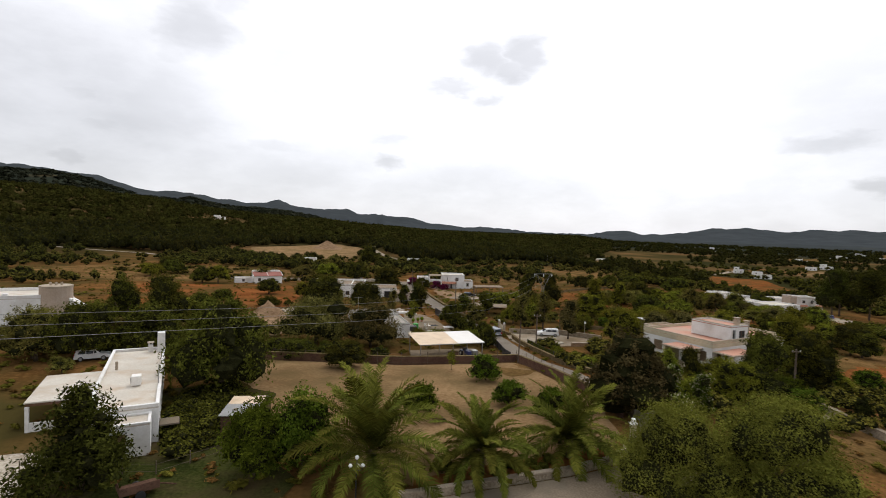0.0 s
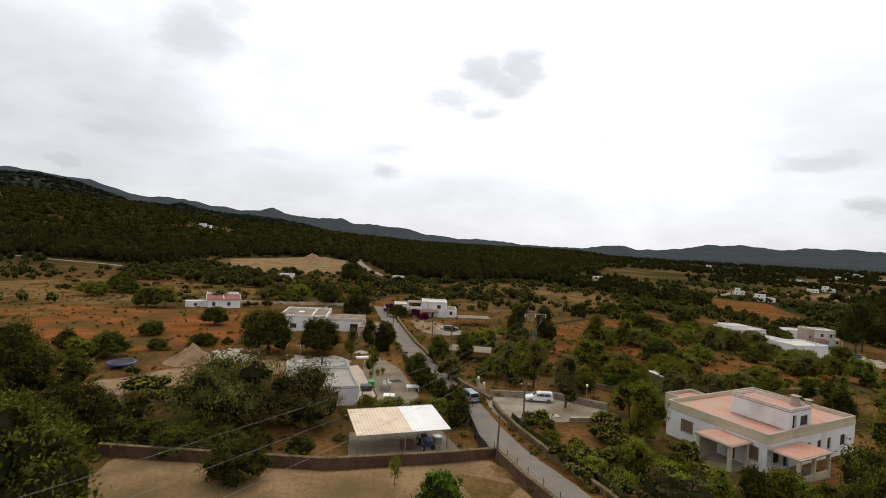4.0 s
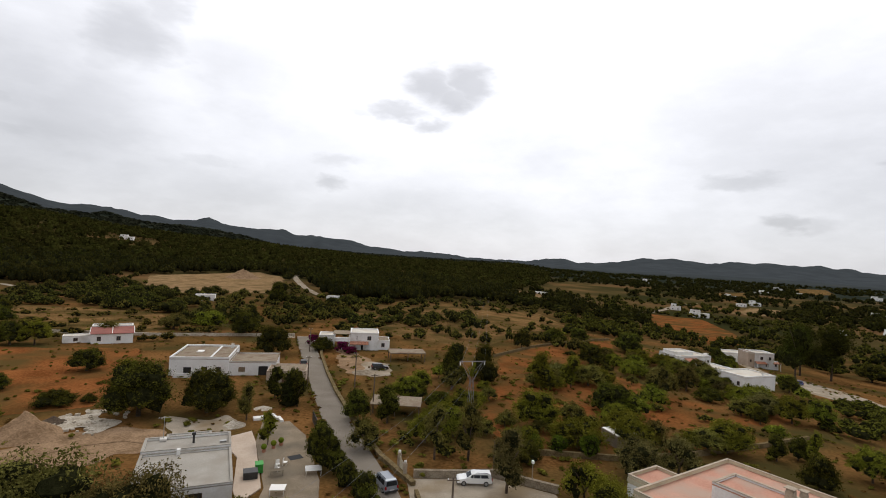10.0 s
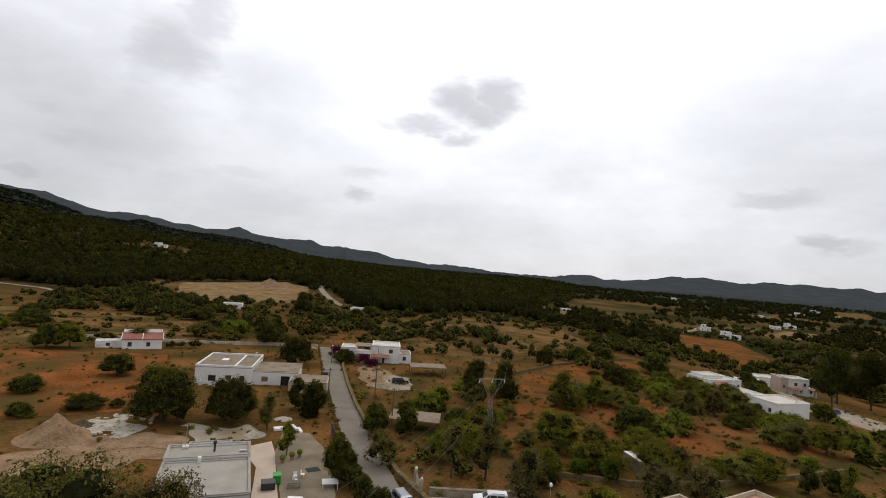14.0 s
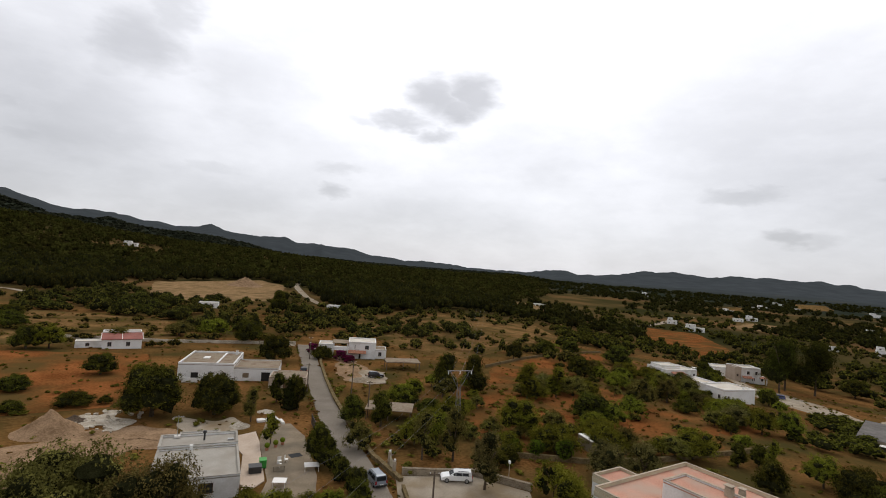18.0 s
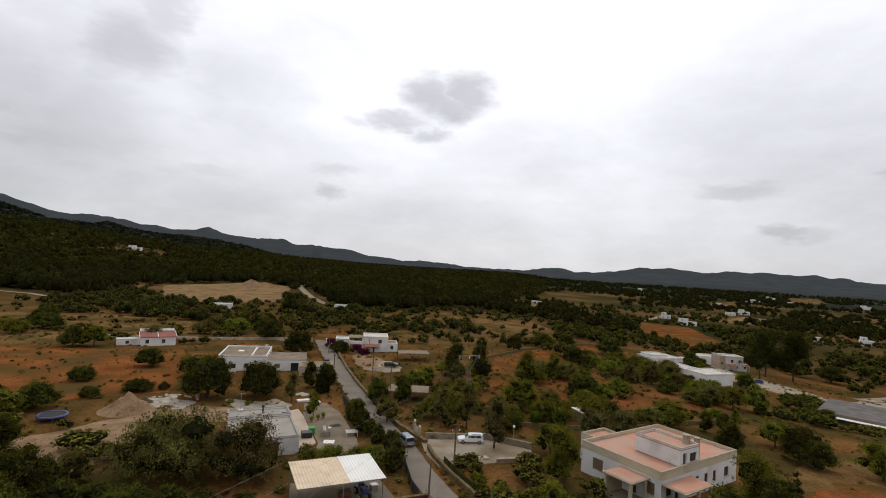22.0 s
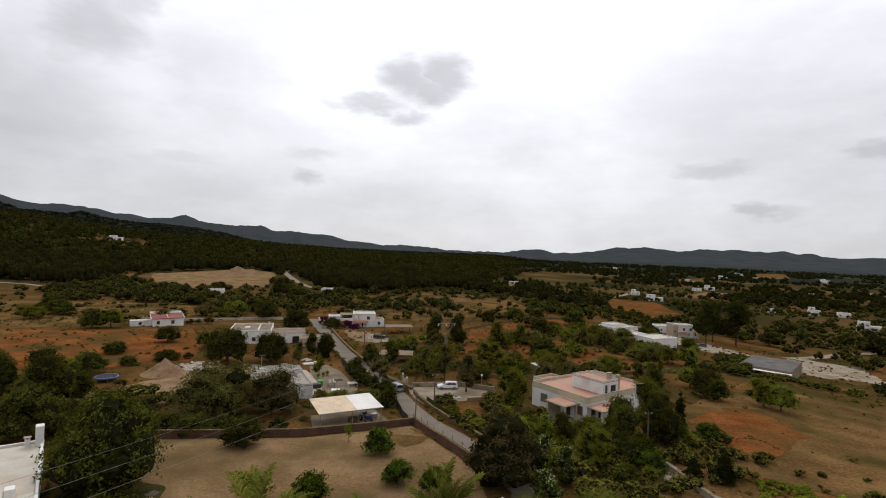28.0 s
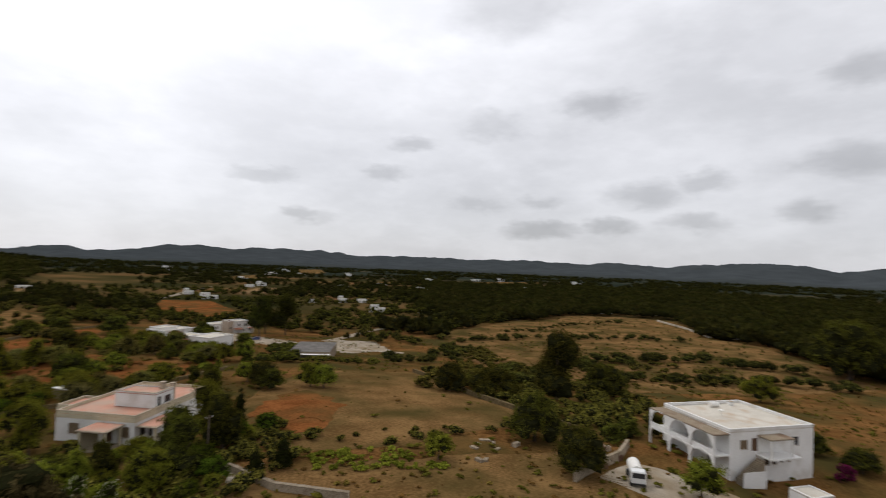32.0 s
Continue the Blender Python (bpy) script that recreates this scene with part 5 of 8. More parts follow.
def scatter(name, spots, material, label, category, seed, leaves=40, lobes=4, shell="shade_core"):
    """Many small trees of the distance in one mesh; spots: x, y, height, radius."""
    units = clump_meshes(5, leaves, seed, lobes)
    rng = np.random.default_rng(seed)
    V, Fc, off, flags = [], [], 0, []
    spots = np.asarray(spots)
    z = height(spots[:, 0], spots[:, 1])
    for (x, y, tall, radius), zz in zip(spots, z):
        v, f, inner = units[rng.integers(5)]
        a = rng.uniform(0, 6.28)
        c, s = math.cos(a), math.sin(a)
        V.append(np.stack([(v[:, 0] * c - v[:, 1] * s) * radius + x, (v[:, 0] * s + v[:, 1] * c) * radius + y, v[:, 2] * tall + zz - 0.06 * tall], 1))
        Fc.append(f + off)
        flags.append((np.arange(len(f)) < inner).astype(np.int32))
        off += len(v)
    V, Fc = np.vstack(V), np.vstack(Fc)
    me = bpy.data.meshes.new(name)
    me.vertices.add(len(V))
    me.vertices.foreach_set("co", V.ravel())
    me.loops.add(Fc.size)
    me.loops.foreach_set("vertex_index", Fc.ravel().astype(np.int32))
    me.polygons.add(len(Fc))
    me.polygons.foreach_set("loop_start", (np.arange(len(Fc)) * 3).astype(np.int32))
    me.update(calc_edges=True)
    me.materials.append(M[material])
    # the lobes' shell colour, by default the painted inner shade
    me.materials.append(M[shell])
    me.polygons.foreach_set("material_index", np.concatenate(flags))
    return tagged(new(name, me), label, category, kind="stuff")


FAR_FIELDS = [
    [(526, 747), (582, 750), (736, 951), (605, 865)], [(883, 978), (1060, 1069), (1400, 1440), (1250, 1396)], [(217, 651), (205, 576), (150, 566), (165, 640)], [(1041, 559), (1400, 471), (1300, 430), (960, 505)],
    [(640, 600), (790, 640), (830, 600), (690, 560)], [(380, 520), (470, 600), (500, 575), (420, 500)], [(560, 330), (700, 350), (720, 310), (580, 300)],
]
OPEN = FAR_FIELDS + [
    [(-14, 352), (-30, 392), (-45, 444), (-62, 514), (-75, 572), (-90, 572), (-76, 514), (-60, 444), (-43, 391), (-25, 352)], [(-300, 380), (-235, 370), (-217, 366), (-180, 340), (-165, 312), (-195, 328), (-220, 345), (-300, 358)],
    [(-395, 835), (-330, 860), (-300, 800), (-325, 745), (-375, 765)],
    [(-186, 480), (-120, 585), (-85, 545), (-70, 385), (-132, 345)], [(268, 482), (300, 452), (262, 360), (225, 305), (196, 300), (222, 412)],
    WIDE_FIELD, [(-190, 205), (-165, 265), (-85, 255), (-62, 205), (-75, 186), (-110, 172), (-160, 172)],
]


def free_of_fields(x, y):
    return ~np.any([inside(p, x, y) for p in OPEN], axis=0)


for k, poly in enumerate(FAR_FIELDS):
    field("far_field", poly, ("dry_grass", "red_soil", "sand")[k % 3 if k % 3 != 1 else 0], "pale dry field between far woods", lift=0.5, ragged=4.0)
WOOD_EDGE = [(-80, 470), (-36.6, 442), (-33, 422), (-28.8, 400), (-26, 425), (-23, 520), (-7.2, 508), (-5, 420), (-3.9, 374), (-0.7, 356), (5.7, 372), (12, 458), (15, 600), (18, 800), (19.5, 960)]


def wood_edge(az):
    return np.interp(az, *zip(*WOOD_EDGE))


def around_eye(g, count, a0, a1, r0, r1, power=1.0):
    """Spots strewn over a ring sector: azimuth in degrees, distance, x and y."""
    az, r = g.uniform(a0, a1, count), r0 + (r1 - r0) * g.random(count) ** power
    return az, r, r * np.sin(np.radians(az)), r * np.cos(np.radians(az))


rng = np.random.default_rng(11)
# the pine wood on the slope: its edge, its body, and the wooded hills behind
az, r, x, y = around_eye(rng, 5200, -75, 19, 345, 640)
keep = (r > wood_edge(az) + 9 * np.sin(az * 2.1) + 6 * np.sin(az * 5.3)) & free_of_fields(x, y)
x, y = x[keep], y[keep]
scatter("pine_wood_edge", np.stack([x, y, rng.uniform(7.5, 14.5, len(x)), rng.uniform(3.4, 6.4, len(x))], 1), "forest", "tall dark pines along the edge of the wood", "wood", 3, 130, 5)
az, r, x, y = around_eye(rng, 9500, -75, 19, 600, 1360, 0.85)
keep = (r > wood_edge(az)) & free_of_fields(x, y)
x, y = x[keep], y[keep]
scatter("pine_wood", np.stack([x, y, rng.uniform(6.5, 13.0, len(x)), rng.uniform(4.0, 8.0, len(x))], 1), "forest", "dense dark green pine wood on the slope", "wood", 8, 44, 3, "forest")
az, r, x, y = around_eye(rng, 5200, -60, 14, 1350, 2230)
# these leaves carry the haze of distance in their colour
scatter("hill_wood", np.stack([x, y, rng.uniform(6, 11, len(x)), rng.uniform(8, 15, len(x))], 1), "hill_haze", "wooded dark green hills behind the valley", "wood", 9, 14, 2, "hill_haze")
# woods and groves of the valley
count = 16000
az, r = np.radians(rng.uniform(12, 125, count)), 270 + 2100 * rng.random(count) ** 1.3
x, y = r * np.sin(az), r * np.cos(az)
cover = np.array([noise.noise((0.0045 * a, 0.0075 * b, 5.0)) + 0.35 * noise.noise((0.02 * a, 0.02 * b, 9.0)) for a, b in zip(x, y)])
keep = (cover > 0.03 - 0.00010 * r) & ((r > 430) | (az > 0.9)) & free_of_fields(x, y) & ~((r < 420) & (x > 120) & (x < 240) & (y > 120) & (y < 270))
x, y = x[keep], y[keep]
scatter("valley_woods", np.stack([x, y, rng.uniform(5.5, 12, len(x)), rng.uniform(3.8, 7.6, len(x))], 1), "forest", "dark pine groves in the valley", "wood", 4, 40, 3)
# the pine wood behind the wide field
count = 6500
az = rng.uniform(56, 116, count)
near_edge = np.interp(az, [56, 59, 63.6, 70, 72.8, 78.7, 84, 87.4, 92, 96, 99, 116], [440, 412, 388, 396, 458, 474, 462, 358, 352, 302, 266, 240])
r = near_edge + 620 * rng.random(count) ** 1.25
az = np.radians(az)
x, y = r * np.sin(az), r * np.cos(az)
scatter("east_pine_wood", np.stack([x, y, rng.uniform(6.5, 12, count), rng.uniform(3.2, 6.2, count)], 1), "forest", "dark pine wood behind the wide field", "wood", 14, 60, 3)
# trees below the wood and between the fields
az, r, x, y = around_eye(rng, 2300, -80, 12, 228, 470)
cover = np.array([noise.noise((0.011 * a, 0.016 * b, 7.0)) + 0.4 * noise.noise((0.05 * a, 0.05 * b, 1.0)) for a, b in zip(x, y)])
keep = (r < wood_edge(az)) & (cover > 0.0) & free_of_fields(x, y) & ~((np.abs(x + 18) < 9) & (y < 240)) & ((az < -4) | (rng.random(len(x)) < 0.35))
x, y = x[keep], y[keep]
scatter("slope_trees", np.stack([x, y, rng.uniform(3.4, 8.0, len(x)), rng.uniform(2.4, 5.4, len(x))], 1), "mid_green", "mixed dark green trees below the wood", "trees", 9, 200, 5)
# thin woods between the valley's houses
count = 1500
az, r = np.radians(rng.uniform(20, 66, count)), 255 + 480 * rng.random(count)
x, y = r * np.sin(az), r * np.cos(az)
cover = np.array([noise.noise((0.014 * a, 0.014 * b, 6.0)) for a, b in zip(x, y)])
keep = free_of_fields(x, y) & ~((x > 95) & (x < 200) & (y > 110) & (y < 262)) & (cover > -0.08)
x, y = x[keep], y[keep]
scatter("valley_scrub", np.stack([x, y, rng.uniform(3, 8, len(x)), rng.uniform(2.4, 5.2, len(x))], 1), "carob", "mixed trees and scrub between the valley's houses", "scrub", 12, 90)
# olive and almond orchards
count = 4600
az, r = np.radians(rng.uniform(-50, 100, count)), 205 + 420 * rng.random(count)
x, y = r * np.sin(az), r * np.cos(az)
keep = free_of_fields(x, y) & ((np.abs(x + 70) > 25) | (y > 215)) & ~((x > 85) & (x < 200) & (y > 120) & (y < 262)) & ~((np.abs(x + 18) < 9) & (y < 240)) & ~((x > 80) & (y < 130))
cover = np.array([noise.noise((0.012 * a, 0.012 * b, 2.0)) for a, b in zip(x, y)])
keep &= (rng.random(count) < 0.56 + 0.7 * cover) & ((np.degrees(az) > 19) | (r < wood_edge(np.degrees(az)) - 8))
x, y = x[keep], y[keep]
scatter("orchard", np.stack([x, y, rng.uniform(2.6, 5.2, len(x)), rng.uniform(1.7, 3.4, len(x))], 1), "grove", "loose orchard of olive and almond trees", "orchard", 5, 150)
gx, gy = np.meshgrid(np.arange(240, 450, 9.0), np.arange(-50, 145, 9.0))
x, y = gx.ravel() + rng.normal(0, 1.6, gx.size), gy.ravel() + rng.normal(0, 1.6, gx.size)
keep = inside(WIDE_FIELD, x, y) & (rng.random(gx.size) < 0.7)
scatter("young_orchard", np.stack([x[keep], y[keep], rng.uniform(0.8, 1.8, keep.sum()), rng.uniform(0.4, 1.0, keep.sum())], 1), "scrub", "rows of young trees in the wide field", "orchard", 6, 30)


def brush(name, poly, count, material, label, low, high, seed):
    """Low bushes and weeds strewn over the outline."""
    g = np.random.default_rng(seed)
    xs, ys = zip(*poly)
    x, y = g.uniform(min(xs), max(xs), count), g.uniform(min(ys), max(ys), count)
    keep = inside(poly, x, y)
    x, y = x[keep], y[keep]
    tall = g.uniform(low, high, len(x))
    scatter(name, np.stack([x, y, tall, tall * g.uniform(0.6, 1.1, len(x))], 1), material, label, "bushes", seed, 170, 4, "shade_core" if high > 1.5 else material)


brush("garden_bushes", [(14, 82), (28, 80), (34, 72), (28.91, 57.85), (24.63, 45.49), (43.12, 52.89), (60, 60), (52, 44), (36.81, 36.75), (21.04, 36.35), (17, 49.3), (14, 70)], 330, "scrub", "green bushes and weeds of the overgrown garden", 0.7, 2.6, 21)
brush("orchard_bushes", [(18, 94), (28, 100), (52, 97), (78, 108), (100, 130), (96, 150), (76, 112), (60, 128), (30, 122), (12, 122), (6, 104)], 150, "scrub", "green undergrowth between garden trees", 0.6, 2.2, 22)
brush("bank_bushes", [(92, 118), (112, 128), (128, 150), (150, 152), (130, 132), (105, 105)], 150, "carob", "dense green shrubs on the bank below the barn road", 1.2, 3.6, 23)
brush("villa_bushes", [(84, 150), (104, 160), (128, 172), (112, 206), (92, 196), (66, 186), (56, 160)], 80, "carob", "olive and carob scrub round the villas", 1.0, 3.2, 24)
brush("field_weeds", [(-107, 166), (-58, 173), (-48, 150), (-41, 119), (-58, 110), (-75, 108), (-95, 125)], 130, "weed", "green weeds in the red field", 0.25, 0.8, 25)
brush("red_soil_weeds", [(28, 146), (72, 156), (80, 120), (72, 108), (50, 98), (26, 101), (23, 120)], 170, "weed", "weeds on the red soil", 0.25, 0.9, 26)
brush("paddock_weeds", [(55, 66), (79, 87), (105, 94), (128, 78), (106, 47), (92, 18), (78, 30), (62, 34), (52, 43), (48, 53)], 110, "straw", "dry weeds in the paddock", 0.1, 0.35, 27)
brush("meadow_weeds", [(33.36, 46.67), (52, 36), (77, 14), (70, 2), (58, -6), (30.68, 36.38)], 200, "straw", "dry weeds in the brown meadow", 0.15, 0.6, 28)
brush("terrace_scrub", [(40.96, 42.86), (56, 40), (80, 22), (92, 14), (94, 20), (78, 34), (58, 48), (46, 50)], 130, "scrub", "scrub along the terrace wall", 0.5, 2.0, 29)
brush("right_scrub", [(92, 14), (108, 46), (130, 78), (150, 60), (150, 20), (120, -14), (100, 2)], 330, "scrub", "thick green scrub beyond the paddock wall", 0.8, 3.4, 30)
brush("tall_plot_weeds", [(-31, 48), (-27, 48), (-21, 34), (-25, 29), (-30, 34)], 320, "carob", "dark green weeds and bushes beside the narrow house", 0.4, 1.6, 36)
brush("plot_weeds", [(-35.44, 44.13), (-29.64, 46.85), (-21.72, 31.66), (-25.26, 26.94)], 120, "weed", "tall weeds of the overgrown plot", 0.3, 1.0, 31)
brush("house_scrub", [(-80, 50), (-60, 60), (-34, 70), (-28, 86), (-34, 84), (-60, 104), (-80, 100)], 150, "scrub", "green scrub behind the white house", 0.8, 3.0, 32)
brush("lane_verge", [(10.8, 88), (6.8, 98), (3, 111), (-1.6, 131), (-5, 149), (-3, 149), (1, 131), (5.5, 112), (9.5, 99), (13, 91)], 150, "scrub", "dry verge plants along the lane wall", 0.4, 1.4, 33)
brush("bed_plants", [(-7.85, 25.04), (0.87, 27.51), (5.7, 29.3), (10.51, 31.66), (9.52, 34.01), (-0.1, 30.34), (-8.8, 27.89)], 60, "carob", "low green plants in the palm bed", 0.5, 1.2, 34)
brush("hedgerow", [(100, 60), (112, 46), (174, 56), (218, 104), (206, 110), (168, 82), (128, 74)], 330, "scrub", "green hedgerow between the fields", 1.0, 3.8, 37)
brush("field_scrub", [(102, 40), (162, 22), (219, -12), (240, 4), (229, 44), (174, 54), (115, 42)], 300, "scrub", "loose scrub and small trees between dry fields", 0.7, 3.4, 38)
brush("garden_strip", [(51.4, 42.4), (60, 34.4), (63, 26), (58, 23.5), (46.6, 37.4)], 260, "lime", "green vegetable strip beside the paddock", 0.3, 1.0, 39)
brush("barn_hedge", [(108, 112), (116, 108), (132, 96), (138, 100), (124, 116)], 90, "scrub", "dark hedge below the barn", 0.8, 2.4, 40)
brush("west_scrub", [(-130, 190), (-60, 180), (-45, 200), (-20, 215), (-30, 290), (-140, 330), (-190, 270)], 260, "scrub", "scrub and small trees beyond the pasture", 1.0, 3.6, 35)

# rows of bright vines beyond the red field
vine_rng = random.Random(12)
vines = [(88 + 18 * f + 46 * e + vine_rng.gauss(0, 0.7), 243 + 36 * f + 84 * e + vine_rng.gauss(0, 0.7), vine_rng.uniform(1.2, 2.2), vine_rng.uniform(1.1, 1.9)) for e in np.linspace(0, 1, 15) for f in np.linspace(0, 1, 14)]
scatter("vineyard", vines, "vine", "bright green rows of low vines", "vines", 45, 70, 3, "vine")

# hedges and trees between the dry fields
hedge_spots = []
hedge_rng = random.Random(31)
for line, low, high in (([(150, 64), (190, 52), (224, 42), (262, 8), (246, -30)], 2.5, 6.0), ([(112, 54), (150, 40), (190, 24), (216, -6), (236, -42)], 2.0, 5.5), ([(232, 128), (262, 112), (300, 70), (322, 30)], 1.5, 4.0), ([(250, 190), (300, 186), (350, 158), (420, 146)], 2.0, 5.0), ([(140, 100), (176, 96), (214, 116)], 2.0, 5.0), ([(290, 120), (350, 110), (420, 80)], 1.2, 3.0)):
    for (x0, y0), (x1, y1) in zip(line, line[1:]):
        for k in range(int(math.hypot(x1 - x0, y1 - y0) / 2.6)):
            f = hedge_rng.random()
            tall = hedge_rng.uniform(low, high)
            hedge_spots.append((x0 + (x1 - x0) * f + hedge_rng.gauss(0, 3.5), y0 + (y1 - y0) * f + hedge_rng.gauss(0, 3.5), tall, tall * hedge_rng.uniform(0.55, 0.9)))
scatter("field_hedges", hedge_spots, "mid_green", "dark hedges and small trees between dry fields", "hedges", 44, 190, 5)

# dry tufts over the open ground


def off_lane(x, y, gap):
    ok = np.ones(len(x), bool)
    for (x0, y0), (x1, y1) in zip(LANE, LANE[1:]):
        f = np.clip(((x - x0) * (x1 - x0) + (y - y0) * (y1 - y0)) / ((x1 - x0) ** 2 + (y1 - y0) ** 2), 0, 1)
        ok &= np.hypot(x - x0 - f * (x1 - x0), y - y0 - f * (y1 - y0)) > gap
    return ok


PAVED = [
    [(-30.6, 63.02), (8, 67), (15.12, 44.59), (11.48, 30.72), (-5.91, 25.04), (-21.29, 34.48)], [(9, 91), (9.7, 84), (11, 78), (18, 79), (28, 81), (28, 87), (21, 91)], [(-17, 105), (-8, 113), (-4, 106), (0, 90), (0, 82), (-8, 81)],
    [(-9, 73), (3, 76), (5, 68), (-7.93, 63.02)], [(-7.86, 19.33), (-5.91, 24.09), (10.52, 30.72), (17.1, 40.94), (21.96, 38.19), (15.41, 25.04), (6.74, 17.41), (-3.98, 12.59)], [(-46, 115), (-32, 115), (-33, 104), (-45, 104)],
]
g = np.random.default_rng(51)
count = 9000
az, r = np.radians(g.uniform(-52, 104, count)), 15 + 270 * g.random(count) ** 0.75
x, y = r * np.sin(az), r * np.cos(az)
bare_ground = [[(55, 66), (79, 87), (105, 94), (128, 78), (106, 47), (92, 18), (78, 30), (62, 34), (52, 43), (48, 53)], [(-107, 166), (-58, 173.5), (-48, 150), (-41, 119), (-58, 110), (-75, 108), (-95, 125)], [(-52, 87), (-43, 100), (-34, 108), (-26, 108), (-24, 100), (-31, 94), (-33, 84), (-39, 72), (-46, 74)]]
keep = off_lane(x, y, 3.1) & (~np.any([inside(p, x, y) for p in bare_ground], axis=0) | (g.random(count) < 0.12)) & ~np.any([inside(p, x, y) for p in PAVED], axis=0)
x, y = x[keep], y[keep]
for name, material, part_of, low, high, text in (("dry_tufts", "straw", 0, 0.15, 0.6, "tufts of dry straw-coloured grass and weeds"), ("green_tufts", "weed", 1, 0.2, 0.9, "small green weeds and seedlings on dry ground")):
    mine = np.arange(len(x)) % 2 == part_of
    tall = g.uniform(low, high, mine.sum())
    scatter(name, np.stack([x[mine], y[mine], tall, tall * g.uniform(0.8, 1.6, len(tall))], 1), material, text, "weeds", 52 + part_of, 36, 2, material)
# weeds along both edges of the lane
spots = []
verge = random.Random(8)
for (x0, y0), (x1, y1) in zip(LANE, LANE[1:]):
    long = math.hypot(x1 - x0, y1 - y0)
    for k in range(int(long * 1.6)):
        f, side = verge.random(), verge.choice((-1, 1))
        off = side * verge.uniform(2.4, 3.1)
        tall = verge.uniform(0.15, 0.7)
        spots.append((x0 + (x1 - x0) * f - (y1 - y0) / long * off, y0 + (y1 - y0) * f + (x1 - x0) / long * off, tall, tall * verge.uniform(0.7, 1.5)))
scatter("verge_weeds", spots[::2], "straw", "dry weeds along the lane's edges", "weeds", 61, 34, 2, "straw")
scatter("verge_plants", spots[1::2], "weed", "low green plants along the lane's edges", "weeds", 62, 34, 2, "weed")

# ---- houses ----


def at_ground(x, y, turn=0.0, lift=0.0):
    return Matrix.Translation((x, y, float(height(x, y)) + lift)) @ Matrix.Rotation(radians(turn), 4, "Z")


def panel(side, x0, x1, y0, y1, z0, z1, thick, holes):
    """One wall of a box with its openings; holes: from, to, sill, head, measured along the wall."""
    bm = bmesh.new()
    lo, hi = (x0, x1) if side in "SN" else (y0 + thick, y1 - thick)

    def put(a, b, c, d):
        if b - a < 1e-4 or d - c < 1e-4:
            return
        if side == "S":
            add_box(bm, a, b, y0, y0 + thick, c, d)
        elif side == "N":
            add_box(bm, a, b, y1 - thick, y1, c, d)
        elif side == "W":
            add_box(bm, x0, x0 + thick, a, b, c, d)
        else:
            add_box(bm, x1 - thick, x1, a, b, c, d)

    at = lo
    for a, b, s, h in sorted(holes):
        put(at, a, z0, z1)
        put(a, b, z0, s)
        put(a, b, h, z1)
        at = b
    put(at, hi, z0, z1)
    bmesh.ops.remove_doubles(bm, verts=bm.verts, dist=0.0005)
    return bm


def fitting(parent, side, x0, x1, y0, y1, thick, a, b, s, h, kind):
    """What fills an opening: a window, a shuttered window, a door or a dark slab standing for the unlit inside."""

    def slab(a0, b0, c, d, near, far, bevel=0.01):
        if side == "S":
            return box(a0, b0, y0 + near, y0 + far, c, d, bevel)
        if side == "N":
            return box(a0, b0, y1 - far, y1 - near, c, d, bevel)
        if side == "W":
            return box(x0 + near, x0 + far, a0, b0, c, d, bevel)
        return box(x1 - far, x1 - near, a0, b0, c, d, bevel)

    if kind == "open":
        return
    if kind == "window":
        win = part("window", slab(a, b, s, h, thick * 0.55, thick * 0.62, 0), "glass", parent)
        for r in ((a, a + 0.07, s, h), (b - 0.07, b, s, h), (a, b, s, s + 0.07), (a, b, h - 0.07, h), ((a + b) / 2 - 0.035, (a + b) / 2 + 0.035, s, h)):
            part("frame", slab(*r, thick * 0.35, thick * 0.54), "wood", win)
        part("sill", slab(a - 0.06, b + 0.06, s - 0.07, s - 0.003, -0.06, thick * 0.34), "coping", win)
    elif kind == "shutter":
        win = part("shutter", slab(a, b, s, h, thick * 0.3, thick * 0.42, 0), "shutter", parent, "closed brown slatted shutter")
        n = max(3, int((h - s) / 0.16))
        for k in range(n):
            z = s + (h - s) * (k + 0.5) / n
            part("slat", slab(a + 0.05, b - 0.05, z - 0.05, z + 0.03, thick * 0.22, thick * 0.298, 0), "shutter", win)
        part("sill", slab(a - 0.06, b + 0.06, s - 0.07, s - 0.003, -0.06, thick * 0.28), "coping", win)
    elif kind == "door":
        leaf = part("door", slab(a, b, s, h, thick * 0.4, thick * 0.6, 0), "wood", parent, "dark wooden door")
        part("handle", slab(a + 0.1, a + 0.16, s + 0.95, s + 1.1, thick * 0.25, thick * 0.4, 0), "metal", leaf)
    elif kind == "dark":
        # slab across the opening, its dark colour stands for indoor shade
        part("doorway", slab(a, b, s, h, thick * 0.8, thick * 0.98, 0), "dark", parent, "opening with a dark slab painted as the unlit inside")


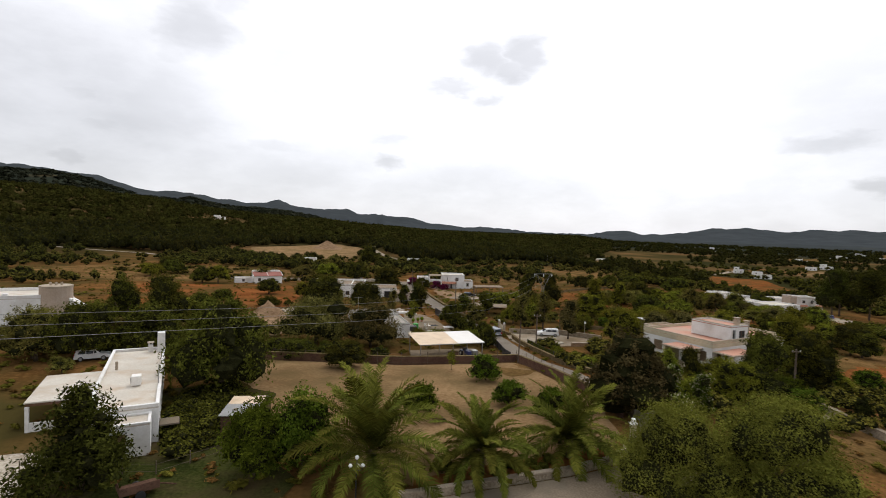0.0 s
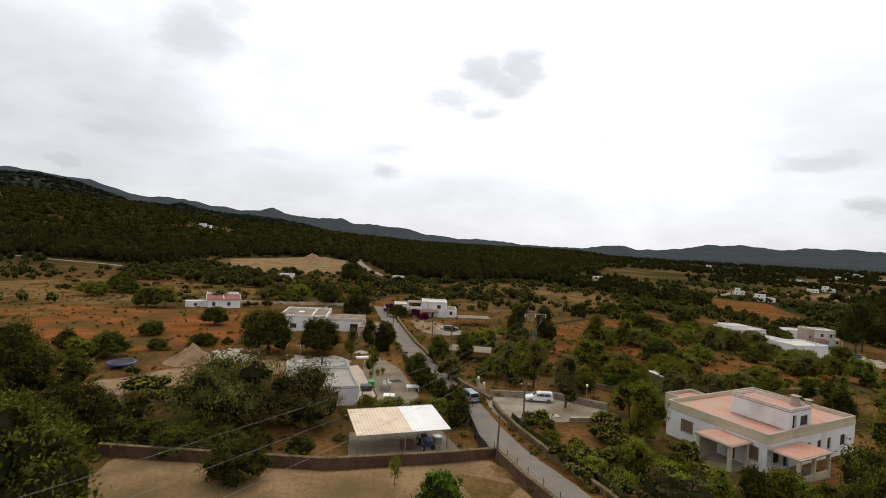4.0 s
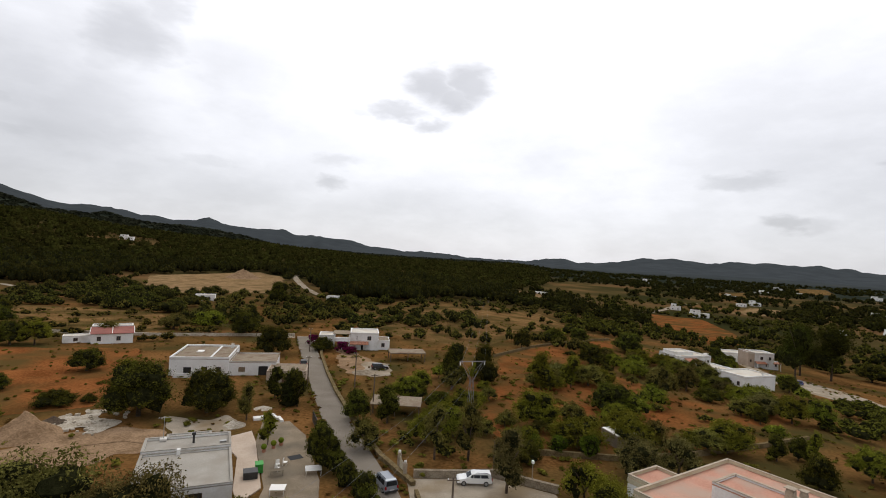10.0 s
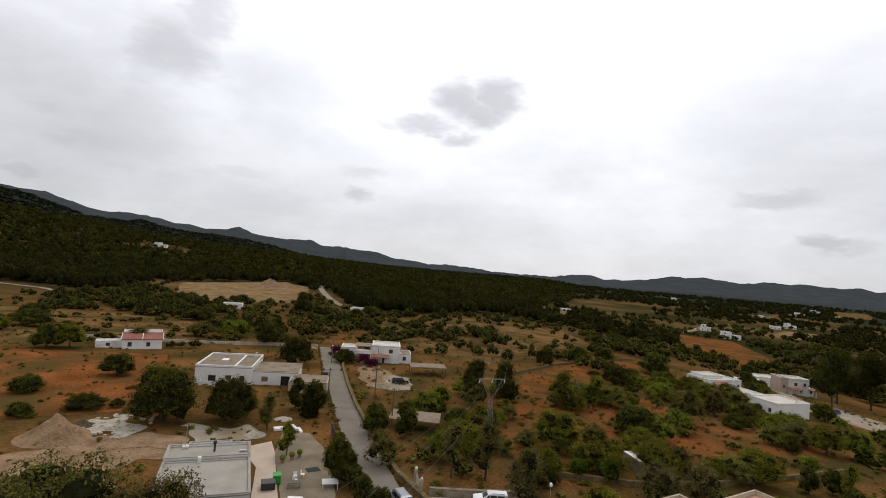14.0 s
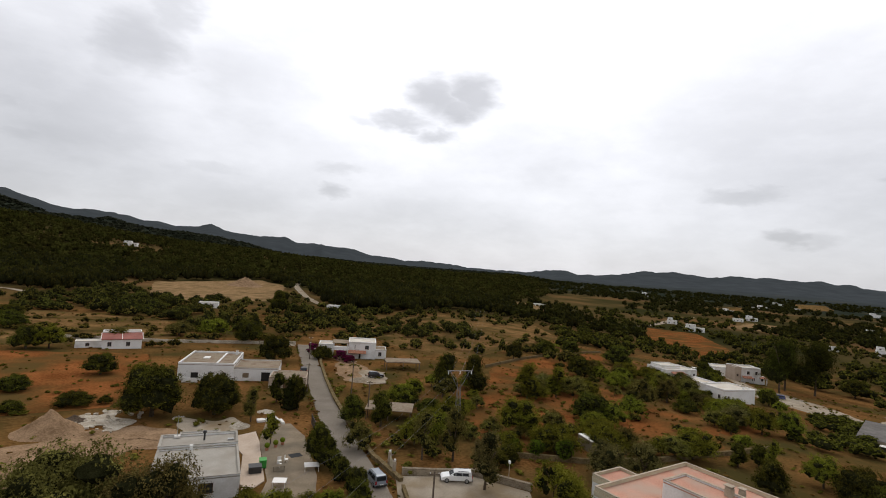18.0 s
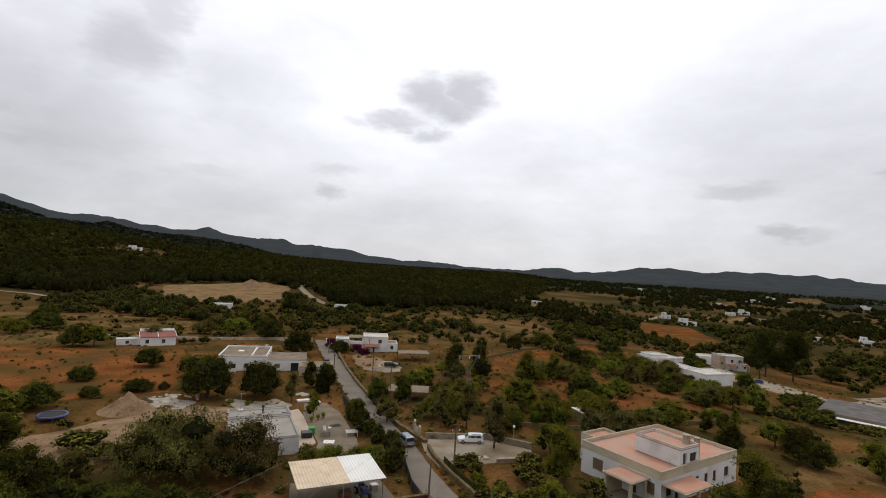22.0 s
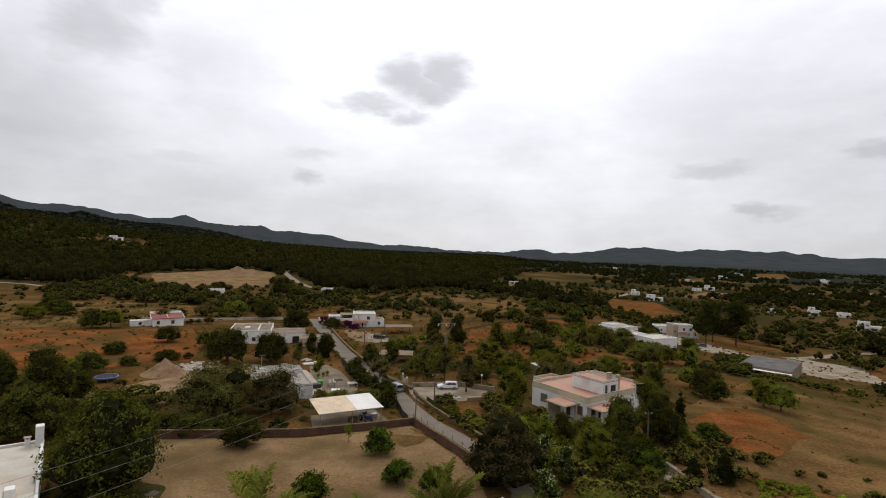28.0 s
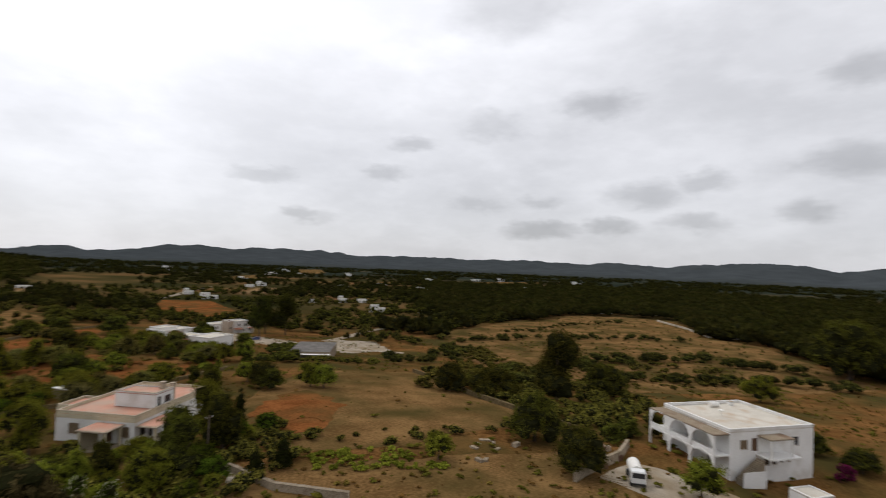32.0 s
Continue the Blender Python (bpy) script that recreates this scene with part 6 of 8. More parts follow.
def volume(parent, x0, x1, y0, y1, tall, wall="white", roof="grey_roof", holes=None, parapet=0.35, coping=None, sink=0.8, band=None, base=0.0, thick=0.3, skip=""):
    """A flat-roofed block: four walls with real openings, a roof slab and a parapet."""
    holes = holes or {}
    for side in "SNWE":
        if side in skip:
            continue
        mine = holes.get(side, [])
        part("wall", panel(side, x0, x1, y0, y1, base - sink, tall, thick, [h[:4] for h in mine]), wall, parent)
        for a, b, s, h, kind in mine:
            fitting(parent, side, x0, x1, y0, y1, thick, a, b, s, h, kind)
    part("roof", box(x0 + 0.004, x1 - 0.004, y0 + 0.004, y1 - 0.004, tall + 0.003, tall + 0.12, 0), roof, parent)
    if parapet:
        p, t = tall + 0.123, tall + 0.12 + parapet
        for r in ((x0, x1, y0, y0 + 0.22), (x0, x1, y1 - 0.22, y1), (x0, x0 + 0.22, y0 + 0.222, y1 - 0.222), (x1 - 0.22, x1, y0 + 0.222, y1 - 0.222)):
            par = part("parapet", box(*r, p, t, 0.02), band or wall, parent)
            if coping:
                part("coping", box(r[0] - 0.04, r[1] + 0.04, r[2] - 0.04, r[3] + 0.04, t + 0.002, t + 0.08, 0.02), coping, par)
    if band:
        for r in ((x0 - 0.05, x1 + 0.05, y0 - 0.05, y0 - 0.003), (x0 - 0.05, x1 + 0.05, y1 + 0.003, y1 + 0.05), (x0 - 0.05, x0 - 0.003, y0, y1), (x1 + 0.003, x1 + 0.05, y0, y1)):
            part("cornice", box(*r, tall - 0.5, tall + 0.1, 0.01), band, parent, "cream painted cornice band")


def chimney(parent, x, y, z, w, tall, wall="coping"):
    c = part("chimney", box(x - w / 2, x + w / 2, y - w / 2, y + w / 2, z, z + tall, 0.03), wall, parent)
    part("cap", box(x - w / 2 - 0.1, x + w / 2 + 0.1, y - w / 2 - 0.1, y + w / 2 + 0.1, z + tall + 0.22, z + tall + 0.3, 0.02), "coping", c)
    for dx in (-1, 1):
        part("cap_post", box(x + dx * w * 0.36 - 0.06, x + dx * w * 0.36 + 0.06, y - w * 0.4, y + w * 0.4, z + tall, z + tall + 0.22, 0), wall, c)


def tile_roof(parent, x0, x1, y0, y1, z_low, z_high, name="tiled_roof", row=0.5):
    """A lean-to of clay tiles falling towards y0: overlapping rows, each tile with its own edges."""
    n = max(2, int((y1 - y0) / row))
    cols = max(2, int((x1 - x0) / 0.42))
    bm = bmesh.new()
    for k in range(n):
        a, b = y0 + (y1 - y0) * k / n, y0 + (y1 - y0) * (k + 1) / n + 0.05
        za, zb = z_low + (z_high - z_low) * k / n, z_low + (z_high - z_low) * (k + 1) / n
        for c in range(cols):
            u0, u1 = x0 + (x1 - x0) * c / cols, x0 + (x1 - x0) * (c + 1) / cols
            um = (u0 + u1) / 2
            v = [bm.verts.new(p) for p in ((u0, a, za + 0.02), (um, a, za + 0.11), (u1, a, za + 0.02), (u1, b, zb - 0.02), (um, b, zb + 0.06), (u0, b, zb - 0.02))]
            bm.faces.new((v[0], v[1], v[4], v[5]))
            bm.faces.new((v[1], v[2], v[3], v[4]))
            bm.faces.new((v[2], v[1], v[0]))
    roof = part(name, bm, "tile", parent, "terracotta tile lean-to roof")
    v0 = bmesh.new()
    q = [v0.verts.new(p) for p in ((x0, y0, z_low - 0.1), (x1, y0, z_low - 0.1), (x1, y1, z_high - 0.1), (x0, y1, z_high - 0.1), (x0, y0, z_low), (x1, y0, z_low), (x1, y1, z_high), (x0, y1, z_high))]
    for f in ((0, 3, 2, 1), (4, 5, 6, 7), (0, 1, 5, 4), (1, 2, 6, 5), (2, 3, 7, 6), (3, 0, 4, 7)):
        v0.faces.new([q[i] for i in f])
    part("roof_deck", v0, "wood", roof)
    return roof


def columns(parent, spots, z0, z1, w=0.35, material="white", name="column"):
    for x, y in spots:
        part(name, box(x - w / 2, x + w / 2, y - w / 2, y + w / 2, z0, z1, 0.03), material, parent)


# the pink-roofed house in the overgrown garden
pink = thing("bungalow", at_ground(44.4, 76, 26, 0.3), "white bungalow with terracotta flat roofs and cream bands", "house")
volume(pink, -10, 8.8, -6.5, 6.5, 3.7, "white", "pink_roof", {
    "W": [(2.6, 4.4, 0.9, 2.5, "shutter"), (-5.6, -4.2, 0.9, 2.5, "shutter"), (-2.9, -1.9, 0.1, 2.3, "door")],
    "S": [(-8.8, -7.6, 0.9, 2.4, "window"), (-6.8, -5.8, 0.1, 2.3, "dark"), (-2.0, -1.2, 0.9, 2.3, "window"), (0.2, 1.0, 0.9, 2.3, "window"), (2.4, 3.2, 0.9, 2.3, "window"), (5.4, 6.6, 0.9, 2.3, "window")],
    "E": [(-2, -0.6, 0.9, 2.4, "window"), (2, 3.4, 0.9, 2.4, "window")], "N": [(-6, -4.6, 0.9, 2.4, "window"), (3, 4.4, 0.9, 2.4, "window")],
}, 0.4, "coping", 1.6, "cream")
volume(pink, -6.4, -1.0, 6.5, 9.8, 3.45, "white", "pink_roof", {"W": [(7.4, 8.8, 0.9, 2.3, "shutter")], "N": [(-5, -3.6, 0.9, 2.3, "window")]}, 0.3, "coping", 1.6, "cream", skip="S")
volume(pink, -5.0, -0.6, -6.0, 1.0, 6.0, "white", "pink_roof", {"S": [(-4.4, -3.6, 4.0, 5.6, "dark"), (-2.8, -1.2, 4.2, 5.4, "window")]}, 0.2, "coping", 0.0, None, 3.9)
part("roof_slab", box(-14.0, -10.05, -5.0, -0.4, 2.75, 2.95, 0.03), "coping", pink, "flat slab over the entrance porch")
part("roof", box(-13.8, -10.25, -4.8, -0.6, 2.953, 3.0, 0), "pink_roof", pink)
columns(pink, [(-13.6, -4.6), (-13.6, -0.8), (-10.6, -4.6)], -1.6, 2.75, 0.4, "cream")
part("porch_wall", box(-13.6, -10.3, -0.9, -0.7, -1.6, 2.75, 0), "cream", pink)
part("porch_floor", box(-13.9, -10.05, -4.9, -0.5, -1.6, 0.05, 0.02), "concrete", pink)
part("roof_slab", box(-10.0, -3.6, -9.9, -6.6, 2.6, 2.8, 0.03), "coping", pink, "flat slab over the garden porch")
part("roof", box(-9.8, -3.8, -9.7, -6.8, 2.803, 2.85, 0), "pink_roof", pink)
columns(pink, [(-9.7, -9.6), (-6.8, -9.6), (-3.9, -9.6)], -1.6, 2.6, 0.35, "cream")
part("porch_floor", box(-9.95, -3.7, -9.9, -6.55, -1.6, 0.05, 0.02), "concrete", pink)
part("balustrade", boxes([(-9.6, -7.0, -9.75, -9.6, 0.06, 0.85), (-6.6, -4.1, -9.75, -9.6, 0.06, 0.85)], 0.02), "cream", pink)
part("stair_step", box(-9.6, -8.0, -10.5, -9.95, -1.6, -0.2, 0.02), "concrete", pink)
chimney(pink, -1.4, -4.6, 6.1, 0.75, 0.9)
chimney(pink, 0.8, -4.9, 3.8, 0.6, 2.6)
part("vent_pipe", rod([(3.5, 3.0, 3.8), (3.5, 3.0, 4.6)], 0.07), "metal", pink)

# the grey flat-roofed house beside the lane
flat = thing("cottage", at_ground(-16.2, 89.3, 16.6), "white flat-roofed cottage with a grey cement roof", "house")
volume(flat, -4.9, 4.9, -7.5, 2.6, 2.55, "white", "grey_roof", {"S": [(0.4, 2.0, 0.8, 2.1, "window"), (-3.4, -2.4, 0.05, 2.1, "door")], "E": [(-5.5, -4.2, 0.9, 2.1, "window"), (-2, -1, 0.05, 2.1, "door")], "W": [(-4, -2.8, 0.9, 2.1, "window")]}, 0.18, "grey_roof", skip="N")
volume(flat, -4.9, 4.9, 2.6, 7.2, 2.75, "white", "grey_roof", {"E": [(4, 5.2, 0.9, 2.1, "window")], "N": [(-2, -0.8, 0.9, 2.1, "window")]}, 0.28, "grey_roof")
volume(flat, -2.6, 2.6, 7.2, 8.4, 2.6, "white", "grey_roof", {}, 0.3, "grey_roof", skip="S")
part("chimney_pot", rod([(0.6, 5.0, 2.8), (0.6, 5.0, 3.3), (0.6, 5.0, 3.45), (0.6, 5.0, 3.9), (0.6, 5.0, 4.0)], 0.13, 10), "dark_metal", flat, "rusty metal flue")
part("flue_cowl", rod([(0.6, 5.0, 3.9), (0.6, 5.0, 4.05), (0.6, 5.0, 4.2)], 0.26, 10, 0.8), "dark_metal", flat)
part("vent_box", box(-1.1, -0.7, 1.9, 2.3, 2.6, 3.35, 0.02), "white", flat)
part("antenna_mast", rod([(-2.9, 6.6, 2.8), (-2.9, 6.6, 6.0)], 0.04), "metal", flat)
part("antenna_arm", rod([(-3.6, 6.6, 5.8), (-2.2, 6.6, 5.8)], 0.02), "metal", flat)
for k in range(5):
    part("antenna_rod", rod([(-3.5 + 0.3 * k, 6.3, 5.8), (-3.5 + 0.3 * k, 6.9, 5.8)], 0.012, 4), "metal", flat)
part("mast_block", box(-3.3, -2.5, 6.3, 7.0, 2.9, 3.2, 0.03), "white", flat)
part("roof_box", box(3.6, 4.4, 4.2, 4.6, 2.88, 3.1, 0.02), "metal", flat)

# the long farmhouse
farm = thing("farmhouse", at_ground(-28.4, 150, 6), "long white farmhouse with weathered brown flat roofs", "house")
volume(farm, -11, 1, -6.5, 8, 3.7, "white", "brown_roof", {"S": [(-8.2, -6.6, 0.0, 2.0, "dark"), (-4.5, -3.4, 0.9, 2.1, "window"), (-1.6, -0.6, 0.9, 2.1, "window")], "W": [(-3, -1.8, 1.0, 2.2, "window"), (2, 3.2, 1.0, 2.2, "window")]}, 0.35, "white")
volume(farm, 1, 11, -6.0, 4, 2.9, "white", "brown_roof", {"S": [(7.2, 9.2, 0.0, 2.2, "dark"), (3.0, 4.4, 0.9, 2.0, "shutter")], "E": [(-2, -0.8, 0.9, 2.0, "window")]}, 0.2, "brown_roof", skip="W")
part("roof_ridge", box(-3.2, -2.8, -6.2, 7.7, 3.83, 4.0, 0.02), "white", farm)
part("skylight", box(-7.2, -5.8, 0.5, 2.5, 3.83, 4.02, 0.02), "sheet_white", farm)
chimney(farm, -0.4, 6.6, 3.8, 0.6, 0.8, "white")
part("gate_post", box(-9.6, -9.2, -8.6, -8.2, -0.5, 1.6, 0.03), "white", farm)
part("yard_wall", box(-9.2, -6.2, -8.55, -8.3, -0.5, 1.2, 0.03), "white", farm)
annex = thing("outbuilding", at_ground(-13.6, 142.6, 3), "low beige outbuilding with a flat brown roof", "shed")
volume(annex, -4.2, 4.0, -3.6, 3.6, 2.3, "beige", "brown_roof", {"S": [(-1, 0.4, 0, 1.9, "door")]}, 0.1)

# the two-storey white house at the junction
boug = thing("villa", at_ground(-1, 186, 2), "white two-storey house with a balcony beside the lane", "house")
volume(boug, -1.5, 7.0, -4.5, 4.5, 4.9, "white", "pale_roof", {"S": [(0.4, 1.8, 3.1, 4.3, "window"), (3.6, 4.8, 3.1, 4.3, "window"), (0.6, 2.4, 0.1, 2.2, "dark")], "W": [(-2, -0.6, 2.9, 4.4, "dark")]}, 0.25, "white")
part("terrace_slab", box(-6.5, -1.52, -4.5, 2.0, 2.5, 2.7, 0.03), "white", boug)
columns(boug, [(-6.3, -4.3), (-3.9, -4.3), (-1.8, -4.3), (-6.3, 1.6)], -0.6, 2.5, 0.35)
columns(boug, [(-6.3, -4.3), (-1.8, -4.3), (-6.3, 1.6)], 2.703, 4.7, 0.3)
part("pergola_roof", box(-6.6, -1.52, -4.6, 2.0, 4.703, 4.85, 0.02), "brown_roof", boug)
part("balustrade", boxes([(-6.3, -1.8, -4.4, -4.3, 2.703, 3.5), (-6.45, -6.3, -4.4, 1.8, 2.703, 3.5)]), "white", boug)
volume(boug, -11, -6.6, -0.5, 6, 3.3, "white", "pale_roof", {"S": [(-10, -9, 0.9, 2.1, "window")]}, 0.2, "white")
volume(boug, 7.0, 10.5, -3.0, 4, 2.7, "white", "brown_roof", {"S": [(8.0, 9.0, 0.9, 2.1, "window")]}, 0.15, skip="W")
tile_roof(boug, -1.5, 4.0, -6.6, -4.55, 2.1, 2.7, "porch_roof")

# the small house with the dark red roof
red = thing("cottage", at_ground(-70.2, 184, 25), "small white house with a dark red roof", "house")
volume(red, -5, 5, -5.5, 1.0, 2.7, "white", "pale_roof", {"S": [(-3.6, -2.6, 0.9, 2.1, "window"), (1, 2, 0.9, 2.1, "window")], "E": [(-3, -2, 0, 2.1, "door")]}, 0.0)
lean_to = bmesh.new()
corners = [lean_to.verts.new((x, y, z)) for z_off in (0, 0.14) for x, y, z in ((-5.2, -5.8, 2.83 + z_off), (5.2, -5.8, 2.83 + z_off), (5.2, 0.98, 3.75 + z_off), (-5.2, 0.98, 3.75 + z_off))]
for f in ((3, 2, 1, 0), (4, 5, 6, 7), (0, 1, 5, 4), (1, 2, 6, 5), (2, 3, 7, 6), (3, 0, 4, 7)):
    lean_to.faces.new([corners[k] for k in f])
part("tiled_slope", lean_to, "red_roof", red, "dark red sloping roof")
for x in (-5.35, -0.1, 5.2):
    rake = rod([(x + 0.08, -5.8, 3.0), (x + 0.08, 0.98, 3.92)], 0.1, 4)
    part("rake", rake, "white", red)
volume(red, -5, 5, 1.0, 5.0, 3.8, "white", "pale_roof", {"E": [(3, 4, 1, 2.1, "window")]}, 0.25, "white")
volume(red, -11.5, -5.05, -2.6, 1, 1.9, "white", "pale_roof", {"S": [(-9, -8, 0.6, 1.5, "window")]}, 0.1)

# the white villas on the right
villa_a = thing("villa", at_ground(118, 199.5, 10), "low white villa with stepped flat roofs", "house")
volume(villa_a, -7, 7.2, -5, 5, 3.2, "white", "pale_roof", {"S": [(-7, -6, 1, 2.2, "window"), (2.0, 3.0, 1, 2.2, "window"), (5.5, 6.5, 1, 2.2, "window")], "W": [(-2, -0.8, 1, 2.2, "window")]}, 0.35, "white")
volume(villa_a, -5, 3, -1, 5.4, 4.0, "white", "pale_roof", {}, 0.3, "white", 0, None, 3.3)
tile_roof(villa_a, -4.8, 0.8, -7.4, -5.05, 2.3, 3.0, "porch_roof")
columns(villa_a, [(-4.6, -7.2), (-2, -7.2), (0.6, -7.2)], -0.6, 2.25, 0.3)
villa_b = thing("villa", at_ground(114.2, 164.6, 12), "white cubic villa with a flat roof and tiled porch", "house")
volume(villa_b, -5.5, 6.5, -5, 4.5, 3.5, "white", "pale_roof", {"W": [(-3.4, -2.4, 1, 2.2, "window")], "S": [(-4.4, -3.6, 1.0, 2.1, "window")]}, 0.3, "white")
volume(villa_b, -4.5, 2.5, 4.5, 14, 3.2, "white", "pale_roof", {"W": [(11, 12, 1, 2.2, "window")]}, 0.3, "white", skip="S")
tile_roof(villa_b, -8.6, -4.6, 5.0, 9.0, 2.3, 3.1, "porch_roof")
columns(villa_b, [(-8.4, 5.2), (-8.4, 8.8)], -0.6, 2.25, 0.3)
part("porch_wall", box(-8.4, -4.6, 8.7, 9.0, -0.6, 2.6, 0.02), "wood", villa_b)
chimney(villa_b, 3.8, -3.2, 3.6, 0.5, 0.7, "white")
villa_c = thing("villa", at_ground(160.5, 236, -6), "white villa with a long verandah", "house")
volume(villa_c, -1, 9, -3, 5, 3.3, "white", "pale_roof", {"S": [(1.5, 2.5, 1, 2.2, "window"), (5, 6, 1, 2.2, "window")]}, 0.3, "white")
part("verandah_roof", box(-11, -1, -6.5, -3.05, 2.7, 2.9, 0.03), "white", villa_c)
columns(villa_c, [(-10.8, -6.2), (-7.5, -6.2), (-4.4, -6.2), (-1.3, -6.2)], -0.6, 2.7, 0.3, "wood")
villa_d = thing("villa", at_ground(167, 225, -8), "two-storey white villa with a brown stone front", "house")
volume(villa_d, -2.4, 6.0, -4, 4, 5.8, "white", "pale_roof", {"S": [(0.2, 1.4, 3.6, 4.9, "window"), (3.8, 4.8, 3.6, 4.9, "window"), (2.6, 3.8, 0.9, 2.2, "window")], "W": [(-1, 0.2, 3.6, 4.8, "window")]}, 0.5, "white")
volume(villa_d, -5.2, -2.45, -4.4, 3.0, 6.1, "beige", "pale_roof", {"S": [(-4.4, -3.6, 2.6, 3.6, "window")]}, 0.4, "white")
volume(villa_d, 6.0, 8.6, -3, 3, 2.5, "white", "pale_roof", {"S": [(7, 8, 0.9, 2.1, "window")]}, 0.2, "white", skip="W")
tile_roof(villa_d, -2.2, 2.2, -6.2, -4.05, 2.2, 2.9, "porch_roof")
tile_roof(villa_d, 5.4, 8.6, -5.0, -3.05, 2.3, 2.9, "porch_roof")
columns(villa_d, [(-2.0, -6.0), (2.0, -6.0), (8.3, -4.8)], -0.6, 2.15, 0.3)

# the two-storey house with arches
ARCH_LIFT = 0.75
arch = thing("villa", at_ground(97, -8.5, -42, ARCH_LIFT), "two-storey white house with arched galleries and an outside stair", "house")
volume(arch, -6.6, 10, -6.5, 8, 6.2, "white", "pale_roof", {
    "S": [(-4.6, -3.2, 3.6, 5.0, "shutter"), (-2.4, -1.2, 3.2, 5.2, "door"), (5.6, 7.0, 3.6, 5.0, "window"), (3.2, 3.9, 1.2, 2.2, "window"), (4.6, 5.3, 1.2, 2.2, "window"), (0.2, 1.2, 0.9, 2.1, "window"), (1.8, 2.6, 0.9, 2.1, "window")],
    "E": [(-2, -0.8, 3.6, 5.0, "window")], "W": [(-2, 0, 3.2, 5.2, "dark"), (3, 5, 3.2, 5.2, "dark"), (-3, 6, 0.2, 2.4, "dark")],
}, 0.4, "white", 3.4)


def arcade(parent, x, ys, z0, spring, top, thick):
    """A gallery front: piers with round arches between them."""
    bm = bmesh.new()
    for a, b in zip(ys, ys[1:]):
        c, r = (a + b) / 2, (b - a) / 2 - 0.25
        pts = [(c - r * math.cos(math.pi * k / 12), spring + r * math.sin(math.pi * k / 12)) for k in range(13)]
        for (y0, zz0), (y1, zz1) in zip(pts, pts[1:]):
            add_box_like(bm, x, thick, y0, y1, zz0, zz1, top)
        for e in (a, b):
            s = 0.25 if e == a else -0.25
            lo, hi = sorted((e, e + s))
            add_box(bm, x, x + thick, lo, hi, z0, top)
    return part("arcade", bm, "white", parent, "white wall with round arches")


def add_box_like(bm, x, thick, y0, y1, za, zb, top):
    v = [bm.verts.new(p) for p in ((x, y0, za), (x, y1, zb), (x, y1, top), (x, y0, top), (x + thick, y0, za), (x + thick, y1, zb), (x + thick, y1, top), (x + thick, y0, top))]
    for f in ((0, 1, 2, 3), (7, 6, 5, 4), (0, 4, 5, 1), (3, 2, 6, 7)):
        bm.faces.new([v[i] for i in f])


part("gallery_floor", box(-9.6, -6.62, -6.5, 8, 2.7, 2.95, 0.02), "white", arch)
part("gallery_roof", box(-9.6, -6.62, -6.5, 8, 5.9, 6.1, 0.02), "brown_roof", arch)
arcade(arch, -9.6, [-6.5, -1.7, 3.1, 8.0], -3.4, 1.2, 2.7, 0.3)
arcade(arch, -9.6, [-6.5, -1.7, 3.1, 8.0], 2.953, 3.9, 5.9, 0.3)
part("balustrade", boxes([(-9.5, -9.35, -6.2, 7.7, 2.953, 3.75)]), "white", arch)
part("balcony_slab", box(-1.6, 4.4, -9.2, -6.52, 2.6, 2.85, 0.02), "white", arch)
part("balcony_roof", box(-1.4, 3.2, -9.0, -6.52, 5.5, 5.7, 0.02), "brown_roof", arch)
columns(arch, [(-1.1, -8.8), (3.0, -8.8)], 2.853, 5.5, 0.25)
for k in range(14):
    part("stair_step", box(-1.9 - 0.28 * (k + 1), -1.9 - 0.28 * k, -8.4, -7.0, -3.4, 2.6 - 0.2 * (k + 1), 0), "concrete", arch)
part("stair_parapet", boxes([(-5.9, -1.7, -8.55, -8.42, -3.4, 0.9)]), "white", arch)
volume(arch, -1.5, 2.5, -15.5, -12.0, -0.2, "white", "pale_roof", {"S": [(-0.8, -0.2, -1.5, -0.8, "window"), (0.8, 1.4, -1.5, -0.8, "window")]}, 0.15, None, 1.6, None, -2.6)
chimney(arch, 6.5, 6.4, 6.3, 0.7, 0.5, "white")
part("roof_tank", rod([(1.5, 6.0, 6.75), (3.2, 6.0, 6.75)], 0.45, 10), "sheet_white", arch)
part("dish_post", rod([(-1.0, 1.0, 6.3), (-1.0, 1.0, 7.2)], 0.04), "metal", arch)
part("dish", ball(0.45, 7.3, 2, -1.0, 0.9, 0.35), "sheet_white", arch)

# the long barn
barn = thing("barn", at_ground(130, 125.5, -52), "long low barn with a grey roof and pale front", "barn")
volume(barn, -7, 7, -9.5, 12, 3.0, "concrete", "barn_roof", {"W": [(-8, -6, 0, 2.2, "door"), (-3, -1, 1, 2.2, "window"), (5, 7, 1, 2.2, "window")], "S": [(1, 4, 0, 2.4, "dark"), (-5, -3.6, 0.9, 2.0, "window")]}, 0.0)
part("front_awning", box(-7.4, 7.2, -11.6, -9.52, 2.35, 2.45, 0.01), "sheet_white", barn, "pale sheet awning along the barn")
columns(barn, [(x, -11.3) for x in (-7, -2.4, 2.3, 6.8)], -0.8, 2.35, 0.15, "metal", "post")

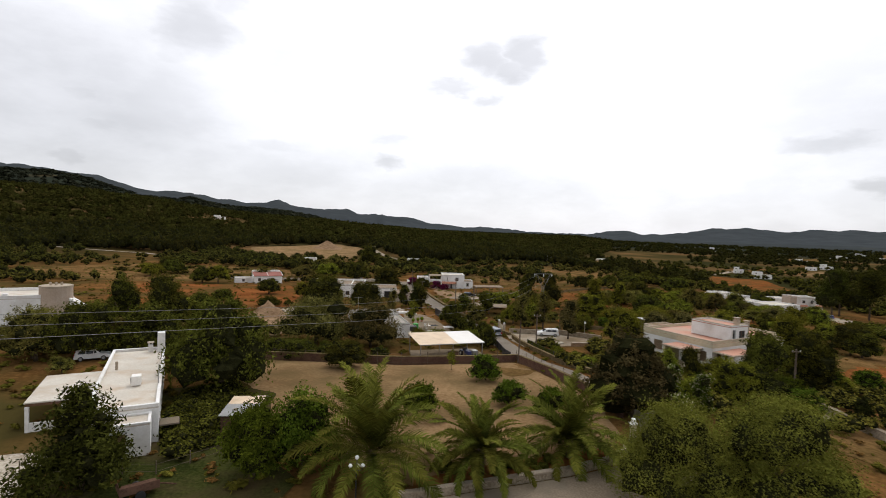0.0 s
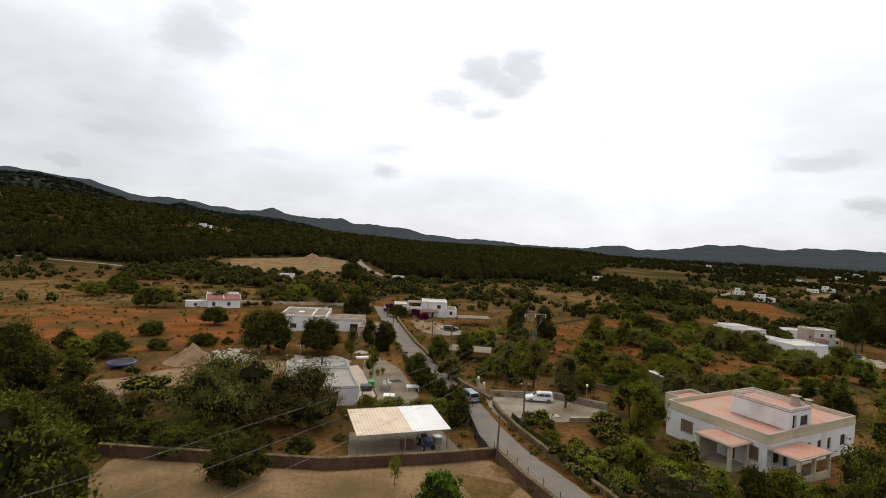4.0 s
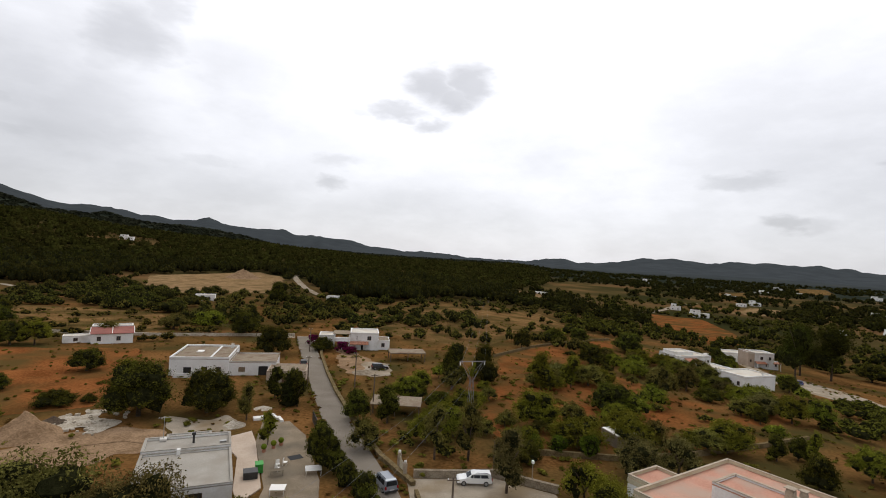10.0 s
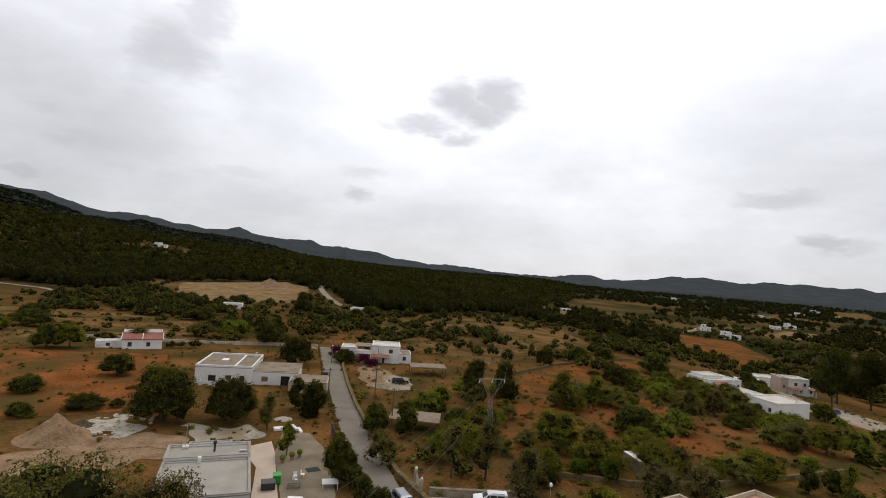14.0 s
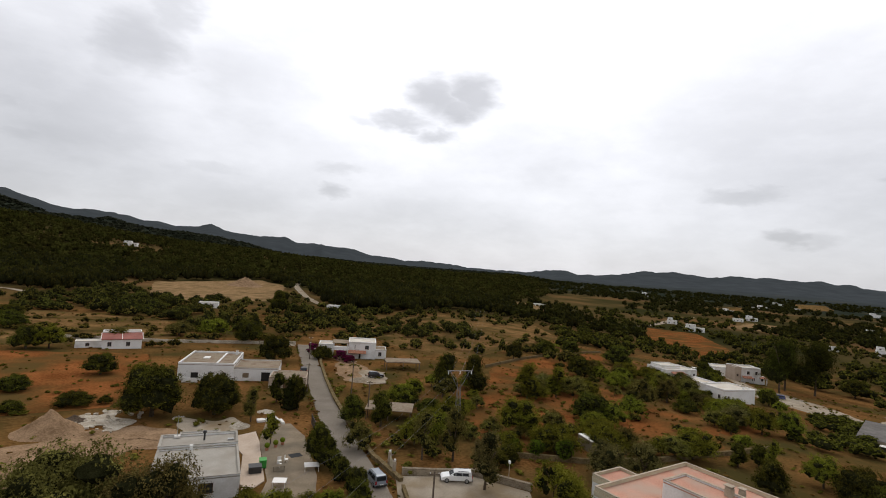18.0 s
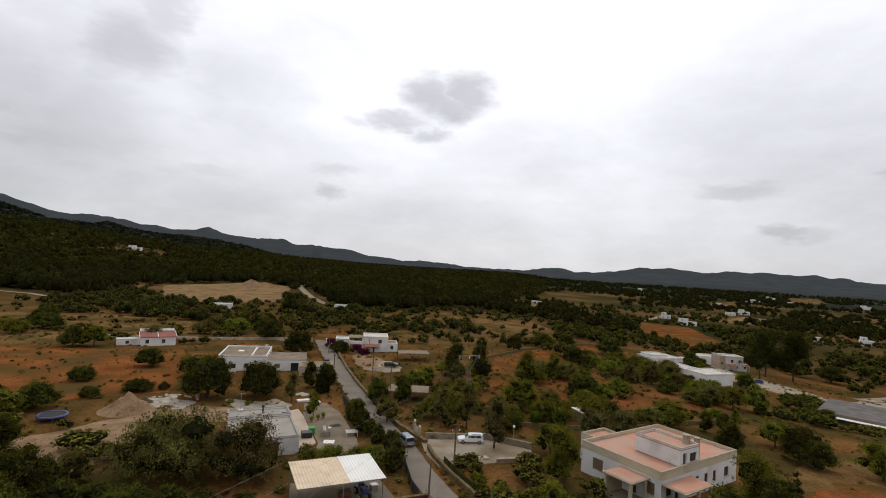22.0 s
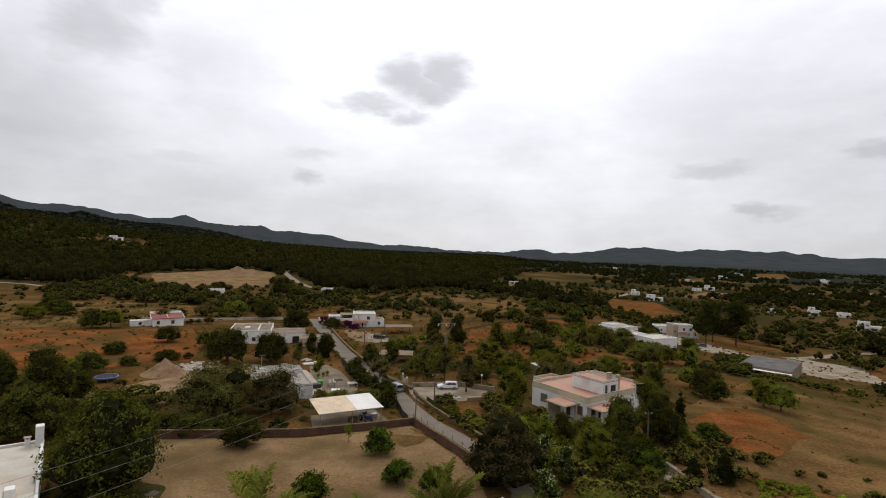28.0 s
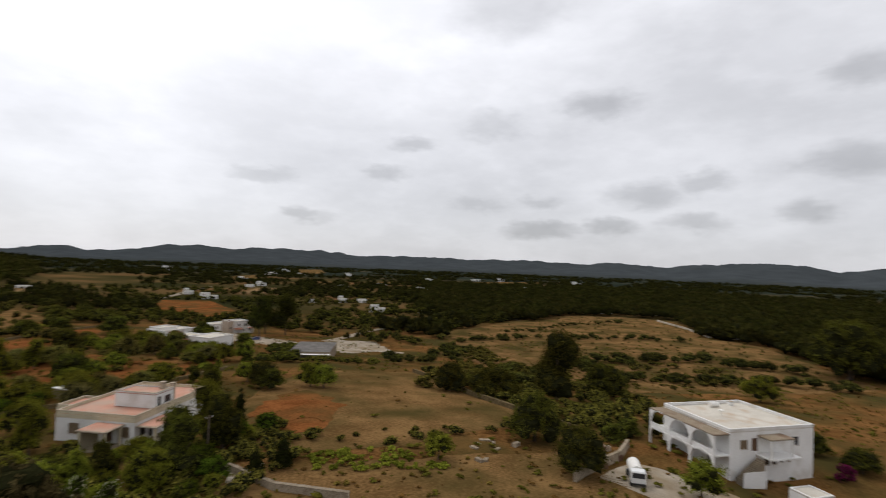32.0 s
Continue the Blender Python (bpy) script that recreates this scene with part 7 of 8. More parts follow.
# the narrow white house beside the yard
narrow = thing("cottage", at_ground(-35.55, 40.67, 27), "narrow white house with a pale cement roof", "house")
volume(narrow, -2.7, 2.7, -11, 11, 3.0, "white", "pale_roof", {"S": [(-0.8, 0.2, 0.05, 2.1, "door")], "E": [(-8, -7, 0.9, 2.1, "window"), (-3, -2, 0.9, 2.1, "window"), (4, 5, 0.9, 2.1, "window")], "W": [(-8, -7, 0.9, 2.1, "window"), (7, 8, 0.9, 2.1, "window")]}, 0.22, "white")
volume(narrow, -2.2, 2.2, -13.5, -11.0, 2.5, "white", "pale_roof", {"S": [(-0.5, 0.5, 0.05, 2.0, "door")]}, 0.15, skip="N")
part("carport_roof", box(-7.8, -2.72, -4.6, 4.2, 2.55, 2.7, 0.03), "pale_roof", narrow)
part("carport_beam", box(-7.7, -2.72, -4.5, -4.3, 2.3, 2.548, 0.01), "wood", narrow)
columns(narrow, [(-7.6, -4.4), (-5, -4.4), (-7.6, 4.0)], -0.6, 2.3, 0.3)
part("low_wall", box(-7.7, -2.72, -4.5, -4.3, -0.6, 0.8, 0.02), "white", narrow)
part("chimney_wall", box(1.9, 2.7, 9.6, 10.8, 3.1, 5.4, 0.04), "white", narrow)
chimney(narrow, 1.2, 9.9, 3.1, 0.5, 0.9, "white")
part("roof_pipe", rod([(-1.6, 2.5, 3.1), (-1.6, 2.5, 4.0)], 0.14, 8), "coping", narrow)
unit = part("air_conditioner", box(0.2, 1.0, -4.4, -3.4, 3.2, 4.1, 0.04), "sheet_white", narrow, "white air conditioning unit")
part("grille", box(0.12, 0.198, -4.2, -3.6, 3.4, 3.95, 0), "metal", unit)
part("side_shelf", box(2.75, 4.3, -10.6, -9.0, 1.2, 1.35, 0.02), "concrete", narrow)
part("tv_mast", rod([(2.5, -5, 3.1), (2.5, -5, 5.2)], 0.03), "metal", narrow)
part("tv_arm", rod([(2.5, -5.5, 5.1), (2.5, -4.5, 5.1)], 0.015, 4), "metal", narrow)

# the big white house with the beige tower
big = thing("villa", at_ground(-80.3, 79, 28), "large white house with a round beige tower", "house")
volume(big, -9, 6, -5, 7, 6.2, "white", "pale_roof", {"S": [(-6, -4.8, 3.8, 5.0, "window"), (-2, -0.8, 3.8, 5.0, "window"), (-4, -3, 0, 2.1, "door")], "E": [(-2, -0.8, 3.6, 4.8, "window")]}, 0.45, "white")
part("tower", rod([(7.2, -3.5, -0.8), (7.2, -3.5, 4.0), (7.2, -3.5, 8.0)], 2.6, 20, 0.94), "beige", big, "beige plastered round tower")
part("tower_rim", rod([(7.2, -3.5, 8.003), (7.2, -3.5, 8.35)], 2.5, 20), "coping", big)
for k in range(3):
    part("tower_pot", rod([(6.4 + 0.8 * k, -3.5, 8.353), (6.4 + 0.8 * k, -3.5, 8.9)], 0.22, 8, 0.8), "coping", big)
buttress = bmesh.new()
for yy in (-5.2, -2.2):
    for p in ((9.3, yy, -0.8), (14.2, yy, -0.8), (13.4, yy, 1.6), (11.4, yy, 4.6), (9.3, yy, 6.2)):
        buttress.verts.new(p)
buttress.verts.ensure_lookup_table()
bv = list(buttress.verts)
buttress.faces.new(bv[:5])
buttress.faces.new(bv[:4:-1])
for k in range(5):
    buttress.faces.new((bv[k], bv[k + 5], bv[(k + 1) % 5 + 5], bv[(k + 1) % 5]))
part("buttress", buttress, "white", big, "white sloping buttress wall")
part("parapet_pots", boxes([(-8 + 2 * k, -7.2 + 2 * k, -4.9, -4.3, 6.8, 7.2) for k in range(5)], 0.03), "white", big)

# the small shed at the yard
shed = thing("shed", at_ground(-22.24, 35.7, 8), "brown shed with a grey metal roof", "shed")
volume(shed, -1.4, 1.4, -2.4, 2.4, 1.95, "rust_wall", "metal", {"S": [(-0.5, 0.5, 0.05, 1.75, "door")]}, 0.0, sink=0.4, thick=0.1)
part("roof_sheet", box(-1.5, 1.5, 0.4, 2.6, 2.075, 2.11, 0), "sheet_cream", shed, "cream sheet over the shed's back")
part("roof_sheet", box(-1.55, 1.55, -2.65, 0.5, 2.075, 2.1, 0), "metal", shed)
part("roof_stone", boxes([(-0.6, -0.3, -1.4, -1.1, 2.102, 2.25), (0.5, 0.8, -0.9, -0.6, 2.102, 2.22)], 0.03), "stone", shed)

# the carport roof beside the lane
carport = thing("carport", at_ground(-2.9, 69.7, 17.5), "open carport with cream and white corrugated sheets", "carport")


def corrugated(x0, x1, y0, y1, z_at, pitch=0.38):
    bm = bmesh.new()
    n = int((x1 - x0) / pitch * 4)
    rows = []
    for k in range(n + 1):
        x = x0 + (x1 - x0) * k / n
        w = 0.035 * math.sin(2 * math.pi * k / 4)
        rows.append([bm.verts.new((x, y, z_at(x, y) + w + t)) for y, t in ((y0, 0), (y1, 0), (y1, -0.03), (y0, -0.03))])
    for a, b in zip(rows, rows[1:]):
        for k in range(4):
            bm.faces.new((a[k], b[k], b[(k + 1) % 4], a[(k + 1) % 4]))
    return bm


def slope(x, y):
    return 3.0 + 0.05 * y


sheet = (-5.3, 0.9, 5.4)
part("roof_sheet", corrugated(sheet[0], sheet[1], -3.6, 3.7, slope), "sheet_cream", carport, "cream corrugated sheets")
part("roof_sheet", corrugated(sheet[1] + 0.01, sheet[2], -3.6, 3.7, slope), "sheet_white", carport, "white corrugated sheets")
for x in (-5.0, 0.2, 5.1):
    for y in (-3.3, 3.4):
        part("post", box(x - 0.06, x + 0.06, y - 0.06, y + 0.06, -0.4, slope(x, y) - 0.2, 0.01), "metal", carport)
for y in (-3.3, 0, 3.4):
    part("beam", box(-5.2, 5.3, y - 0.05, y + 0.05, slope(0, y) - 0.19, slope(0, y) - 0.075, 0), "dark_metal", carport)
part("gutter", box(-5.3, 5.4, -3.7, -3.61, slope(0, -3.6) - 0.1, slope(0, -3.6) + 0.01, 0), "metal", carport)

# far white houses


def far_house(x, y, wide, deep, tall, turn, label, roof="pale_roof", upper=True):
    z = float(height(x, y))
    ob = thing("house", Matrix.Translation((x, y, z)) @ Matrix.Rotation(radians(turn), 4, "Z"), label, "house", "far white houses")
    n = max(2, int(wide / 3.5))
    holes = [(-wide / 2 + wide * (k + 0.3) / n, -wide / 2 + wide * (k + 0.3) / n + 1.1, 0.9, 2.2, "window") for k in range(n)]
    volume(ob, -wide / 2, wide / 2, -deep / 2, deep / 2, tall, "white", roof, {"S": holes}, 0.3, None, 1.5)
    if upper:
        volume(ob, -wide / 2 + 0.5, wide * 0.05, -deep / 4, deep / 2 - 0.3, tall + 2.6, "white", roof, {"S": [(-wide * 0.3, -wide * 0.3 + 1.2, tall + 0.9, tall + 2.0, "window")]}, 0.3, None, 0, None, tall + 0.12)
    return ob


around, house_trees = [], random.Random(19)
for x, y, wide, deep, tall, turn, label, upper in [
    (-364, 823, 18, 9, 4, 10, "white house among pines on the wooded slope", True),
    (-20, 340, 9, 6, 3.4, -10, "small white house at the edge of the wood", False),
    (184, 528, 18, 7, 2.8, -20, "long low white house in the valley", False),
    (328, 538, 10, 7, 3.6, -30, "white house above the red field", True),
    (312, 474, 17, 8, 3.4, -32, "white house with terraces above the red field", True),
    (394, 363, 9, 7, 4.0, -40, "white two-storey house in the valley", True),
    (410, 350, 9, 7, 3.5, -40, "small white house in the valley", False),
    (368, 380, 8, 6, 3.2, -40, "white cottage among valley trees", False),
    (340, 270, 13, 7, 3.4, -50, "white valley house with a long terrace", True),
    (366, 236, 15, 7, 3.0, -58, "long low white farm in the valley", False),
    (492, 114, 13, 7, 3.2, -75, "white farm at the far field's edge", False),
    (508, 64, 15, 7, 3.2, -80, "long white farm below the pine wood", False),
    (366, 2, 11, 7, 3.0, -80, "low white house beside the wide field", False),
    (-132, 330, 9, 6, 2.6, 15, "white cottage behind the pasture", False),
    (-88, 318, 10, 6, 2.8, 12, "white farm buildings behind the orchard", False),
    (560, 520, 16, 9, 4, -40, "white house among dark trees", True), (640, 430, 20, 9, 4, -50, "white house in the valley woods", True),
    (700, 560, 16, 9, 4, -45, "white house far down the valley", False), (820, 330, 18, 9, 4, -60, "white house far in the valley", True),
    (900, 160, 22, 10, 4, -75, "white house below the hills", False), (-250, 1010, 16, 9, 5, 10, "white house high in the woods", False),
    (-60, 1080, 16, 9, 5, 5, "white house at the wood's crest", False), (560, 760, 18, 9, 4, -35, "white house in the far valley", True),
    (470, 620, 12, 8, 3.6, -36, "white house at the edge of a far field", False), (505, 640, 14, 8, 4, -30, "white house with an upper floor in the valley", True),
    (720, 900, 18, 10, 4, -38, "white house between far groves", False), (760, 930, 16, 10, 5, -30, "pale house between far groves", True),
    (870, 960, 20, 10, 4.5, -40, "long white house in the far valley", False), (980, 900, 18, 10, 5, -44, "white house below the far hills", True),
    (1010, 1180, 22, 12, 5, -40, "white house high in the far valley", True), (660, 1180, 22, 10, 5, -30, "white house near the far hills", False),
    (700, 1260, 20, 10, 5, -28, "pale house near the far hills", True), (940, 620, 18, 10, 4.5, -56, "white house among valley pines", True),
    (1120, 600, 20, 10, 4.5, -62, "white house beside a far field", False), (1180, 560, 18, 10, 5, -60, "white house with a terrace far off", True),
    (760, 420, 15, 9, 4, -60, "white house on a wooded rise", False), (1240, 380, 22, 10, 5, -70, "white house below the eastern hills", True),
    (430, 250, 13, 8, 3.4, -55, "low white house beside the valley road", False), (452, 232, 10, 7, 3.2, -58, "small white house beside the valley road", False),
    (-180, 1500, 22, 12, 5, 8, "white house on the wooded hill", False), (-230, 1460, 20, 12, 5, 10, "pale house on the wooded hill", True),
    (-130, 1560, 24, 12, 5, 6, "long white house on the wooded hill", False), (210, 640, 15, 8, 3.2, -16, "white house beside the grove", False),
]:
    far_house(x, y, wide, deep, tall, turn, label, upper=upper)
    for _ in range(7):
        a, far = house_trees.uniform(0, 6.28), wide / 2 + house_trees.uniform(2.5, 14)
        size = house_trees.uniform(2.5, 6.0)
        around.append((x + far * math.sin(a), y + far * math.cos(a), size, size * 0.6))
scatter("house_trees", around, "grove", "garden trees round the far houses", "trees", 71, 60)

# ---- vehicles ----


def car(x, y, turn, paint, label, style="hatch", long=4.1, wide=1.72, tall=1.5, group=""):
    """A parked car; it points along its own +x."""
    ob = thing("car", at_ground(x, y, turn, 0.1), label, "car", group)
    h, w = long / 2, wide / 2
    roof_back = {"hatch": -h + 0.25, "estate": -h + 0.15, "van": -h + 0.18}[style]
    roof_front = {"hatch": 0.35, "estate": 0.3, "van": 0.75}[style]
    lower = [(-h, 0.32), (-h - 0.02, 0.62), (-h + 0.06, 0.92), (h - 1.15, 0.92), (h - 0.25, 0.78), (h, 0.6), (h, 0.32)]
    upper = [(-h + 0.05, 0.92), (roof_back, tall - 0.06), (roof_back + 0.35, tall), (roof_front - 0.3, tall), (roof_front, tall - 0.07), (h - 1.1, 0.92)]

    def extrude(profile, wa, wb):
        bm = bmesh.new()
        zs = [p[1] for p in profile]
        f = lambda z: wa + (wb - wa) * (z - min(zs)) / max(max(zs) - min(zs), 1e-3)
        a = [bm.verts.new((px, -f(pz), pz)) for px, pz in profile]
        b = [bm.verts.new((px, f(pz), pz)) for px, pz in profile]
        bm.faces.new(a)
        bm.faces.new(b[::-1])
        for k in range(len(a)):
            bm.faces.new((a[k], b[k], b[(k + 1) % len(a)], a[(k + 1) % len(a)])[::-1])
        bmesh.ops.recalc_face_normals(bm, faces=bm.faces)
        bmesh.ops.bevel(bm, geom=list(bm.edges), offset=0.035, segments=2, affect="EDGES")
        return bm

    part("body", extrude(lower, w, w * 0.97), paint, ob)
    part("cabin", extrude(upper, w * 0.95, w * 0.78), paint, ob)
    # glass lies proud of the cabin by a few millimetres
    span = h - 1.1 - roof_front

    def quad(points, name):
        bm = bmesh.new()
        bm.faces.new([bm.verts.new(p) for p in points])
        bmesh.ops.solidify(bm, geom=list(bm.faces), thickness=0.012)
        part(name, bm, "glass", ob)

    zl, zh = 0.98, tall - 0.14
    fx = lambda z: h - 1.1 - span * (z - 0.92) / (tall - 0.07 - 0.92) + 0.015
    wy = lambda z: w * (0.95 - 0.17 * (z - 0.92) / (tall - 0.92))
    quad([(fx(zl), -wy(zl) + 0.1, zl), (fx(zl), wy(zl) - 0.1, zl), (fx(zh), wy(zh) - 0.1, zh), (fx(zh), -wy(zh) + 0.1, zh)], "windscreen")
    bx = lambda z: -h + 0.05 + (roof_back + h - 0.05) * (z - 0.92) / (tall - 0.98) - 0.015
    quad([(bx(zl), wy(zl) - 0.12, zl), (bx(zl), -wy(zl) + 0.12, zl), (bx(zh), -wy(zh) + 0.12, zh), (bx(zh), wy(zh) - 0.12, zh)], "rear_window")
    cuts = [(-h + 0.45, -0.75), (-0.68, 0.12), (0.19, fx(zl) - 0.35)]
    for s in (-1, 1):
        for k, (a, b) in enumerate(cuts):
            top_a, top_b = a + (0.12 if k == 0 else 0), b - (0.55 if k == 2 else 0)
            o = 0.012
            quad([(a, s * (wy(zl) + o), zl), (b, s * (wy(zl) + o), zl), (max(top_b, a + 0.15), s * (wy(zh) + o), zh), (top_a, s * (wy(zh) + o), zh)][::s], "side_window")
        for wx in (-h + 0.75, h - 0.8):
            tyre = part("wheel", rod([(wx, s * (w - 0.16), 0.31), (wx, s * (w + 0.015), 0.31)], 0.31, 16), "rubber", ob)
            part("rim", rod([(wx, s * (w + 0.005), 0.31), (wx, s * (w + 0.03), 0.31)], 0.2, 12), "metal", tyre)
        part("headlight", box(h - 0.16, h - 0.02, s * w * 0.72 - 0.16, s * w * 0.72 + 0.16, 0.58, 0.72, 0.02), "globe", ob)
        part("tail_light", box(-h - 0.03, -h + 0.08, s * w * 0.86 - 0.1, s * w * 0.86 + 0.1, 0.62, 0.98, 0.02), "lamp_red", ob)
        part("mirror", box(fx(zl) - 0.5, fx(zl) - 0.32, s * (w + 0.06) - 0.07, s * (w + 0.06) + 0.07, 0.95, 1.08, 0.02), paint, ob)
    part("bumper", box(h - 0.06, h + 0.06, -w * 0.92, w * 0.92, 0.26, 0.46, 0.03), "dark_metal", ob)
    part("bumper", box(-h - 0.07, -h + 0.05, -w * 0.92, w * 0.92, 0.26, 0.48, 0.03), "dark_metal", ob)
    part("number_plate", box(-h - 0.085, -h - 0.072, -0.26, 0.26, 0.5, 0.61, 0), "white_paint", ob)
    if style != "hatch":
        for s in (-1, 1):
            part("roof_rail", box(roof_back + 0.35, roof_front - 0.4, s * w * 0.66 - 0.02, s * w * 0.66 + 0.02, tall + 0.02, tall + 0.06, 0), "dark_metal", ob)
    return ob


car(6.9, 88.3, 112, "silver_paint", "silver people carrier parked on the lane", "van", 4.3, 1.76, 1.62)
car(18.0, 89.2, 176, "white_paint", "white estate car on the gravel parking place", "estate", 4.3, 1.7, 1.48)
car(6.6, 154.5, 8, "black_paint", "black car parked in the gravel bay", "hatch")
car(149.5, 184, 150, "blue_paint", "blue car under the pines", "hatch", 4.2)
car(-51, 57.5, 30, "white_paint", "white car behind the narrow house", "hatch")
car(-12.4, 156.8, 100, "dark_metal", "dark car at the lane's edge", "hatch", 3.8)

# a small white lorry with a tank in the yard of the arched house
lorry = thing("lorry", at_ground(72, 1.5, 200, 0.1), "small white tank lorry in the yard", "lorry")
part("chassis", box(-2.6, 2.6, -0.8, 0.8, 0.45, 0.65, 0.02), "dark_metal", lorry)
part("cab", box(1.2, 2.6, -0.95, 0.95, 0.6, 2.2, 0.12), "white_paint", lorry)
part("windscreen", box(2.56, 2.62, -0.8, 0.8, 1.35, 2.0, 0), "glass", lorry)
part("tank", rod([(-2.5, 0, 1.5), (-2.3, 0, 1.5), (0.8, 0, 1.5), (1.0, 0, 1.5)], 0.85, 14), "sheet_white", lorry)
for wx in (-1.7, 1.8):
    for s in (-1, 1):
        part("wheel", rod([(wx, s * 0.7, 0.4), (wx, s * 0.96, 0.4)], 0.4, 14), "rubber", lorry)

# a blue mini tractor below the carport
tractor = thing("tractor", at_ground(0.4, 69.4, -70, 0.1), "blue mini tractor below the carport", "tractor")
part("bonnet", box(0.3, 1.7, -0.35, 0.35, 0.6, 1.2, 0.06), "blue_paint", tractor)
part("seat", box(-0.6, -0.1, -0.3, 0.3, 0.9, 1.3, 0.05), "dark_metal", tractor)
part("roll_bar", rod([(-0.7, -0.5, 0.7), (-0.7, -0.5, 1.9), (-0.7, 0.5, 1.9), (-0.7, 0.5, 0.7)], 0.04), "dark_metal", tractor)
part("mudguard", boxes([(-0.9, 0.2, -0.75, -0.4, 0.95, 1.05), (-0.9, 0.2, 0.4, 0.75, 0.95, 1.05)], 0.02), "blue_paint", tractor)
for wx, r in ((-0.35, 0.5), (1.4, 0.34)):
    for s in (-1, 1):
        w = part("wheel", rod([(wx, s * 0.45, r), (wx, s * 0.72, r)], r, 16), "rubber", tractor)
        part("rim", rod([(wx, s * 0.7, r), (wx, s * 0.74, r)], r * 0.5, 10), "sheet_white", w)


def trunk_box(name, x, y, turn, size, material, label, category, lift=0.06):
    sx, sy, sz = size
    ob = thing(name, at_ground(x, y, turn, lift), label, category)
    part("body", box(-sx / 2, sx / 2, -sy / 2, sy / 2, 0, sz, 0.03), material, ob)
    part("lid", box(-sx / 2 - 0.04, sx / 2 + 0.04, -sy / 2 - 0.04, sy / 2 + 0.04, sz + 0.002, sz + 0.1, 0.03), material, ob)
    return ob


trunk_box("crate", -1.6, 68.2, 17, (1.4, 0.9, 0.9), "wood", "brown wooden crate below the carport", "crate", 0.1)
trunk_box("crate", 1.9, 70.6, 25, (0.9, 0.8, 0.7), "metal", "grey metal box below the carport", "box", 0.1)

# ---- poles, cables and the pylon ----


def pole(x, y, tall, label, arms=1, lean=0.0):
    ob = thing("utility_pole", at_ground(x, y), label, "pole", "wooden poles")
    part("post", rod([(0, 0, -0.4), (lean * 0.5, 0, tall / 2), (lean, 0, tall)], 0.13, 8, 0.75), "pole_wood", ob)
    for k in range(arms):
        part("crossarm", box(lean - 0.6, lean + 0.6, -0.05, 0.05, tall - 0.35 - 0.5 * k, tall - 0.25 - 0.5 * k, 0), "pole_wood", ob)
        for s in (-0.5, 0.5):
            part("insulator", rod([(lean + s, 0, tall - 0.248 - 0.5 * k), (lean + s, 0, tall - 0.1 - 0.5 * k)], 0.04, 6), "globe", ob)
    return ob


pole(8.4, 66.2, 5.4, "leaning wooden pole at the yard corner", 0, 0.15)
pole(13.2, 76.6, 6.2, "wooden pole beside the lane", 1)
pole(1.2, 136, 7.5, "wooden pole behind the lane wall", 1)
pole(5.2, 118, 7.0, "wooden pole among dark trees", 1)
pole(-8.6, 136, 6.4, "wooden pole at the lane's edge", 1)
pole(-13.4, 176, 6.8, "wooden pole near the white house", 1)
pole(40.4, 50.8, 6.0, "wooden pole in the garden", 1)
pole(21.0, 91.5, 4.6, "short wooden pole behind the parking place", 0)

pylon = thing("pylon", at_ground(21.2, 110.2, 12), "grey lattice pylon with a forked top", "pylon")
legs = [(-1, -1), (1, -1), (1, 1), (-1, 1)]
for sx, sy in legs:
    part("leg", rod([(sx * 0.55, sy * 0.55, -0.4), (sx * 0.24, sy * 0.24, 8.0)], 0.035, 5), "cable", pylon)
for k in range(10):
    z0, z1 = 0.8 * k, 0.8 * (k + 1)
    w0, w1 = 0.55 - 0.31 * z0 / 8, 0.55 - 0.31 * z1 / 8
    for i in range(4):
        a, b = legs[i], legs[(i + 1) % 4]
        if k % 2:
            a, b = b, a
        part("brace", rod([(a[0] * w0, a[1] * w0, z0), (b[0] * w1, b[1] * w1, z1)], 0.014, 4), "cable", pylon)
for s in (-1, 1):
    part("fork", rod([(s * 0.2, 0, 8.0), (s * 1.2, 0, 9.8), (s * 1.9, 0, 11.2)], 0.04, 5), "cable", pylon)
    part("fork", rod([(s * 0.1, 0.2, 8.0), (s * 0.5, 0.1, 9.6), (s * 1.9, 0, 11.2)], 0.03, 5), "cable", pylon)
part("crossbar", box(-2.4, 2.4, -0.06, 0.06, 11.15, 11.27, 0), "cable", pylon)
for s in (-2.2, 0, 2.2):
    part("insulator", rod([(s, 0, 11.15), (s, 0, 10.6)], 0.06, 6), "globe", pylon)

foot = float(height(21.2, 110.2))
c12, s12 = math.cos(radians(12)), math.sin(radians(12))
for k, s in enumerate((-2.2, 0, 2.2)):
    a = Vector((21.2 + s * c12, 110.2 + s * s12, foot + 10.6))
    mid, b = Vector((-1.0 + 0.6 * k, 60, 11.2 - 0.8 * k)), Vector((-26.8 + 3.0 * k, 0, 17.9 - 0.2 * k))
    far = Vector((-58 + 3.0 * k, -74, 30.0))
    pts = []
    for i in range(41):
        f = i / 40
        y = a.y + (far.y - a.y) * f
        x = a.x + (far.x - a.x) * f
        z = np.interp(-y, [-a.y, -85, -60, -30, 0, 30, 74], [a.z, a.z - 0.9, mid.z, 14.2 - 0.5 * k, b.z, 21.6, far.z])
        pts.append((x, y, float(z)))
    tagged(part("power_cable", rod(pts, 0.010, 4), "cable"), "thin grey power cable from the pylon", "cable", "power cables")
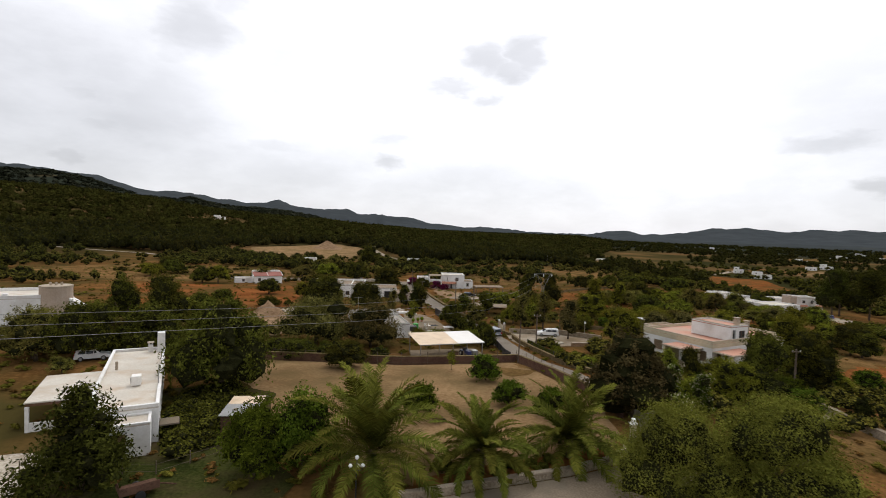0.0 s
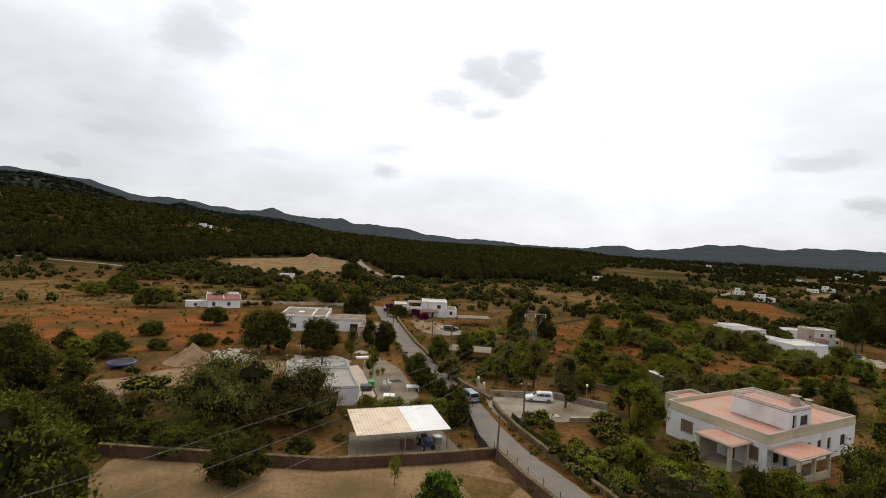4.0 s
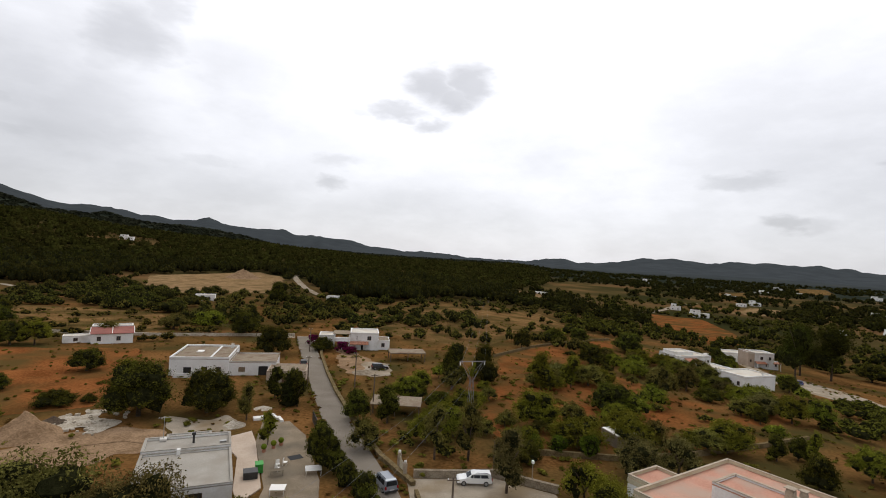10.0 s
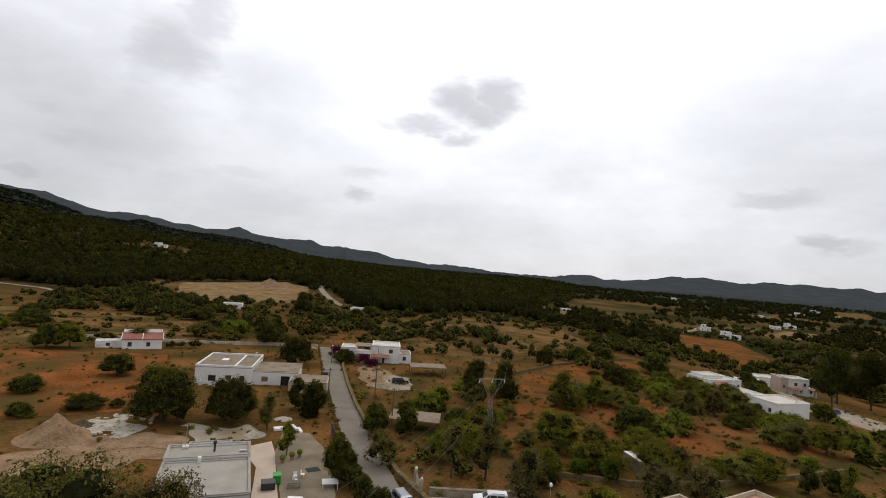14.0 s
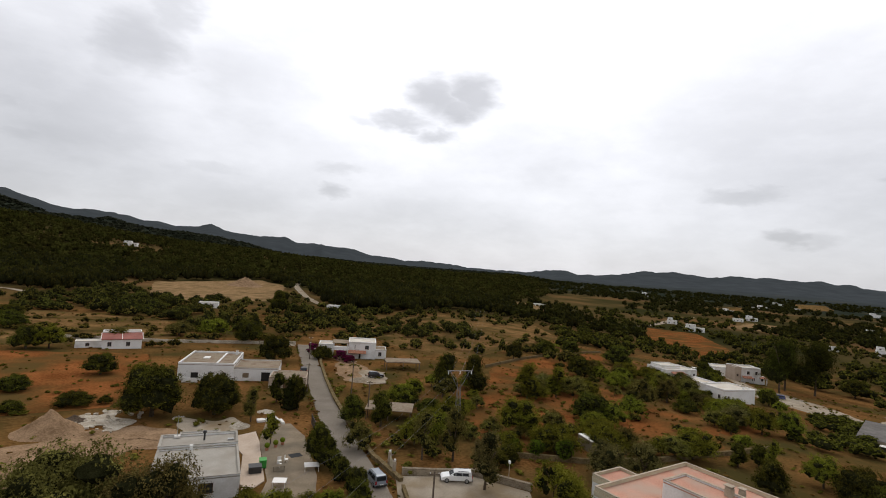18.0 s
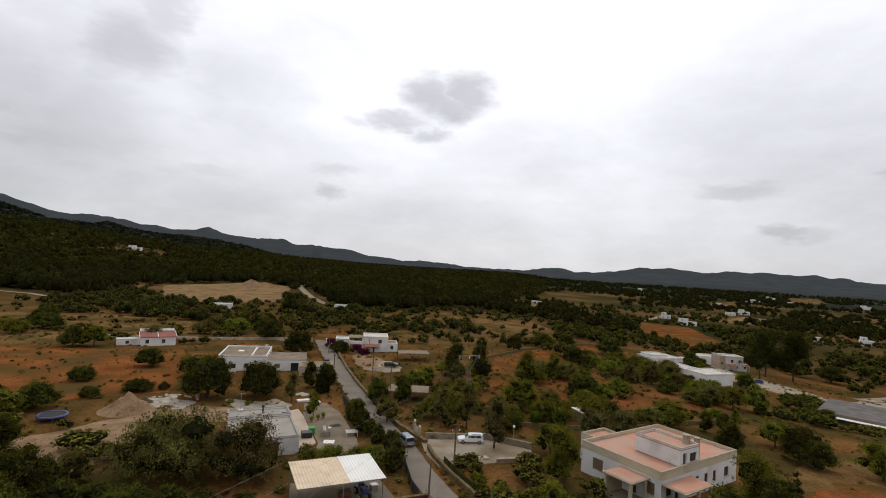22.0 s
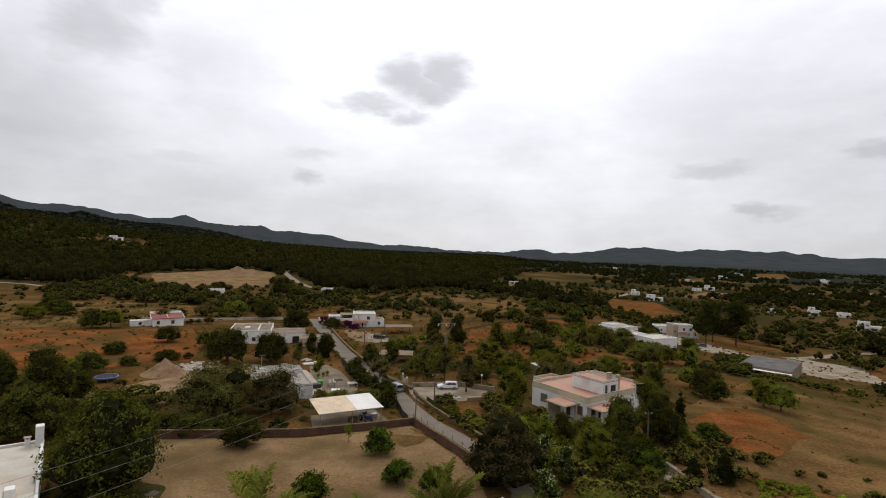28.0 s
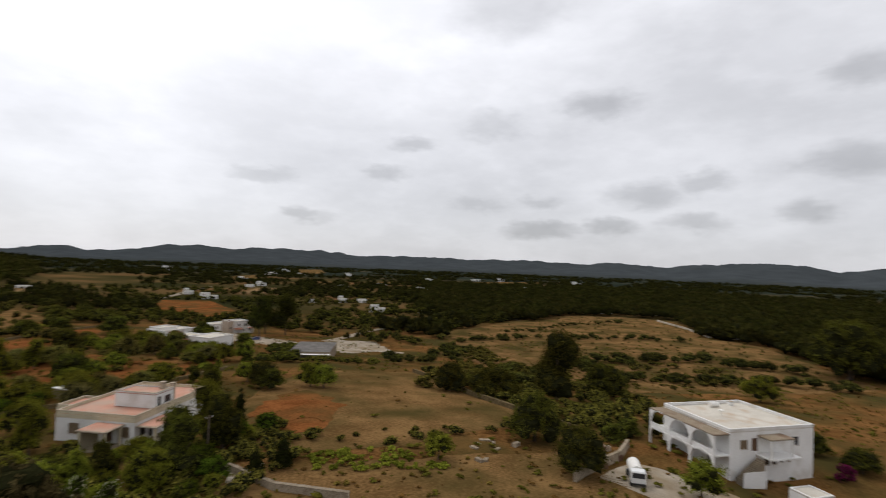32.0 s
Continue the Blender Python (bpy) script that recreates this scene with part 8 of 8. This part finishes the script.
for k, s in enumerate((-2.2, 0, 2.2)):
    a = Vector((21.2 + s * c12, 110.2 + s * s12, foot + 10.6))
    b = Vector((64 + s, 300, float(height(64, 300)) + 10.5))
    pts = [tuple(a.lerp(b, i / 24) - Vector((0, 0, 14 * (i / 24) * (1 - i / 24)))) for i in range(25)]
    tagged(part("power_cable", rod(pts, 0.010, 4), "cable"), "thin grey power cable from the pylon", "cable", "power cables")

# ---- small things ----
# heap of earth and rubble
for x, y, r, tall, material, label in [(-43.2, 104.8, 4.8, 3.2, "earth", "steep heap of brown earth"), (-39.4, 103.6, 2.4, 1.2, "earth", "low heap of brown earth"), (-42.6, 110.2, 2.2, 1.1, "bark", "heap of brown brushwood and stone"), (-16.4, 110, 1.8, 0.9, "rubble", "heap of pale gravel"), (-14.0, 119.6, 1.8, 0.5, "rubble", "heap of white building rubble"), (-118, 512, 16, 8, "earth", "large earth heap at the wood's edge"), (2.5, 150.5, 3.2, 0.8, "stone", "heap of stones and firewood")]:
    bm = bmesh.new()
    bmesh.ops.create_grid(bm, x_segments=26, y_segments=26, size=1.0)
    z0 = float(height(x, y))
    for v in bm.verts:
        d = math.hypot(v.co.x, v.co.y)
        f = max(0.0, 1 - d) ** 1.15
        px, py = x + v.co.x * r, y + v.co.y * r
        v.co = (px, py, float(height(px, py)) - 0.05 + tall * f * (1 + 0.35 * noise.noise((px * 0.8, py * 0.8, 0.0))) + 0.12 * f * noise.noise((px * 3, py * 3, 4.0)))
    for f in bm.faces:
        f.smooth = True
    tagged(part("mound", bm, material), label, "mound")

tramp = thing("trampoline", at_ground(-52, 98.2), "round blue garden trampoline", "trampoline")
ring = [(2.1 * math.cos(a), 2.1 * math.sin(a), 0.85) for a in (2 * math.pi * k / 24 for k in range(25))]
part("pad", rod(ring, 0.2, 6), "blue_paint", tramp)
part("mat", rod([(0, 0, 0.82), (0, 0, 0.86)], 1.95, 24), "dark", tramp)
for k in range(6):
    a = math.pi * k / 3
    part("leg", rod([(2.0 * math.cos(a), 2.0 * math.sin(a), -0.2), (2.0 * math.cos(a), 2.0 * math.sin(a), 0.8)], 0.04, 6), "metal", tramp)

trunk_box("wheelie_bin", -8.6, 92.6, 16, (0.9, 1.2, 1.0), "green_paint", "bright green plastic bin on the terrace", "bin", 0.1)
trunk_box("storage_box", -9.2, 90.8, 16, (1.6, 1.4, 0.8), "dark_metal", "black storage box beside the house", "box", 0.1)
mat_ob = thing("door_mat", at_ground(-4.9, 97.2, 30, 0.1), "dark rubber mat on the forecourt", "mat")
part("mat", box(-0.9, 0.9, -0.7, 0.7, 0, 0.03, 0.01), "rubber", mat_ob)


def table(x, y, turn, sx, sy, material, label):
    ob = thing("table", at_ground(x, y, turn, 0.07), label, "table")
    part("tabletop", box(-sx / 2, sx / 2, -sy / 2, sy / 2, 0.7, 0.75, 0.01), material, ob)
    for a in (-1, 1):
        for b in (-1, 1):
            part("leg", box(a * (sx / 2 - 0.1) - 0.03, a * (sx / 2 - 0.1) + 0.03, b * (sy / 2 - 0.1) - 0.03, b * (sy / 2 - 0.1) + 0.03, 0, 0.7, 0), material, ob)


table(-1.9, 92.0, 10, 2.0, 1.6, "sheet_white", "white table on the forecourt")
table(-6.2, 91.4, 12, 1.6, 0.8, "concrete", "grey garden table beside the terrace")
table(-5.2, 86.6, 0, 1.7, 1.5, "sheet_white", "white round-edged table on the forecourt")
for x, y, turn in [(-6.6, 94.0, 20), (-5.8, 94.6, 80), (-6.4, 92.8, 150)]:
    ch = thing("garden_chair", at_ground(x, y, turn, 0.07), "pale plastic garden chair", "chair", "chairs on the forecourt")
    part("seat", box(-0.25, 0.25, -0.25, 0.25, 0.42, 0.46, 0.01), "sheet_white", ch)
    part("backrest", box(-0.25, 0.25, 0.21, 0.25, 0.463, 0.9, 0.01), "sheet_white", ch)
    for a in (-1, 1):
        for b in (-1, 1):
            part("leg", box(a * 0.21 - 0.02, a * 0.21 + 0.02, b * 0.21 - 0.02, b * 0.21 + 0.02, 0, 0.42, 0), "sheet_white", ch)
for x, y, sx, sy, turn in [(-12.9, 113.5, 2.6, 1.2, 20), (-11.0, 114.4, 0.5, 2.4, 30), (-9.8, 113.0, 0.5, 2.2, 24)]:
    sl = thing("stone_slab", at_ground(x, y, turn, 0.05), "white stone slab lying on the ground", "slab")
    part("slab", box(-sx / 2, sx / 2, -sy / 2, sy / 2, 0, 0.4, 0.03), "sheet_white", sl)
pots = [(-9.4, 99.0), (-8.4, 100.4), (-7.6, 101.6)]
for x, y in pots:
    pt = thing("plant_pot", at_ground(x, y, 0, 0.06), "dark pot with a small green plant", "plant pot", "pots on the terrace")
    part("pot", rod([(0, 0, 0), (0, 0, 0.45)], 0.22, 10, 1.25), "tile", pt)
    part("plant", ball(0.4, 0.8, 2), "citrus", pt)

# the gate and balustrade by the lane
gate = thing("gate", at_ground(9.2, 92.6, 100), "cream wooden slatted gate by the lane", "gate")
for k in range(7):
    part("slat", box(-1.3 + 0.4 * k, -1.12 + 0.4 * k, -0.04, 0.04, 0.15, 1.5 + 0.02 * k, 0.01), "cream", gate)
for z in (0.3, 1.25):
    part("rail", box(-1.4, 1.45, -0.08, -0.042, z, z + 0.12, 0), "cream", gate)
for s in (-1.65, 1.7):
    post = part("post", box(s - 0.22, s + 0.22, -0.22, 0.22, -0.4, 1.9, 0.03), "coping", gate)
    part("finial", ball(0.2, 2.1, 2, s, 0), "white", post)
slide = thing("gate", at_ground(-4, 110.5, 105), "dark slatted metal gate of the forecourt", "gate")
part("frame", boxes([(-2.4, 2.4, -0.03, 0.03, 0.1, 0.2), (-2.4, 2.4, -0.03, 0.03, 1.7, 1.8), (-2.4, -2.3, -0.03, 0.03, 0.2, 1.7), (2.3, 2.4, -0.03, 0.03, 0.2, 1.7)]), "dark_metal", slide)
for k in range(20):
    part("slat", box(-2.26 + 0.23 * k, -2.1 + 0.23 * k, -0.02, 0.02, 0.2, 1.7, 0), "dark_metal", slide)


def fence(line, tall, gap, material, label, mesh_rows=5, panel_material=None):
    pts = [Vector(p) for p in line]
    ob = thing("fence", Matrix.Identity(4), label, "fence")
    spots = []
    for a, b in zip(pts, pts[1:]):
        n = max(1, int((b - a).length / gap))
        spots += [a.lerp(b, i / n) for i in range(n)]
    spots.append(pts[-1])
    for p in spots:
        z = float(height(p.x, p.y))
        part("post", rod([(p.x, p.y, z - 0.3), (p.x, p.y, z + tall)], 0.04, 6), material, ob)
    for k in range(mesh_rows):
        zz = tall * (k + 0.5) / mesh_rows
        part("wire", rod([(p.x, p.y, float(height(p.x, p.y)) + zz) for p in spots], 0.012, 4), material, ob)
    if panel_material:
        bm = bmesh.new()
        vs = [[bm.verts.new((p.x + o, p.y, float(height(p.x, p.y)) + z)) for z, o in ((0.05, 0.05), (tall - 0.1, 0.05), (tall - 0.1, 0.08), (0.05, 0.08))] for p in spots]
        for a, b in zip(vs, vs[1:]):
            for k in range(4):
                bm.faces.new((a[k], b[k], b[(k + 1) % 4], a[(k + 1) % 4]))
        part("screen", bm, panel_material, ob)
    return ob


fence([(6.2, 80), (6.4, 76), (6.8, 70.5), (7.4, 68)], 1.4, 2.0, "dark_metal", "black screened fence beside the lane", 3, "dark_metal")
fence([(12.2, 79.5), (13.8, 73), (15.8, 67.5), (17.88, 57.85), (19.69, 50.29)], 1.3, 2.2, "dark_metal", "green mesh fence of the garden", 4, "carob")
fence([(-30.52, 62.24), (-19.66, 61.46), (-9.36, 60.81), (1.95, 64.21), (8.2, 66.8)], 1.9, 3.0, "pole_wood", "thin posts and wires on the yard wall", 3)
fence([(8.6, 66.6), (10.4, 58.87), (13.13, 51.29), (15.01, 45.4)], 1.9, 2.4, "pole_wood", "thin posts and wires beside the lane", 3)
fence([(-34.96, 25.99), (-25.27, 26.56), (-21.93, 30.15)], 1.1, 2.0, "pole_wood", "low wooden fence of the plot", 2)
fence([(34.36, 47.69), (38.28, 51.78), (43.08, 50.89)], 1.1, 2.0, "pole_wood", "garden fence of thin posts", 2)

# pillar with a white lantern, and the street lamp with three globes
pil = thing("gate_pillar", at_ground(13.94, 34.85), "pale gate pillar with a white lantern", "pillar")
part("shaft", box(-0.25, 0.25, -0.25, 0.25, -0.4, 1.7, 0.03), "coping", pil)
part("cap", box(-0.33, 0.33, -0.33, 0.33, 1.703, 1.8, 0.02), "white", pil)
part("lantern", ball(0.24, 2.05, 2), "globe", pil)
lamp = thing("garden_lamp", at_ground(-9.79, 23.33), "black garden lamp with white globes", "lamp")
part("post", rod([(0, 0, -0.3), (0, 0, 2.7)], 0.05, 8), "dark_metal", lamp)
for k, (dx, dz) in enumerate(((-0.42, 2.7), (0.42, 2.7), (0, 3.2), (0.1, 2.55))):
    arm = part("arm", rod([(0, 0, 2.4), (dx * 0.7, 0.1 * k, dz - 0.35), (dx, 0.12 * k, dz - 0.2)], 0.025, 6), "dark_metal", lamp)
    part("globe", ball(0.15, dz, 2, dx, 0.12 * k), "globe", arm)
lamp2 = thing("street_lamp", at_ground(25.2, 88.4), "short lamp post with a lantern", "lamp")
part("post", rod([(0, 0, -0.3), (0, 0, 2.9)], 0.05, 8), "coping", lamp2)
part("lantern", box(-0.16, 0.16, -0.16, 0.16, 2.9, 3.3, 0.04), "globe", lamp2)

barrow = thing("wheelbarrow", at_ground(-4.15, 38.01, 30), "brown wheelbarrow in the yard", "wheelbarrow")
part("tray", box(-0.5, 0.5, -0.35, 0.35, 0.4, 0.75, 0.06), "rust_wall", barrow)
part("wheel", rod([(0.75, -0.05, 0.2), (0.75, 0.05, 0.2)], 0.2, 12), "rubber", barrow)
for s in (-1, 1):
    part("shaft", rod([(0.75, s * 0.1, 0.25), (-1.0, s * 0.3, 0.6)], 0.03, 6), "wood", barrow)
    part("leg", rod([(-0.4, s * 0.28, 0.45), (-0.4, s * 0.28, 0.0)], 0.03, 6), "wood", barrow)
trailer = thing("trailer", at_ground(-24.92, 23.71, 40), "rusty broken farm trailer", "trailer")
part("bed", box(-1.2, 1.2, -0.7, 0.7, 0.5, 0.65, 0.02), "rust_wall", trailer)
part("side_board", boxes([(-1.2, 1.2, -0.75, -0.7, 0.65, 1.1), (-1.25, -1.2, -0.7, 0.7, 0.65, 1.2)], 0.01), "rust_wall", trailer)
part("drawbar", rod([(1.2, 0, 0.55), (2.4, 0, 0.1)], 0.05, 6), "rust_wall", trailer)
for s in (-1, 1):
    part("wheel", rod([(0, s * 0.75, 0.32), (0, s * 0.95, 0.32)], 0.32, 12), "rubber", trailer)
for x, y, turn in [(-24.6, 42.6, 10), (-23.0, 43.6, 60), (-25.6, 44.2, 100)]:
    pl = thing("wooden_pallet", at_ground(x, y, turn), "grey wooden pallet leaning in a pile", "pallet", "pallets beside the shed")
    for k in range(6):
        part("board", box(-0.6 + 0.21 * k, -0.47 + 0.21 * k, -0.5, 0.5, 0.12, 0.15, 0), "pole_wood", pl)
    for s in (-0.45, 0, 0.45):
        part("bearer", box(-0.6, 0.6, s - 0.05, s + 0.05, 0, 0.118, 0), "pole_wood", pl)
for cx, cy, r, n in [(61.5, 54.5, 2.6, 22), (57.5, 62.0, 2.2, 18), (52.5, 57.5, 1.4, 12)]:
    rg = thing("stone_ring", at_ground(cx, cy), "ring of small stones round a planting pit", "stones", "stone rings in the paddock")
    for k in range(n):
        a = 2 * math.pi * k / n
        part("stone", ball(0.16 + 0.05 * (k % 3), 0.1, 1, r * math.cos(a), r * math.sin(a), 0.7), "red_soil", rg)
# rubbish and slabs along the terrace
jumble = random.Random(8)
for k in range(16):
    x, y = jumble.uniform(36, 44), jumble.uniform(42, 52)
    sl = thing("stone_slab", at_ground(x, y, jumble.uniform(0, 180)), "pale broken stone slab in the weeds", "slab", "broken slabs on the terrace")
    s = jumble.uniform(0.3, 1.0)
    part("slab", box(-s, s, -s * 0.6, s * 0.6, -0.1, jumble.uniform(0.1, 0.35), 0.03), "stone" if k % 3 else "rubble", sl)
for k in range(9):
    x, y = jumble.uniform(64, 76), jumble.uniform(20, 31)
    sl = thing("stone_slab", at_ground(x, y, jumble.uniform(0, 180)), "pale slab beside the old wall", "slab", "slabs beside the meadow")
    s = jumble.uniform(0.3, 0.9)
    part("slab", box(-s, s, -s * 0.5, s * 0.5, -0.1, jumble.uniform(0.15, 0.6), 0.03), "stone", sl)
for k in range(12):
    x, y = jumble.uniform(72, 84), jumble.uniform(5.5, 9)
    cr = thing("crate", at_ground(x, y, jumble.uniform(0, 90)), "stacked crate of the yard's clutter", "crate", "crates along the yard wall")
    s = jumble.uniform(0.4, 0.9)
    part("body", box(-s / 2, s / 2, -s / 2, s / 2, 0, s, 0.03), ("wood", "rust_wall", "beige")[k % 3], cr)
part_wall = thing("garden_shed", at_ground(45.5, 104, 10), "pale sheet-roofed garden shed among trees", "shed")
volume(part_wall, -3, 3, -2, 2, 2.0, "concrete", "sheet_white", {"S": [(-0.5, 0.5, 0, 1.8, "door")]}, 0.0, thick=0.15)
lean = thing("shelter", at_ground(9.4, 119, -8), "low dark shelter with a grey sheet roof", "shelter")
part("roof", box(-4.5, 4.5, -3, 3, 2.0, 2.1, 0.02), "brown_roof", lean)
columns(lean, [(-4.2, -2.7), (0, -2.7), (4.2, -2.7), (-4.2, 2.7), (4.2, 2.7)], -0.5, 2.0, 0.15, "pole_wood", "post")
arbor = thing("pergola", at_ground(14, 168, 5), "dark thatched pergola beside the parking bay", "pergola")
part("roof", box(-5, 5, -3, 3, 2.3, 2.6, 0.08), "brown_roof", arbor)
columns(arbor, [(-4.7, -2.7), (0, -2.7), (4.7, -2.7), (-4.7, 2.7), (4.7, 2.7)], -0.5, 2.3, 0.2, "pole_wood", "post")

# broken stone along the front of the parking place
for k in range(34):
    f = jumble.random()
    x, y = 11.6 + 8.2 * f + jumble.uniform(-0.5, 0.5), 80.4 + 1.8 * f + jumble.uniform(-0.9, 0.7)
    st = thing("broken_stone", at_ground(x, y, jumble.uniform(0, 180), 0.08), "pale broken stone at the edge of the parking place", "stone", "stones beside the parking place")
    s = jumble.uniform(0.18, 0.5)
    part("stone", box(-s, s, -s * 0.7, s * 0.7, -0.15, jumble.uniform(0.08, 0.3), 0.05), "rubble" if k % 3 else "stone", st)
low = wall_run("red_bank_wall", [(20.4, 80.2), (23, 80.6), (27.4, 81.8)], 0.35, 0.6, "earth", "low reddish wall beside the parking place", "coping")

# loose white stones on the rubble
for k in range(40):
    x, y = jumble.uniform(-42.5, -33.5), jumble.uniform(105, 116)
    st = thing("rubble_stone", at_ground(x, y, jumble.uniform(0, 180), 0.1), "white broken building stone", "stone", "stones of the rubble spread")
    s = jumble.uniform(0.12, 0.4)
    part("stone", box(-s, s, -s * 0.8, s * 0.8, -0.1, jumble.uniform(0.06, 0.26), 0.04), "rubble", st)
